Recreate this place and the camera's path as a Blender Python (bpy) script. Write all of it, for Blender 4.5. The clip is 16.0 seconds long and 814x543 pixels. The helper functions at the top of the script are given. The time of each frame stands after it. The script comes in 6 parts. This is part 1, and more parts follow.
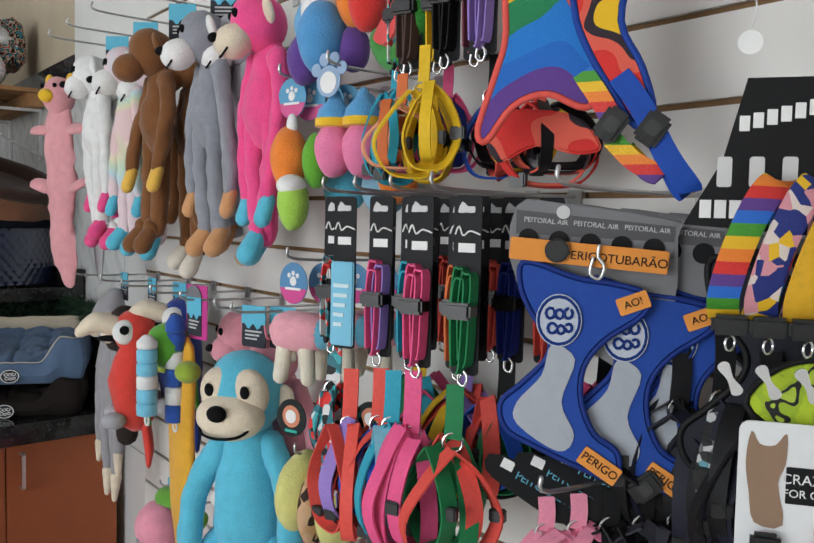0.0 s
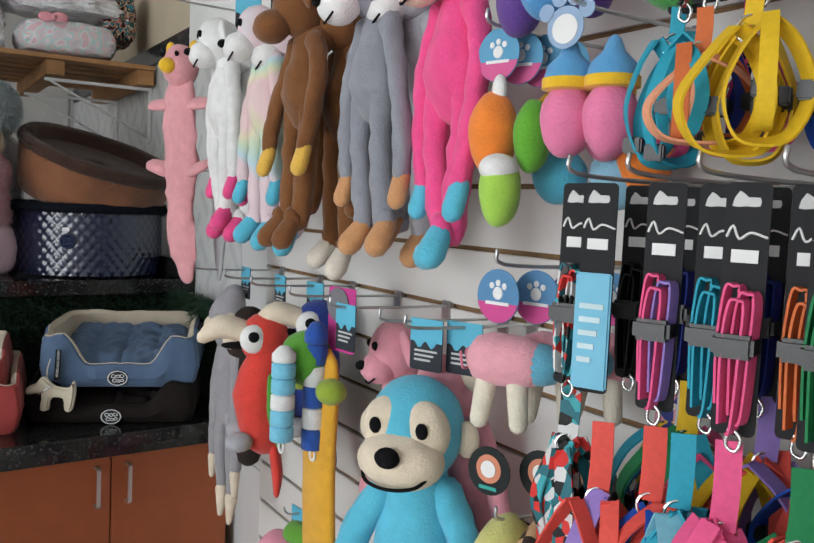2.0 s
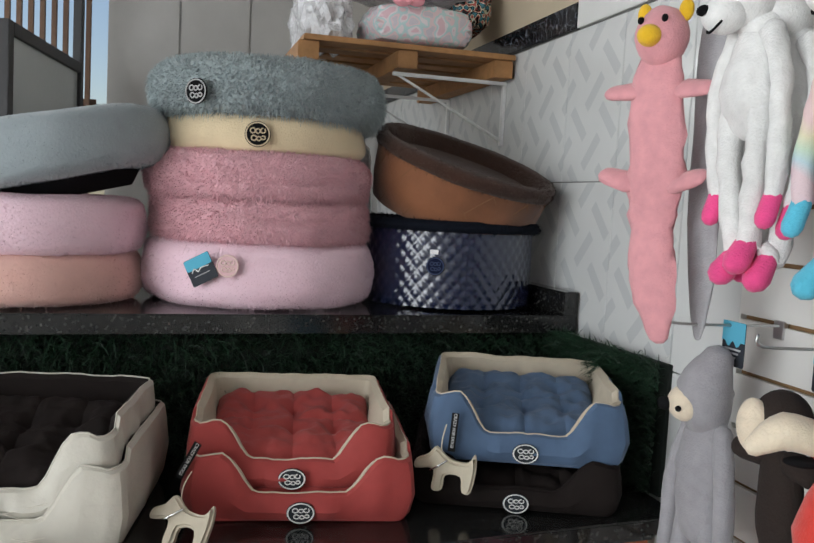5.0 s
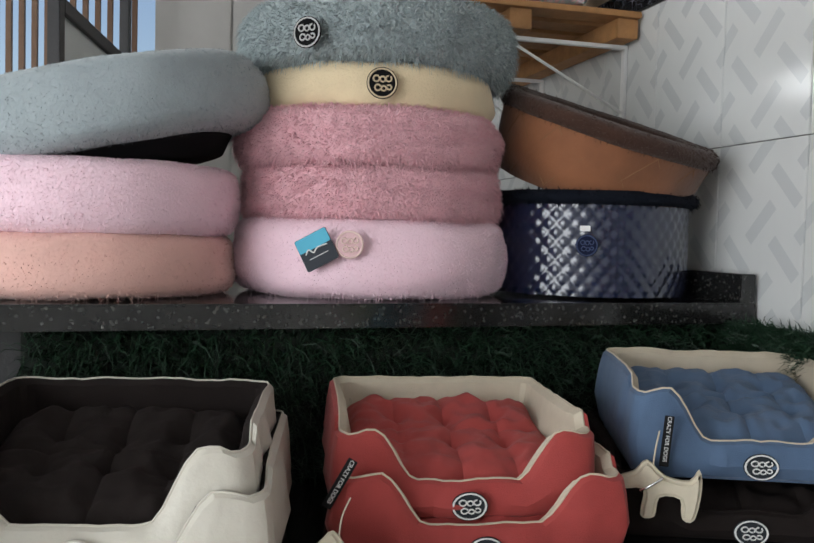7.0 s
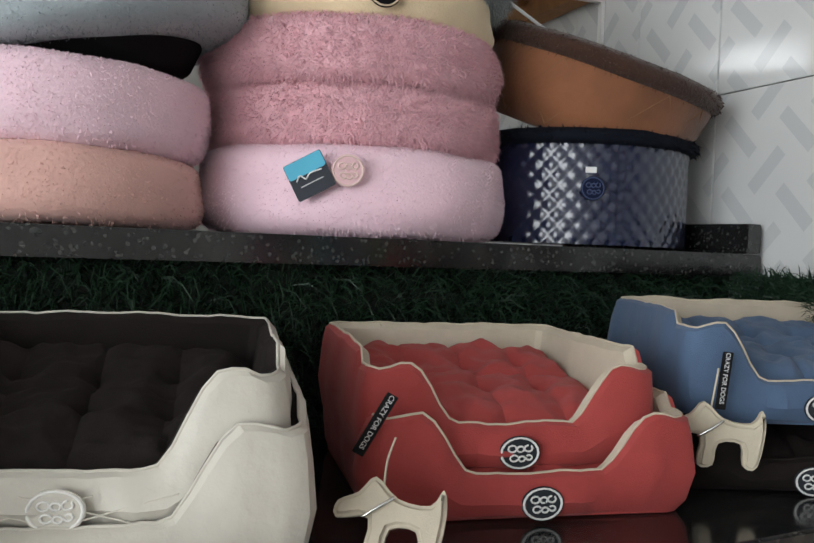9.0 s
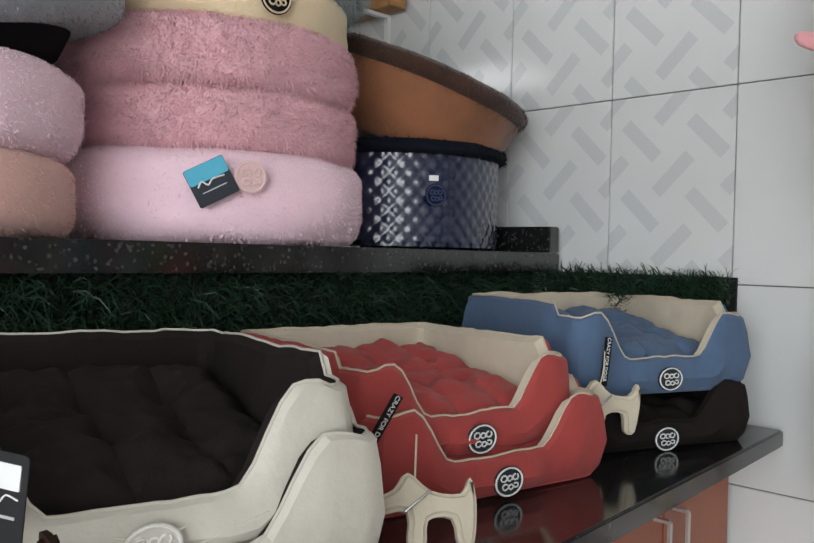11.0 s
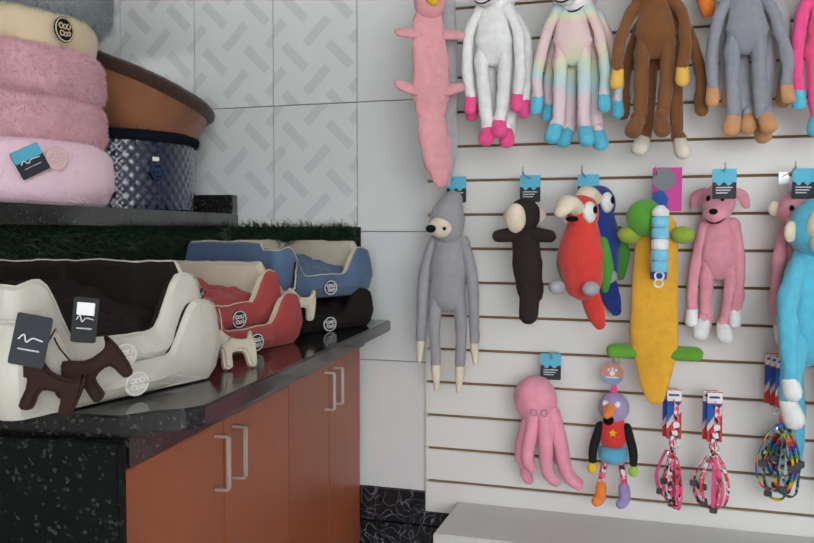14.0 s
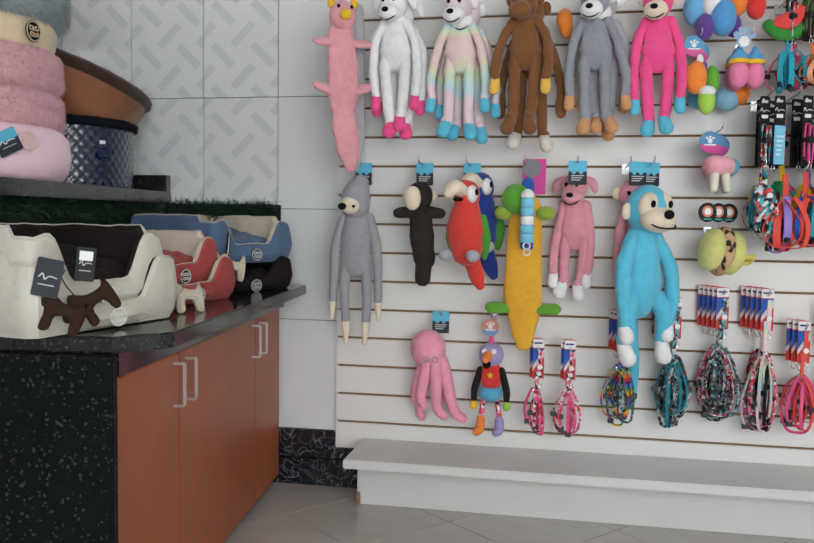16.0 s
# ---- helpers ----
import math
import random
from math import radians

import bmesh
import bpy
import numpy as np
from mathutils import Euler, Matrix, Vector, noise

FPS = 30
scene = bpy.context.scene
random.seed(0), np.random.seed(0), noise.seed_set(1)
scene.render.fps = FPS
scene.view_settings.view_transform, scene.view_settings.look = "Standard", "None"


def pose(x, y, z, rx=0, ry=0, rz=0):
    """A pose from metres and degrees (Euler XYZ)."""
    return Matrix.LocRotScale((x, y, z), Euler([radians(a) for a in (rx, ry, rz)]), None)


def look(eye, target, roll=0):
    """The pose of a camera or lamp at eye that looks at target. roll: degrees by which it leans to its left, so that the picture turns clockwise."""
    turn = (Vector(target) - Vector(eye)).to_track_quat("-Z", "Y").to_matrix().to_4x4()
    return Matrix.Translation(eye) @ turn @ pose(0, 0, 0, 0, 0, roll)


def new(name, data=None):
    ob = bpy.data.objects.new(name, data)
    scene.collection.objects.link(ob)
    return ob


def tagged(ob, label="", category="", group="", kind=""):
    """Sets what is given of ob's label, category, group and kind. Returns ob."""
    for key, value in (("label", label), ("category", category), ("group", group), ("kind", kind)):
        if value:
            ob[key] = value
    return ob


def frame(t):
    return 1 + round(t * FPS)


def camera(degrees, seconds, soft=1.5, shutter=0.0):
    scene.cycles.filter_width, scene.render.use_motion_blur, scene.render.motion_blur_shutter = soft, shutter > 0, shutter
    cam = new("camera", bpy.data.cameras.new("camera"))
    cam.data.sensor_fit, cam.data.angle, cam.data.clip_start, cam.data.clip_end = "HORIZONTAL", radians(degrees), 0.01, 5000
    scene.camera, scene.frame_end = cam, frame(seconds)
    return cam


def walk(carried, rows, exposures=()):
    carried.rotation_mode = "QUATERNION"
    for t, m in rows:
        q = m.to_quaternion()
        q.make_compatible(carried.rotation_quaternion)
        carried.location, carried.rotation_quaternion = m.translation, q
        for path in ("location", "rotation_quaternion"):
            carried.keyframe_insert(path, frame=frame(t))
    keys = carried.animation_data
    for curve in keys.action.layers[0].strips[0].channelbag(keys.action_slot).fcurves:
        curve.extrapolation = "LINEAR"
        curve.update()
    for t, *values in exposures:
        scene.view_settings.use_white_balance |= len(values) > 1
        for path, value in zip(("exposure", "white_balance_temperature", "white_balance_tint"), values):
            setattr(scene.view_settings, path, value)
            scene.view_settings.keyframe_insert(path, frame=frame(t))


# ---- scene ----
cam = camera(51.7, 16.0)
PATH = [
    (0, (2.696, -0.966, 1.552), (1.095, 0.226, 1.425), 1.3),
    (0.5, (2.621, -0.94, 1.55), (1.02, 0.252, 1.419), 1.4),
    (1, (2.525, -0.899, 1.55), (0.923, 0.291, 1.417), 1.9),
    (1.5, (2.423, -0.897, 1.551), (0.771, 0.222, 1.409), 2.6),
    (2, (2.288, -0.936, 1.546), (0.585, 0.101, 1.395), 2.5),
    (2.5, (2.149, -0.988, 1.548), (0.432, 0.026, 1.395), 2.6),
    (3, (2.039, -1.047, 1.548), (0.315, -0.045, 1.396), 2.7),
    (3.5, (1.924, -1.08, 1.549), (0.14, -0.19, 1.393), 2.5),
    (4, (1.754, -1.092, 1.56), (-0.103, -0.368, 1.395), 2.6),
    (4.5, (1.63, -1.118, 1.561), (-0.276, -0.535, 1.394), 3.1),
    (5, (1.476, -1.167, 1.563), (-0.44, -0.618, 1.394), 3.1),
    (5.2, (1.415, -1.197, 1.551), (-0.502, -0.65, 1.39), 2.9),
    (7.3, (0.968, -1.36, 1.369), (-0.961, -0.838, 1.287), 1.3),
    (7.5, (0.944, -1.369, 1.347), (-0.976, -0.815, 1.26), 1.4),
    (8, (0.906, -1.42, 1.309), (-0.996, -0.808, 1.217), 1.5),
    (8.2, (0.884, -1.436, 1.288), (-1.012, -0.803, 1.207), 1.4),
    (10.3, (0.565, -1.667, 1.229), (-1.09, -0.545, 1.168), 2.9),
    (10.5, (0.556, -1.73, 1.235), (-1.035, -0.519, 1.178), 2.3),
    (11, (0.569, -1.875, 1.242), (-0.848, -0.464, 1.2), 1.3),
    (11.5, (0.612, -2.009, 1.232), (-0.646, -0.455, 1.192), 1.0),
    (12, (0.632, -2.158, 1.223), (-0.439, -0.47, 1.184), 0.8),
    (12.5, (0.669, -2.317, 1.225), (-0.313, -0.575, 1.174), 0.3),
    (13, (0.679, -2.478, 1.211), (-0.168, -0.666, 1.181), 0.5),
    (13.5, (0.744, -2.613, 1.207), (0.081, -0.727, 1.176), -0.2),
    (14, (0.8, -2.792, 1.186), (0.2, -0.886, 1.093), 0.1),
    (14.5, (0.825, -2.947, 1.183), (0.274, -1.028, 1.074), 0.0),
    (15, (0.829, -3.096, 1.168), (0.347, -1.158, 1.056), 0.7),
    (15.5, (0.859, -3.201, 1.159), (0.44, -1.249, 1.043), 1.3),
    (16, (0.913, -3.304, 1.144), (0.538, -1.343, 1.025), 0.8),
]
walk(cam, [(t, look(eye, target, roll)) for t, eye, target, roll in PATH],
     [(0, -0.12), (2, 0.0), (4, 0.08), (5.2, 0.1), (8, 0.18), (10.5, 0.12), (12, 0.05), (14, 0.0), (16, -0.1)])

# ---- light ----
world = bpy.data.worlds.new("world")
scene.world = world
world.use_nodes = True
sky = world.node_tree.nodes.new("ShaderNodeTexSky")
sky.sky_type, sky.sun_disc = "NISHITA", False
sky.sun_elevation, sky.sun_rotation = radians(48), radians(200)
world.node_tree.nodes["Background"].inputs[1].default_value = 0.1
world.node_tree.links.new(sky.outputs[0], world.node_tree.nodes["Background"].inputs[0])
sun_data = bpy.data.lights.new("sun", "SUN")
sun_data.energy, sun_data.angle, sun_data.color = 2.0, radians(0.5), (1, 0.95, 0.88)
sun = new("sun", sun_data)
sun.matrix_world = look((0, -8, 9), (0, -5.5, 0))


def area(name, eye, target, sx, sy, watts, color):
    d = bpy.data.lights.new(name, "AREA")
    d.shape, d.size, d.size_y, d.energy, d.color = "RECTANGLE", sx, sy, watts, color
    ob = new(name, d)
    ob.matrix_world = look(eye, target)
    return ob


# daylight of the open shop front, and of the window of the back room
area("shop_front_daylight", (2.3, -5.35, 1.55), (0.6, 0, 1.3), 3.2, 2.3, 150, (0.94, 0.975, 1.0))
area("back_window_daylight", (-3.05, -2.6, 1.7), (0, -2.3, 1.5), 1.4, 1.6, 60, (0.94, 0.975, 1.0))


# ---- materials ----
def mat(name, color, rough=0.6, metal=0.0, var=0.12, scale=30.0, bump=0.15, bscale=120.0, sheen=0.0, coat=0.0, per_piece=0.0, dist=0.004, spec=0.5):
    m = bpy.data.materials.new(name)
    m.use_nodes = True
    nt = m.node_tree
    b = nt.nodes["Principled BSDF"]
    b.inputs["Roughness"].default_value, b.inputs["Metallic"].default_value = rough, metal
    b.inputs["Sheen Weight"].default_value, b.inputs["Coat Weight"].default_value = sheen, coat
    b.inputs["Coat Roughness"].default_value = 0.15
    b.inputs["Specular IOR Level"].default_value = spec
    co = nt.nodes.new("ShaderNodeTexCoord")
    n1 = nt.nodes.new("ShaderNodeTexNoise")
    n1.inputs["Scale"].default_value, n1.inputs["Detail"].default_value = scale, 5
    n2 = nt.nodes.new("ShaderNodeTexNoise")
    n2.inputs["Scale"].default_value, n2.inputs["Detail"].default_value = scale / 9, 3
    nt.links.new(co.outputs["Object"], n1.inputs["Vector"])
    nt.links.new(co.outputs["Object"], n2.inputs["Vector"])
    add = nt.nodes.new("ShaderNodeMath")
    nt.links.new(n1.outputs[0], add.inputs[0])
    nt.links.new(n2.outputs[0], add.inputs[1])
    rng = nt.nodes.new("ShaderNodeMapRange")
    rng.inputs[1].default_value, rng.inputs[2].default_value = 0.6, 1.4
    rng.inputs[3].default_value, rng.inputs[4].default_value = 1 - var, 1 + var
    nt.links.new(add.outputs[0], rng.inputs[0])
    last = rng.outputs[0]
    if per_piece:
        info = nt.nodes.new("ShaderNodeObjectInfo")
        r2 = nt.nodes.new("ShaderNodeMapRange")
        r2.inputs[3].default_value, r2.inputs[4].default_value = 1 - per_piece, 1 + per_piece
        nt.links.new(info.outputs["Random"], r2.inputs[0])
        mul = nt.nodes.new("ShaderNodeMath")
        mul.operation = "MULTIPLY"
        nt.links.new(last, mul.inputs[0])
        nt.links.new(r2.outputs[0], mul.inputs[1])
        last = mul.outputs[0]
    mix = nt.nodes.new("ShaderNodeVectorMath")
    mix.operation = "SCALE"
    mix.inputs[0].default_value = color
    nt.links.new(last, mix.inputs["Scale"])
    nt.links.new(mix.outputs[0], b.inputs["Base Color"])
    if bump:
        n3 = nt.nodes.new("ShaderNodeTexNoise")
        n3.inputs["Scale"].default_value, n3.inputs["Detail"].default_value = bscale, 4
        nt.links.new(co.outputs["Object"], n3.inputs["Vector"])
        bp = nt.nodes.new("ShaderNodeBump")
        bp.inputs["Strength"].default_value, bp.inputs["Distance"].default_value = bump, dist
        nt.links.new(n3.outputs[0], bp.inputs["Height"])
        nt.links.new(bp.outputs[0], b.inputs["Normal"])
    return m


cache = {}


def plush(c, kind="plush"):
    """Short-pile toy fabric of one colour."""
    key = (kind, c)
    if key not in cache:
        name = f"{kind}_{len(cache)}"
        if kind == "plush":
            cache[key] = mat(name, c, 0.95, var=0.14, scale=45, bump=0.45, bscale=230, sheen=0.25 if max(c) > 0.12 else 0.0, dist=0.004)
        elif kind == "felt":
            cache[key] = mat(name, c, 0.95, var=0.06, scale=90, bump=0.2, bscale=500, spec=0.15)
        elif kind == "web":
            cache[key] = mat(name, c, 0.6, var=0.12, scale=150, bump=0.4, bscale=700, dist=0.001, spec=0.25)
        elif kind == "card":
            cache[key] = mat(name, c, 0.6, var=0.05, scale=40, bump=0.03, spec=0.22)
        elif kind == "plastic":
            cache[key] = mat(name, c, 0.35, var=0.05, scale=80, bump=0.05)
    return cache[key]


def felt(c): return plush(c, "felt")
def web(c): return plush(c, "web")
def card(c): return plush(c, "card")
def plastic(c): return plush(c, "plastic")


BLACK, WHITE, CREAM = (0.007, 0.007, 0.008), (0.8, 0.8, 0.79), (0.72, 0.62, 0.48)
CYAN, PINK, HOT = (0.1, 0.5, 0.68), (0.8, 0.33, 0.4), (0.87, 0.08, 0.28)
BROWN, GREY, TAN = (0.2, 0.075, 0.02), (0.27, 0.28, 0.32), (0.6, 0.3, 0.13)
SKYB, RED, YEL = (0.2, 0.58, 0.78), (0.68, 0.035, 0.03), (0.83, 0.5, 0.02)
NAVY, GREEN, ORANGE = (0.015, 0.03, 0.2), (0.06, 0.3, 0.03), (0.85, 0.23, 0.03)
ROYAL, PURPLE, LIME = (0.012, 0.07, 0.4), (0.12, 0.05, 0.27), (0.36, 0.62, 0.08)

M_WALL = mat("white_paint", (0.74, 0.74, 0.72), 0.7, var=0.05, scale=8, bump=0.08, bscale=200)
M_BEIGE = mat("beige_paint", (0.56, 0.47, 0.34), 0.75, var=0.08, scale=6, bump=0.1, bscale=200)
M_SLAT = mat("slat_panel", (0.76, 0.75, 0.72), 0.38, var=0.035, scale=5, bump=0.04, bscale=90, per_piece=0.015)
M_MDF = mat("raw_mdf", (0.24, 0.14, 0.065), 0.85, var=0.2, scale=40)
M_GROUT = mat("grout", (0.2, 0.2, 0.19), 0.9, var=0.2, scale=40)
M_TILE = mat("plain_tile", (0.7, 0.71, 0.7), 0.14, var=0.04, scale=7, bump=0.02, bscale=15, per_piece=0.02)
M_FLOOR = mat("floor_tile", (0.47, 0.44, 0.4), 0.22, var=0.08, scale=14, bump=0.03, bscale=60, per_piece=0.04)
M_WOOD = mat("cherry_laminate", (0.32, 0.078, 0.022), 0.42, var=0.14, scale=14, bump=0.05, bscale=90, per_piece=0.05)
M_EDGE = mat("wood_edge", (0.42, 0.17, 0.06), 0.5, var=0.2, scale=30)
M_PINE = mat("pallet_pine", (0.36, 0.18, 0.07), 0.7, var=0.3, scale=26, bump=0.3, per_piece=0.15)
M_METAL = mat("chrome", (0.7, 0.7, 0.7), 0.22, metal=1, var=0.05, bump=0)
M_ALU = mat("satin_nickel", (0.62, 0.6, 0.57), 0.35, metal=0.9, var=0.05, bump=0.02)
M_DARK = mat("black_frame", (0.02, 0.02, 0.022), 0.5, var=0.2)
M_CHROMEWIRE = mat("hook_wire", (0.55, 0.55, 0.55), 0.3, metal=0.9, var=0.05, bump=0)
M_CEIL = mat("ceiling_paint", (0.62, 0.62, 0.62), 0.8, var=0.04, scale=5)
M_PANEL = mat("pvc_panel", (0.5, 0.49, 0.47), 0.6, var=0.08, scale=8)
M_BLADE = mat("grass_blade", (0.01, 0.035, 0.016), 0.5, var=0.45, scale=25, bump=0)
M_MAT = mat("grass_backing", (0.003, 0.007, 0.004), 0.9, var=0.4, scale=30)


def granite(name, base, fleck, scale, amount, rough):
    m = mat(name, base, rough, var=0.25, scale=40, bump=0.01)
    nt = m.node_tree
    b = nt.nodes["Principled BSDF"]
    v = nt.nodes.new("ShaderNodeTexVoronoi")
    v.inputs["Scale"].default_value = scale
    co = nt.nodes.new("ShaderNodeTexCoord")
    nt.links.new(co.outputs["Object"], v.inputs["Vector"])
    r = nt.nodes.new("ShaderNodeValToRGB")
    r.color_ramp.elements[0].position, r.color_ramp.elements[1].position = amount, amount + 0.06
    sep = nt.nodes.new("ShaderNodeSeparateColor")
    nt.links.new(v.outputs["Color"], sep.inputs[0])
    nt.links.new(sep.outputs[0], r.inputs[0])
    mx = nt.nodes.new("ShaderNodeMix")
    mx.data_type = "RGBA"
    nt.links.new(r.outputs[0], mx.inputs["Factor"])
    old = b.inputs["Base Color"].links[0].from_socket
    nt.links.new(old, mx.inputs["A"])
    mx.inputs["B"].default_value = (*fleck, 1)
    nt.links.new(mx.outputs["Result"], b.inputs["Base Color"])
    return m


M_GRAN = granite("black_granite", (0.012, 0.012, 0.012), (0.05, 0.052, 0.048), 200, 0.88, 0.12)
M_GRANROUGH = granite("granite_panel", (0.007, 0.008, 0.008), (0.04, 0.043, 0.038), 170, 0.9, 0.4)
M_GRANROUGH.node_tree.nodes["Principled BSDF"].inputs["Specular IOR Level"].default_value = 0.05


def veined(name):
    m = mat(name, (0.012, 0.013, 0.016), 0.14, var=0.3, scale=20, bump=0.01)
    nt = m.node_tree
    b = nt.nodes["Principled BSDF"]
    co = nt.nodes.new("ShaderNodeTexCoord")
    n = nt.nodes.new("ShaderNodeTexNoise")
    n.inputs["Scale"].default_value = 6
    v = nt.nodes.new("ShaderNodeTexVoronoi")
    v.feature, v.inputs["Scale"].default_value = "DISTANCE_TO_EDGE", 9
    add = nt.nodes.new("ShaderNodeVectorMath")
    nt.links.new(co.outputs["Object"], n.inputs["Vector"])
    nt.links.new(co.outputs["Object"], add.inputs[0])
    nt.links.new(n.outputs["Color"], add.inputs[1])
    nt.links.new(add.outputs[0], v.inputs["Vector"])
    r = nt.nodes.new("ShaderNodeValToRGB")
    r.color_ramp.elements[0].color, r.color_ramp.elements[1].color = (1, 1, 1, 1), (0, 0, 0, 1)
    r.color_ramp.elements[1].position = 0.025
    nt.links.new(v.outputs["Distance"], r.inputs[0])
    mx = nt.nodes.new("ShaderNodeMix")
    mx.data_type = "RGBA"
    nt.links.new(r.outputs[0], mx.inputs["Factor"])
    nt.links.new(b.inputs["Base Color"].links[0].from_socket, mx.inputs["A"])
    mx.inputs["B"].default_value = (0.22, 0.23, 0.27, 1)
    nt.links.new(mx.outputs["Result"], b.inputs["Base Color"])
    return m


M_VEIN = veined("veined_black_tile")


def woven_tile(name):
    """White glazed tile printed with a pale grey diagonal weave."""
    m = mat(name, (0.7, 0.71, 0.7), 0.14, var=0.04, scale=7, bump=0.02, bscale=15, per_piece=0.02)
    nt = m.node_tree
    b = nt.nodes["Principled BSDF"]

    def math_node(op, a, c=None):
        n = nt.nodes.new("ShaderNodeMath")
        n.operation = op
        for i, s in ((0, a), (1, c)):
            if s is None:
                continue
            if isinstance(s, (int, float)):
                n.inputs[i].default_value = s
            else:
                nt.links.new(s, n.inputs[i])
        return n.outputs[0]
    co = nt.nodes.new("ShaderNodeTexCoord")
    sep = nt.nodes.new("ShaderNodeSeparateXYZ")
    nt.links.new(co.outputs["Object"], sep.inputs[0])
    u = math_node("MULTIPLY", math_node("ADD", sep.outputs[0], sep.outputs[2]), 5.8)
    v = math_node("MULTIPLY", math_node("SUBTRACT", sep.outputs[2], sep.outputs[0]), 5.8)
    fu, fv = math_node("FRACT", u), math_node("FRACT", v)
    par = math_node("MODULO", math_node("ADD", math_node("ADD", math_node("FLOOR", u), math_node("FLOOR", v)), 100), 2)
    bu = math_node("LESS_THAN", math_node("ABSOLUTE", math_node("SUBTRACT", fu, 0.5)), 0.14)
    bv = math_node("LESS_THAN", math_node("ABSOLUTE", math_node("SUBTRACT", fv, 0.5)), 0.14)
    f = math_node("ADD", math_node("MULTIPLY", bu, par), math_node("MULTIPLY", bv, math_node("SUBTRACT", 1, par)))
    mx = nt.nodes.new("ShaderNodeMix")
    mx.data_type = "RGBA"
    nt.links.new(math_node("MULTIPLY", f, 0.65), mx.inputs["Factor"])
    nt.links.new(b.inputs["Base Color"].links[0].from_socket, mx.inputs["A"])
    mx.inputs["B"].default_value = (0.54, 0.56, 0.57, 1)
    nt.links.new(mx.outputs["Result"], b.inputs["Base Color"])
    return m


M_WOVEN = woven_tile("woven_tile")


def ramp_mat(name, stops, scale, seed=0.0, rough=0.9, feature="noise", const=True):
    """A print: noise or bands broken into flat colours."""
    m = mat(name, (0.5, 0.5, 0.5), rough, bump=0.3, bscale=300)
    nt = m.node_tree
    b = nt.nodes["Principled BSDF"]
    co = nt.nodes.new("ShaderNodeTexCoord")
    mp = nt.nodes.new("ShaderNodeMapping")
    mp.inputs["Location"].default_value = (seed, seed * 2, seed)
    nt.links.new(co.outputs["Object"], mp.inputs[0])
    r = nt.nodes.new("ShaderNodeValToRGB")
    if const:
        r.color_ramp.interpolation = "CONSTANT"
    if feature == "noise":
        n = nt.nodes.new("ShaderNodeTexNoise")
        n.inputs["Scale"].default_value, n.inputs["Detail"].default_value = scale, 0.5
        out = n.outputs[0]
        lo, hi = 0.3, 0.7
    elif feature == "bands":
        n = nt.nodes.new("ShaderNodeTexNoise")
        n.inputs["Scale"].default_value, n.inputs["Detail"].default_value = scale, 0.5
        sp = nt.nodes.new("ShaderNodeSeparateXYZ")
        nt.links.new(co.outputs["Object"], sp.inputs[0])
        up = nt.nodes.new("ShaderNodeMath")
        up.operation, up.inputs[1].default_value, up.inputs[2].default_value = "MULTIPLY_ADD", 3.8, 0.24
        nt.links.new(sp.outputs[2], up.inputs[0])
        sm = nt.nodes.new("ShaderNodeMath")
        sm.operation, sm.inputs[1].default_value = "MULTIPLY_ADD", 0.75
        nt.links.new(n.outputs[0], sm.inputs[0])
        nt.links.new(up.outputs[0], sm.inputs[2])
        out = sm.outputs[0]
        lo, hi = 0.1, 1.05
    elif feature == "cells":
        n = nt.nodes.new("ShaderNodeTexVoronoi")
        n.inputs["Scale"].default_value = scale
        s = nt.nodes.new("ShaderNodeSeparateColor")
        nt.links.new(n.outputs["Color"], s.inputs[0])
        out = s.outputs[0]
        lo, hi = 0.0, 1.0
    else:
        n = nt.nodes.new("ShaderNodeTexWave")
        n.bands_direction = "Z"
        n.wave_profile = "SAW"
        n.inputs["Scale"].default_value, n.inputs["Distortion"].default_value = scale, 1.0
        out = n.outputs[0]
        lo, hi = 0.0, 1.0
    nt.links.new(mp.outputs[0], n.inputs["Vector"])
    nt.links.new(out, r.inputs[0])
    els = r.color_ramp.elements
    while len(els) < len(stops):
        els.new(0.5)
    for i, c in enumerate(stops):
        els[i].position = lo + (hi - lo) * i / len(stops)
        els[i].color = (*c, 1)
    nt.links.new(r.outputs[0], b.inputs["Base Color"])
    return m


M_PASTEL = ramp_mat("pastel_plush", [(0.78, 0.58, 0.58), (0.74, 0.7, 0.5), (0.58, 0.72, 0.58), (0.52, 0.68, 0.74), (0.76, 0.6, 0.64)], 6, 1.3, const=False)
M_LEOPARD = ramp_mat("leopard_print", [(0.03, 0.015, 0.01), (0.6, 0.38, 0.22), (0.6, 0.38, 0.22), (0.55, 0.33, 0.17)], 55, 2.0, feature="cells")
M_RAINVEST = ramp_mat("rainbow_vest", [PURPLE, PURPLE, (0.02, 0.15, 0.55), (0.02, 0.2, 0.62), (0.02, 0.22, 0.09), YEL], 9.0, 0.27, feature="bands")
M_REDPRINT = ramp_mat("red_vest", [RED, RED, (0.75, 0.12, 0.08), (0.03, 0.02, 0.03), YEL], 14, 5)
M_RAINBOW = ramp_mat("rainbow_web", [RED, ORANGE, YEL, GREEN, (0.02, 0.15, 0.6), PURPLE], 4.5, 0.0, 0.6, "wave")
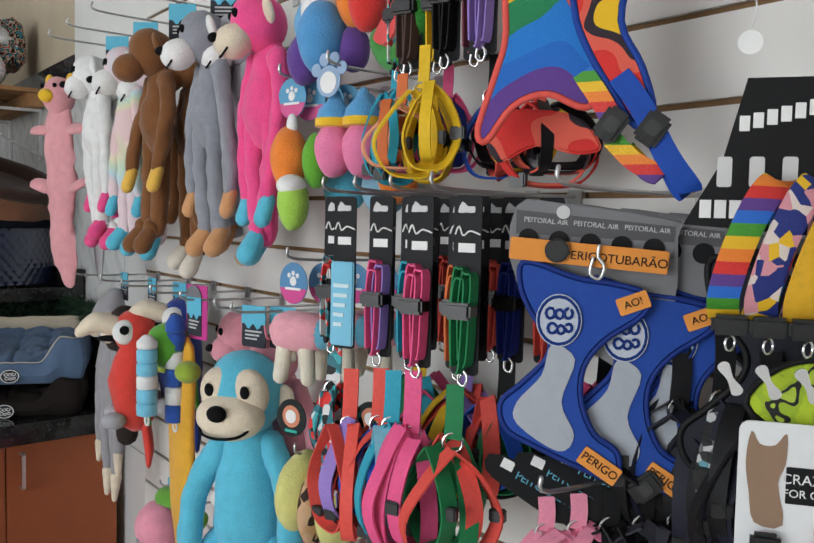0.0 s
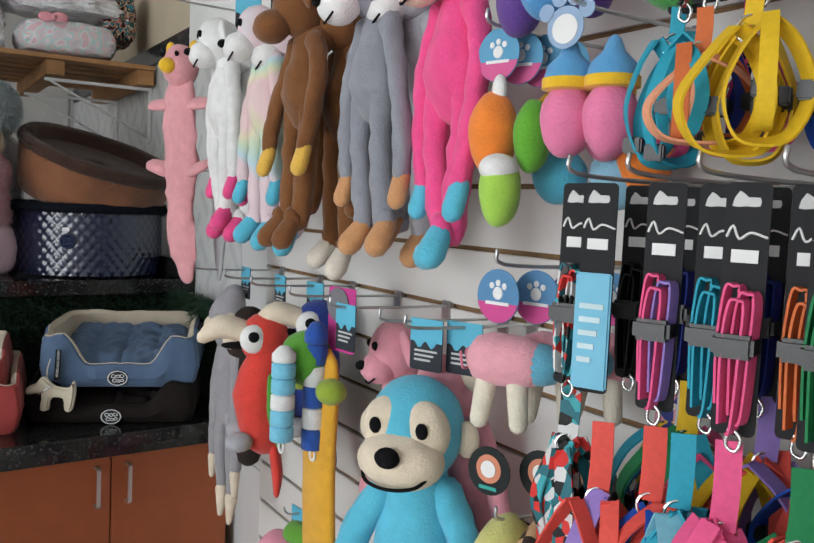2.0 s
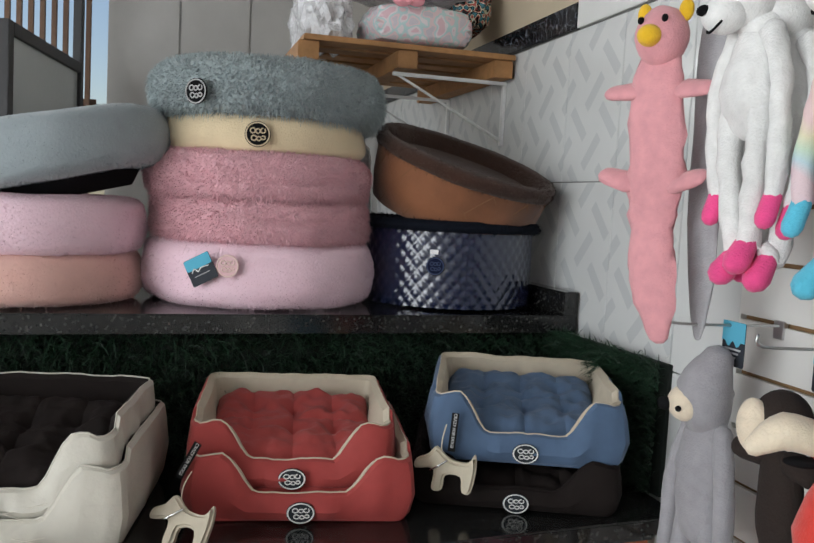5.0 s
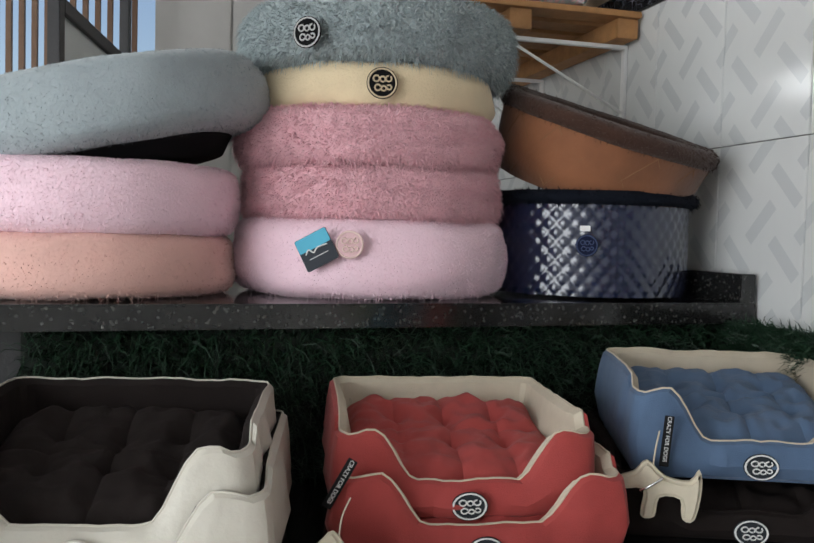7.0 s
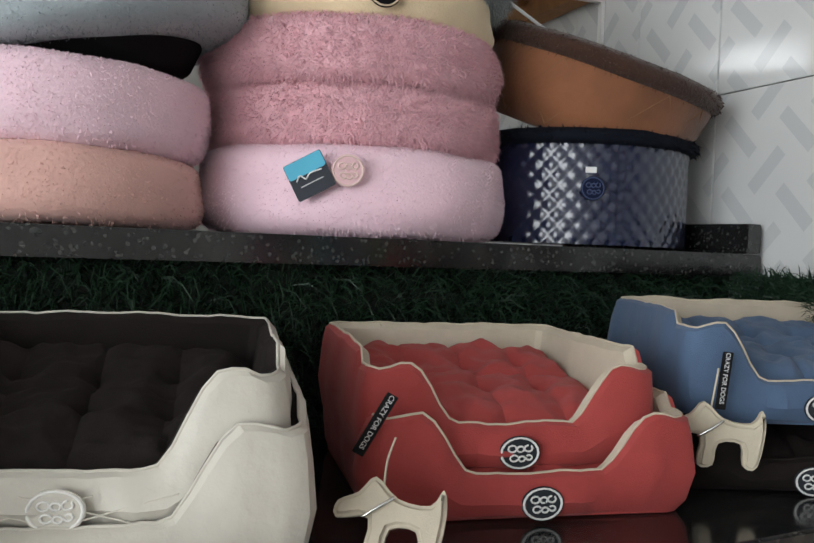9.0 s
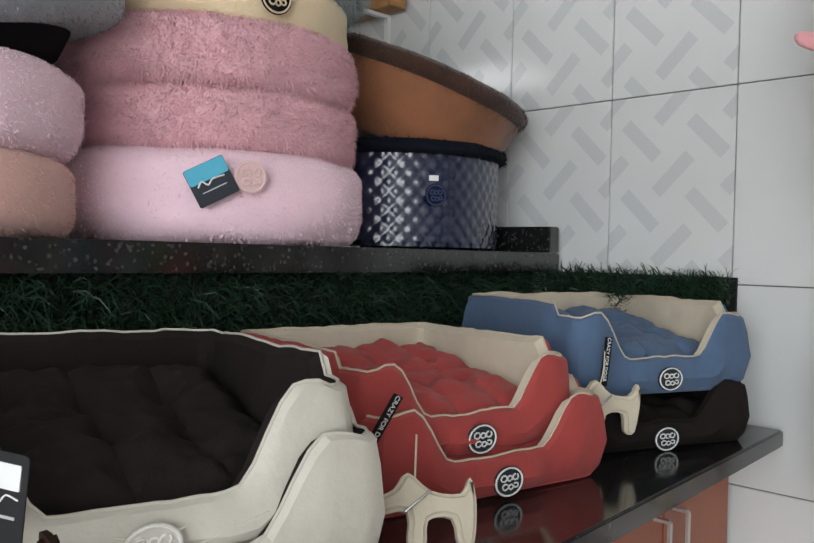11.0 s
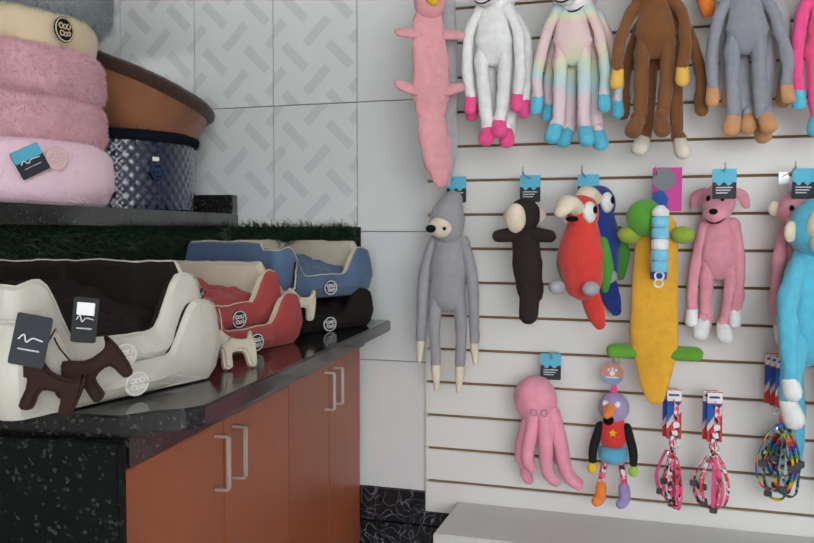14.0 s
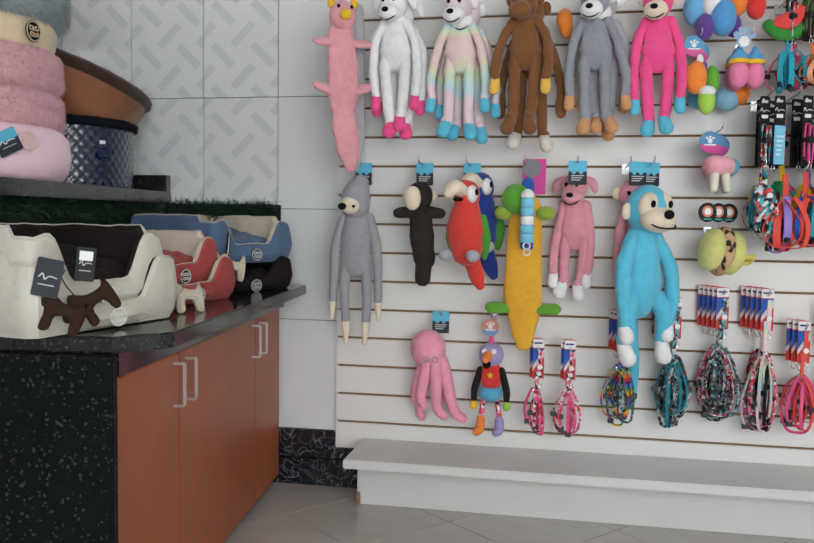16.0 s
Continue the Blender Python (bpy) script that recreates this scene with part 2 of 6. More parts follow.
M_CAMO = ramp_mat("block_print_web", [(0.02, 0.16, 0.2), RED, (0.7, 0.7, 0.7), BLACK, (0.05, 0.4, 0.45)], 75, 3, 0.6, "cells")
M_FLORAL = ramp_mat("floral_web", [NAVY, NAVY, (0.7, 0.3, 0.35), (0.75, 0.65, 0.6), YEL], 80, 7, 0.6, "cells")
M_SKULL = ramp_mat("dark_print_web", [BLACK, BLACK, (0.12, 0.13, 0.14), (0.5, 0.5, 0.5), (0.1, 0.3, 0.35)], 110, 9, 0.6, "cells")
M_PINKPRINT = ramp_mat("pink_print_web", [HOT, (0.75, 0.2, 0.25), (0.7, 0.7, 0.7), BLACK, RED], 110, 11, 0.6, "cells")
M_TRI = ramp_mat("tricolour_card", [(0.55, 0.03, 0.03), (0.65, 0.06, 0.04), (0.02, 0.08, 0.4), (0.7, 0.7, 0.7)], 12, 4, 0.4)
M_LIMEPRINT = ramp_mat("lime_print", [(0.45, 0.6, 0.02), (0.35, 0.5, 0.02), BLACK, (0.45, 0.6, 0.05)], 60, 14, 0.6)

# ---- mesh helpers ----
def thing(name, label, category, m=Matrix(), group="", kind=""):
    ob = new(name)
    ob.matrix_world = m
    return tagged(ob, label, category, group, kind)


ROUND = set()


def part(name, bm, material, parent=None, label="", smooth=True):
    me = bpy.data.meshes.new(name)
    round_made = id(bm) in ROUND
    ROUND.discard(id(bm))
    if smooth:
        for f in bm.faces:
            f.smooth = True
    bm.to_mesh(me)
    bm.free()
    if smooth:
        me.set_sharp_from_angle(angle=radians(75 if round_made else 27))
    me.materials.append(material)
    ob = new(name, me)
    if parent is not None:
        ob.parent = parent
    if label:
        ob["label"] = label
    return ob


def box(x0, y0, z0, x1, y1, z1, r=0.0, m=None):
    bm = bmesh.new()
    bmesh.ops.create_cube(bm, size=1)
    bmesh.ops.transform(bm, verts=bm.verts, matrix=Matrix.Translation(((x0 + x1) / 2, (y0 + y1) / 2, (z0 + z1) / 2)) @ Matrix.Diagonal((x1 - x0, y1 - y0, z1 - z0, 1)))
    if r:
        bmesh.ops.bevel(bm, geom=bm.edges[:], offset=r, segments=2, affect="EDGES")
    if m is not None:
        bmesh.ops.transform(bm, verts=bm.verts, matrix=m)
    return bm


def ell(c, r, rot=(0, 0, 0), wob=0.0, seg=20, bm=None):
    bm = bm or bmesh.new()
    ROUND.add(id(bm))
    g = bmesh.ops.create_uvsphere(bm, u_segments=seg, v_segments=max(8, seg * 2 // 3), radius=1)
    m = pose(*c, *rot) @ Matrix.Diagonal((*r, 1))
    for v in g["verts"]:
        k = 1 + wob * noise.noise(v.co * 1.7 + Vector(c) * 9)
        v.co = m @ (v.co * k)
    return bm


def tube(pts, radii, seg=12, bm=None, flat=1.0, sub=4, wob=0.0):
    """A limb or wire: a swept tube through the points with round ends."""
    bm = bm or bmesh.new()
    ROUND.add(id(bm))
    P = [Vector(p) for p in pts]
    R = list(radii) if hasattr(radii, "__len__") else [radii] * len(P)
    if len(P) > 2 and sub > 1:
        Q, S = [], []
        for i in range(len(P) - 1):
            a, b, c, d = P[max(i - 1, 0)], P[i], P[i + 1], P[min(i + 2, len(P) - 1)]
            for k in range(sub):
                t = k / sub
                Q.append(0.5 * (2 * b + (c - a) * t + (2 * a - 5 * b + 4 * c - d) * t * t + (3 * b - a - 3 * c + d) * t ** 3))
                S.append(R[i] + (R[i + 1] - R[i]) * t)
        P, R = Q + [P[-1]], S + [R[-1]]
    rings = []
    d0, d1 = (P[0] - P[1]).normalized(), (P[-1] - P[-2]).normalized()
    P2 = [P[0] + d0 * R[0] * 0.9, P[0] + d0 * R[0] * 0.55] + P + [P[-1] + d1 * R[-1] * 0.55, P[-1] + d1 * R[-1] * 0.9]
    R2 = [R[0] * 0.35, R[0] * 0.82] + R + [R[-1] * 0.82, R[-1] * 0.35]
    side = None
    for i, p in enumerate(P2):
        d = (P2[min(i + 1, len(P2) - 1)] - P2[max(i - 1, 0)]).normalized()
        if side is None:
            side = d.orthogonal().normalized() if abs(d.x) > 0.9 else (Vector((1, 0, 0)) - d * d.x).normalized()
        side = (side - d * side.dot(d)).normalized()
        up = d.cross(side)
        ring = []
        for k in range(seg):
            a = 2 * math.pi * k / seg
            w = 1 + (wob * noise.noise(p * 34 + Vector((math.cos(a), math.sin(a), 0)) * 1.5) if wob else 0)
            ring.append(bm.verts.new(p + (side * math.cos(a) + up * math.sin(a) * flat) * R2[i] * w))
        rings.append(ring)
    for a, b in zip(rings, rings[1:]):
        for k in range(seg):
            bm.faces.new((a[k], a[(k + 1) % seg], b[(k + 1) % seg], b[k]))
    bm.faces.new(rings[0][::-1])
    bm.faces.new(rings[-1])
    bmesh.ops.recalc_face_normals(bm, faces=bm.faces[:])
    return bm


def lathe(profile, seg=48, wob=0.0, wscale=4.0, seed=0.0):
    bm = bmesh.new()
    ROUND.add(id(bm))
    rings = []
    for r, z in profile:
        ring = []
        for k in range(seg):
            a = 2 * math.pi * k / seg
            n = 1 + wob * noise.noise(Vector((math.cos(a) * wscale, math.sin(a) * wscale, z * 20 + seed)))
            ring.append(bm.verts.new((r * n * math.cos(a), r * n * math.sin(a), z + wob * 0.2 * noise.noise(Vector((math.cos(a) * 2, math.sin(a) * 2, seed + 5))))))
        rings.append(ring)
    for a, b in zip(rings, rings[1:]):
        for k in range(seg):
            bm.faces.new((a[k], a[(k + 1) % seg], b[(k + 1) % seg], b[k]))
    bm.faces.new(rings[0][::-1])
    bm.faces.new(rings[-1])
    bmesh.ops.recalc_face_normals(bm, faces=bm.faces[:])
    return bm


def ribbon(pts, width, thick=0.0025, axis=(0, 1, 0), bm=None, sub=5, twist=0.0):
    """A strap of webbing through the points; axis: the way across its width."""
    bm = bm or bmesh.new()
    P = [Vector(p) for p in pts]
    Q = []
    for i in range(len(P) - 1):
        a, b, c, d = P[max(i - 1, 0)], P[i], P[i + 1], P[min(i + 2, len(P) - 1)]
        for k in range(sub):
            t = k / sub
            Q.append(0.5 * (2 * b + (c - a) * t + (2 * a - 5 * b + 4 * c - d) * t * t + (3 * b - a - 3 * c + d) * t ** 3))
    Q.append(P[-1])
    rings = []
    for i, p in enumerate(Q):
        d = (Q[min(i + 1, len(Q) - 1)] - Q[max(i - 1, 0)]).normalized()
        w = Vector(axis)
        if twist:
            w = Matrix.Rotation(twist * i / len(Q), 3, d) @ w
        w = (w - d * w.dot(d)).normalized() * width / 2
        n = d.cross(w).normalized() * thick / 2
        rings.append([bm.verts.new(p + w + n), bm.verts.new(p - w + n), bm.verts.new(p - w - n), bm.verts.new(p + w - n)])
    for a, b in zip(rings, rings[1:]):
        for k in range(4):
            bm.faces.new((a[k], a[(k + 1) % 4], b[(k + 1) % 4], b[k]))
    bm.faces.new(rings[0][::-1])
    bm.faces.new(rings[-1])
    bmesh.ops.recalc_face_normals(bm, faces=bm.faces[:])
    return bm


def plate(outline, thick, r=0.0, m=None, puff=0.0):
    """A flat shape in x and z with thickness in y."""
    bm = bmesh.new()
    vs = [bm.verts.new((x, -thick / 2, z)) for x, z in outline]
    f = bm.faces.new(vs)
    g = bmesh.ops.extrude_face_region(bm, geom=[f])
    bmesh.ops.translate(bm, verts=[v for v in g["geom"] if isinstance(v, bmesh.types.BMVert)], vec=(0, thick, 0))
    bmesh.ops.recalc_face_normals(bm, faces=bm.faces[:])
    if r:
        bmesh.ops.bevel(bm, geom=[e for e in bm.edges if abs(e.verts[0].co.y - e.verts[1].co.y) < 1e-6], offset=r, segments=3, affect="EDGES")
    if m is not None:
        bmesh.ops.transform(bm, verts=bm.verts, matrix=m)
    return bm


def rrect(w, h, r=0.006, n=4, cx=0.0, cz=0.0):
    out = []
    for sx, sz, a0 in ((1, 1, 0), (-1, 1, 90), (-1, -1, 180), (1, -1, 270)):
        for k in range(n + 1):
            a = radians(a0 + 90 * k / n)
            out.append((cx + sx * (w / 2 - r) + r * math.cos(a), cz + sz * (h / 2 - r) + r * math.sin(a)))
    return out


def disc(r, n=28, cx=0.0, cz=0.0, k=1.0):
    return [(cx + r * k * math.cos(2 * math.pi * i / n), cz + r * math.sin(2 * math.pi * i / n)) for i in range(n)]


def smooth_outline(pts, sub=5):
    P = [Vector((x, 0, z)) for x, z in pts]
    n = len(P)
    out = []
    for i in range(n):
        a, b, c, d = P[i - 1], P[i], P[(i + 1) % n], P[(i + 2) % n]
        for k in range(sub):
            t = k / sub
            q = 0.5 * (2 * b + (c - a) * t + (2 * a - 5 * b + 4 * c - d) * t * t + (3 * b - a - 3 * c + d) * t ** 3)
            out.append((q.x, q.z))
    return out


def ring_bm(R, r, m=None, seg=20):
    bm = bmesh.new()
    rings = []
    for i in range(seg):
        a = 2 * math.pi * i / seg
        ring = []
        for k in range(8):
            b = 2 * math.pi * k / 8
            ring.append(bm.verts.new(((R + r * math.cos(b)) * math.cos(a), r * math.sin(b), (R + r * math.cos(b)) * math.sin(a))))
        rings.append(ring)
    for i in range(seg):
        a, b = rings[i], rings[(i + 1) % seg]
        for k in range(8):
            bm.faces.new((a[k], a[(k + 1) % 8], b[(k + 1) % 8], b[k]))
    if m is not None:
        bmesh.ops.transform(bm, verts=bm.verts, matrix=m)
    bmesh.ops.recalc_face_normals(bm, faces=bm.faces[:])
    return bm


def text(name, words, size, material, parent, m):
    cu = bpy.data.curves.new(name, "FONT")
    cu.body, cu.size, cu.extrude, cu.align_x, cu.align_y = words, size, 0.0004, "CENTER", "CENTER"
    tmp = bpy.data.objects.new(name, cu)
    scene.collection.objects.link(tmp)
    me = bpy.data.meshes.new_from_object(tmp.evaluated_get(bpy.context.evaluated_depsgraph_get()))
    bpy.data.objects.remove(tmp)
    me.transform(m @ pose(0, 0, 0, 90))
    me.materials.append(material)
    ob = new(name, me)
    ob.parent = parent
    return ob


def blades(name, roots, normals, length, width, material, parent, droop=0.3, spread=0.6, seed=1):
    """Many thin tapering fibres, two triangles each, as one mesh."""
    rs = np.random.RandomState(seed)
    n = len(roots)
    N = normals + rs.normal(0, spread, (n, 3))
    N /= np.linalg.norm(N, axis=1, keepdims=True)
    L = length * rs.uniform(0.55, 1.25, (n, 1))
    side = np.cross(N, rs.normal(0, 1, (n, 3)))
    side /= np.linalg.norm(side, axis=1, keepdims=True) + 1e-9
    W = width * rs.uniform(0.6, 1.3, (n, 1)) / 2
    mid = roots + N * L * 0.55
    tip = roots + N * L + np.array([0, 0, -1]) * L * droop
    V = np.stack([roots + side * W, roots - side * W, mid - side * W * 0.7, mid + side * W * 0.7, tip], 1).reshape(-1, 3)
    F = []
    for i in range(n):
        k = 5 * i
        F.append((k, k + 1, k + 2, k + 3))
        F.append((k + 3, k + 2, k + 4))
    me = bpy.data.meshes.new(name)
    me.from_pydata(V.tolist(), [], F)
    me.materials.append(material)
    ob = new(name, me)
    if parent is not None:
        ob.parent = parent
    return ob


def fur_on(ob, count, length, width, material, seed=1, droop=0.3, spread=0.5, keep=None):
    """Pile on a part: fibres spread over its faces by their size."""
    me = ob.data
    rs = np.random.RandomState(seed)
    A = np.array([p.area for p in me.polygons])
    pick = rs.choice(len(A), count, p=A / A.sum())
    roots, norms = [], []
    for i in pick:
        p = me.polygons[i]
        vs = [me.vertices[k].co for k in p.vertices]
        a, b = rs.uniform(0, 1, 2)
        w = ((1 - a) * (1 - b), a * (1 - b), a * b, (1 - a) * b) if len(vs) == 4 else rs.dirichlet(np.ones(len(vs)))
        roots.append(sum((v * float(a) for v, a in zip(vs, w)), Vector()))
        norms.append(p.normal)
    f = blades("fur", np.array(roots), np.array(norms), length, width, material, None, droop, spread, seed)
    f.parent = ob
    f["kind"] = "stuff"
    return f


# ---- structure ----
FZ = 0.05
tagged(part("wall_north", box(-3.4, 0.012, 0, 4.5, 0.65, 2.9), M_GROUT), "wall behind the tiles and slatted panel", "wall", kind="structure")
tagged(part("wall_north_upper", box(-3.4, 0.002, 2.185, 0, 0.012, 2.9), M_BEIGE), "beige painted wall above the tile band", "wall", kind="structure")
tagged(part("wall_east", box(4.0, -5.6, 0, 4.5, 0.012, 2.9), M_WALL), "plain white shop wall", "wall", kind="structure")
tagged(part("ceiling", box(-3.4, -5.8, 2.8, 4.2, 0.2, 2.95), M_CEIL), "plain pale grey ceiling", "ceiling", kind="structure")
bmw = box(-3.4, -5.6, 0, -0.4, -5.4, 2.9)
tagged(part("wall_south_1", bmw, M_WALL), "plain white wall beside the shop front", "wall", kind="structure")
tagged(part("wall_south_2", box(-0.4, -5.6, 2.72, 4.2, -5.4, 2.9), M_WALL), "plain white lintel above the shop front", "wall", kind="structure")
tagged(part("ground", box(-60, -80, -0.1, 60, -5.6, 0.0), mat("asphalt", (0.06, 0.06, 0.06), 0.9, scale=4)), "grey street outside the shop", "ground", kind="structure")

# back room wall with a wooden-slat blind and a framed glass panel
tagged(part("wall_west", box(-3.5, -1.5, 0, -3.3, 0.012, 2.9), M_PANEL), "grey panelled wall of the back room", "wall", kind="structure")
tagged(part("wall_west_2", box(-3.5, -5.6, 0, -3.3, -3.2, 2.9), M_WALL), "plain wall of the back room", "wall", kind="structure")
tagged(part("wall_west_sill", box(-3.5, -3.2, 0, -3.3, -1.5, 1.0), M_WALL), "wall under the blind", "wall", kind="structure")
for i in range(4):
    part("panel_board", box(-3.3, -1.5 + i * 0.37, 0.06, -3.285, -1.14 + i * 0.37, 2.79, 0.004), M_PANEL, bpy.data.objects["wall_west"])
blind = thing("slatted_blind", "brown wooden vertical slat screen with daylight behind", "blind", pose(-3.25, 0, 0))
for i in range(30):
    part("slat", box(-0.02, -3.2 + i * 0.055, 1.0, 0.02, -3.175 + i * 0.055, 2.79, 0.002), mat("slat_wood", (0.13, 0.07, 0.04), 0.6) if i == 0 else bpy.data.materials["slat_wood"], blind)
part("rail", box(-0.03, -3.2, 1.95, -0.02, -1.55, 2.0), bpy.data.materials["slat_wood"], blind)
glass = thing("glass_door", "black framed glass door standing open", "door", pose(-3.05, -1.62, 0, 0, 0, -8))
M_GLASS = mat("pale_glass", (0.55, 0.6, 0.6), 0.08, var=0.02, bump=0)
part("stile", box(-0.03, -0.02, FZ, 0.03, 0.02, 2.75, 0.003), M_DARK, glass)
part("stile", box(1.03, -0.02, FZ, 1.09, 0.02, 2.15, 0.003), M_DARK, glass)
part("top_rail", box(0.03, -0.02, 2.1, 1.03, 0.02, 2.15, 0.003), M_DARK, glass)
part("pane", box(0.03, -0.004, FZ, 1.03, 0.004, 2.1), M_GLASS, glass)
part("bottom_rail", box(0.03, -0.02, FZ, 1.03, 0.02, FZ + 0.1, 0.003), M_DARK, glass)

# black band above the tiles and black veined baseboard
tagged(part("trim_band", box(-3.3, -0.006, 2.105, -0.88, 0.012, 2.183, 0.002), M_VEIN), "narrow black stone band above the tiles", "trim", kind="structure")
tagged(part("trim_white", box(-0.876, -0.004, 2.105, -0.02, 0.012, 2.5, 0.002), M_WALL), "white board above the tiles", "trim", kind="structure")
base = tagged(new("baseboard"), "black veined stone baseboard tiles", "baseboard", kind="structure")
for i in range(2):
    part("tile", box(-0.6 + i * 0.43, -0.012, 0.165, -0.174 + i * 0.43, 0.012, 0.278, 0.002), M_VEIN, base)
    part("tile", box(-0.6 + i * 0.43, -0.022, FZ, -0.174 + i * 0.43, 0.012, 0.16, 0.002), M_VEIN, base)

# slatted display panel
panel = tagged(new("slat_panel"), "white slatted display panel with brown grooves", "wall panel", kind="structure")
part("backing", box(0.004, -0.007, 0.22, 3.98, 0.011, 2.52), M_MDF, panel)
bm0 = box(0, -0.02, 0.004, 3.985, -0.0075, 0.1095, 0.0015)
slat0 = part("slat", bm0, M_SLAT, panel, smooth=False)
for i in range(20):
    s = slat0 if i == 0 else new("slat", slat0.data)
    s.parent = panel
    s.location = (0, 0, 0.212 + i * 0.115)
part("end_cap", box(-0.004, -0.018, 0.217, 0.0, 0.011, 2.5), M_SLAT, panel)

# low white bench along the panel
bench = thing("display_bench", "low white painted wooden platform with chipped corner", "bench", pose(0, 0, 0))
part("top", box(0.115, -0.345, 0.228, 3.98, -0.021, 0.262, 0.004), mat("bench_paint", (0.64, 0.63, 0.61), 0.35, var=0.05, scale=6), bench)
part("front", box(0.135, -0.2, FZ, 3.98, -0.17, 0.227, 0.003), bpy.data.materials["bench_paint"], bench)
part("side", box(0.135, -0.169, FZ, 0.16, -0.025, 0.227, 0.003), bpy.data.materials["bench_paint"], bench)
part("chip", box(0.131, -0.203, FZ, 0.15, -0.19, FZ + 0.05, 0.003), M_MDF, bench, "bare wood chip at the corner")

# ---- counter with cabinets ----
C = pose(-0.135, 0, 0, 0, 0, 5.8)
counter = thing("counter", "black granite worktop with polished edge", "counter", C)
part("worktop", plate([(-0.74, 0.055), (0, -0.018), (0, -1.5), (-0.02, -1.535), (-0.06, -1.56), (-0.1, -1.612), (-0.74, -1.612)], 0.038, 0.004, pose(0, 0, 0.861, -90)), M_GRAN, counter)
# dark filler standing in for the shadow between worktop and doors
part("apron", box(-0.6, -1.6, 0.79, -0.09, -0.03, 0.842), M_GRAN, counter)
part("end_panel", box(-0.66, -1.645, FZ, -0.085, -1.618, 0.841, 0.003), M_GRANROUGH, counter)
C2 = pose(-0.73, 0, 0, 0, 0, 4.0)
tagged(part("wall_counter_back", box(-0.13, -1.95, FZ, -0.075, -0.03, 1.202, m=C2), M_DARK), "dark low wall between counter and shelf", "wall", kind="structure")


def cabinet(y0, y1, inset, label):
    cab = thing("base_cabinet", label, "cabinet", C, "cabinets under the counter")
    part("body", box(-0.64, y0, 0.1, -0.118 - inset, y1, 0.788), M_EDGE, cab)
    part("plinth", box(-0.6, y0, FZ, -0.2, y1, 0.1), M_DARK, cab)
    ym = (y0 + y1) / 2
    for a, b, hy in ((y0 + 0.004, ym - 0.002, ym - 0.045), (ym + 0.002, y1 - 0.004, ym + 0.045)):
        d = part("door", box(-0.117 - inset, a, 0.09, -0.098 - inset, b, 0.785, 0.002), M_WOOD, cab)
        xf = -0.098 - inset
        part("handle", ribbon([(xf + 0.001, hy, 0.647), (xf + 0.029, hy, 0.647), (xf + 0.031, hy, 0.65), (xf + 0.031, hy, 0.757), (xf + 0.029, hy, 0.76), (xf + 0.001, hy, 0.76)], 0.011, 0.006, sub=1), M_ALU, d, "satin nickel bar handle")
    return cab


cabinet(-1.616, -0.79, 0.0, "reddish wooden two-door cabinet at the counter end")
cabinet(-0.765, -0.02, 0.012, "reddish wooden two-door cabinet beside the tiled wall")

shelf = thing("bar_shelf", "raised black granite shelf above the counter", "shelf", C2)
part("slab", box(-0.7, -2.2, 1.203, 0, -0.01, 1.253, 0.004), M_GRAN, shelf)
part("upstand", box(-0.7, -0.058, 1.2535, -0.002, -0.012, 1.322, 0.003), M_GRAN, shelf)
part("post", box(-0.6, -2.15, FZ, -0.25, -1.7, 1.204), M_WALL, shelf)

rs = np.random.RandomState(4)
grass = thing("artificial_grass", "dark green artificial grass mat lining the counter back", "artificial grass", kind="stuff")
part("backing", box(-0.074, -1.64, 0.8815, -0.055, -0.09, 1.203, m=C2), M_MAT, grass)
part("backing", box(-0.6, -0.0, 0.8815, -0.115, 0.014, 1.205, m=C), M_MAT, grass)
n = 12000
roots = np.stack([np.full(n, -0.787), rs.uniform(-1.64, -0.06, n), rs.uniform(0.885, 1.2, n)], 1)
roots[:, 0] -= 0.07 * roots[:, 1]
blades("blade", roots, np.tile([0.8, 0, 0.35], (n, 1)), 0.06, 0.003, M_BLADE, grass, 0.35, 0.5, 5)
n = 9000
roots = np.stack([rs.uniform(-0.73, -0.255, n), np.zeros(n), rs.uniform(0.885, 1.205, n)], 1)
roots[:, 1] = -0.02 + (roots[:, 0] + 0.135) * 0.1
blades("blade", roots, np.tile([0, -0.7, 0.6], (n, 1)), 0.045, 0.0028, M_BLADE, grass, 0.25, 0.5, 6)

# ---- pet beds on the counter ----
M_PATCH = felt((0.03, 0.035, 0.04))


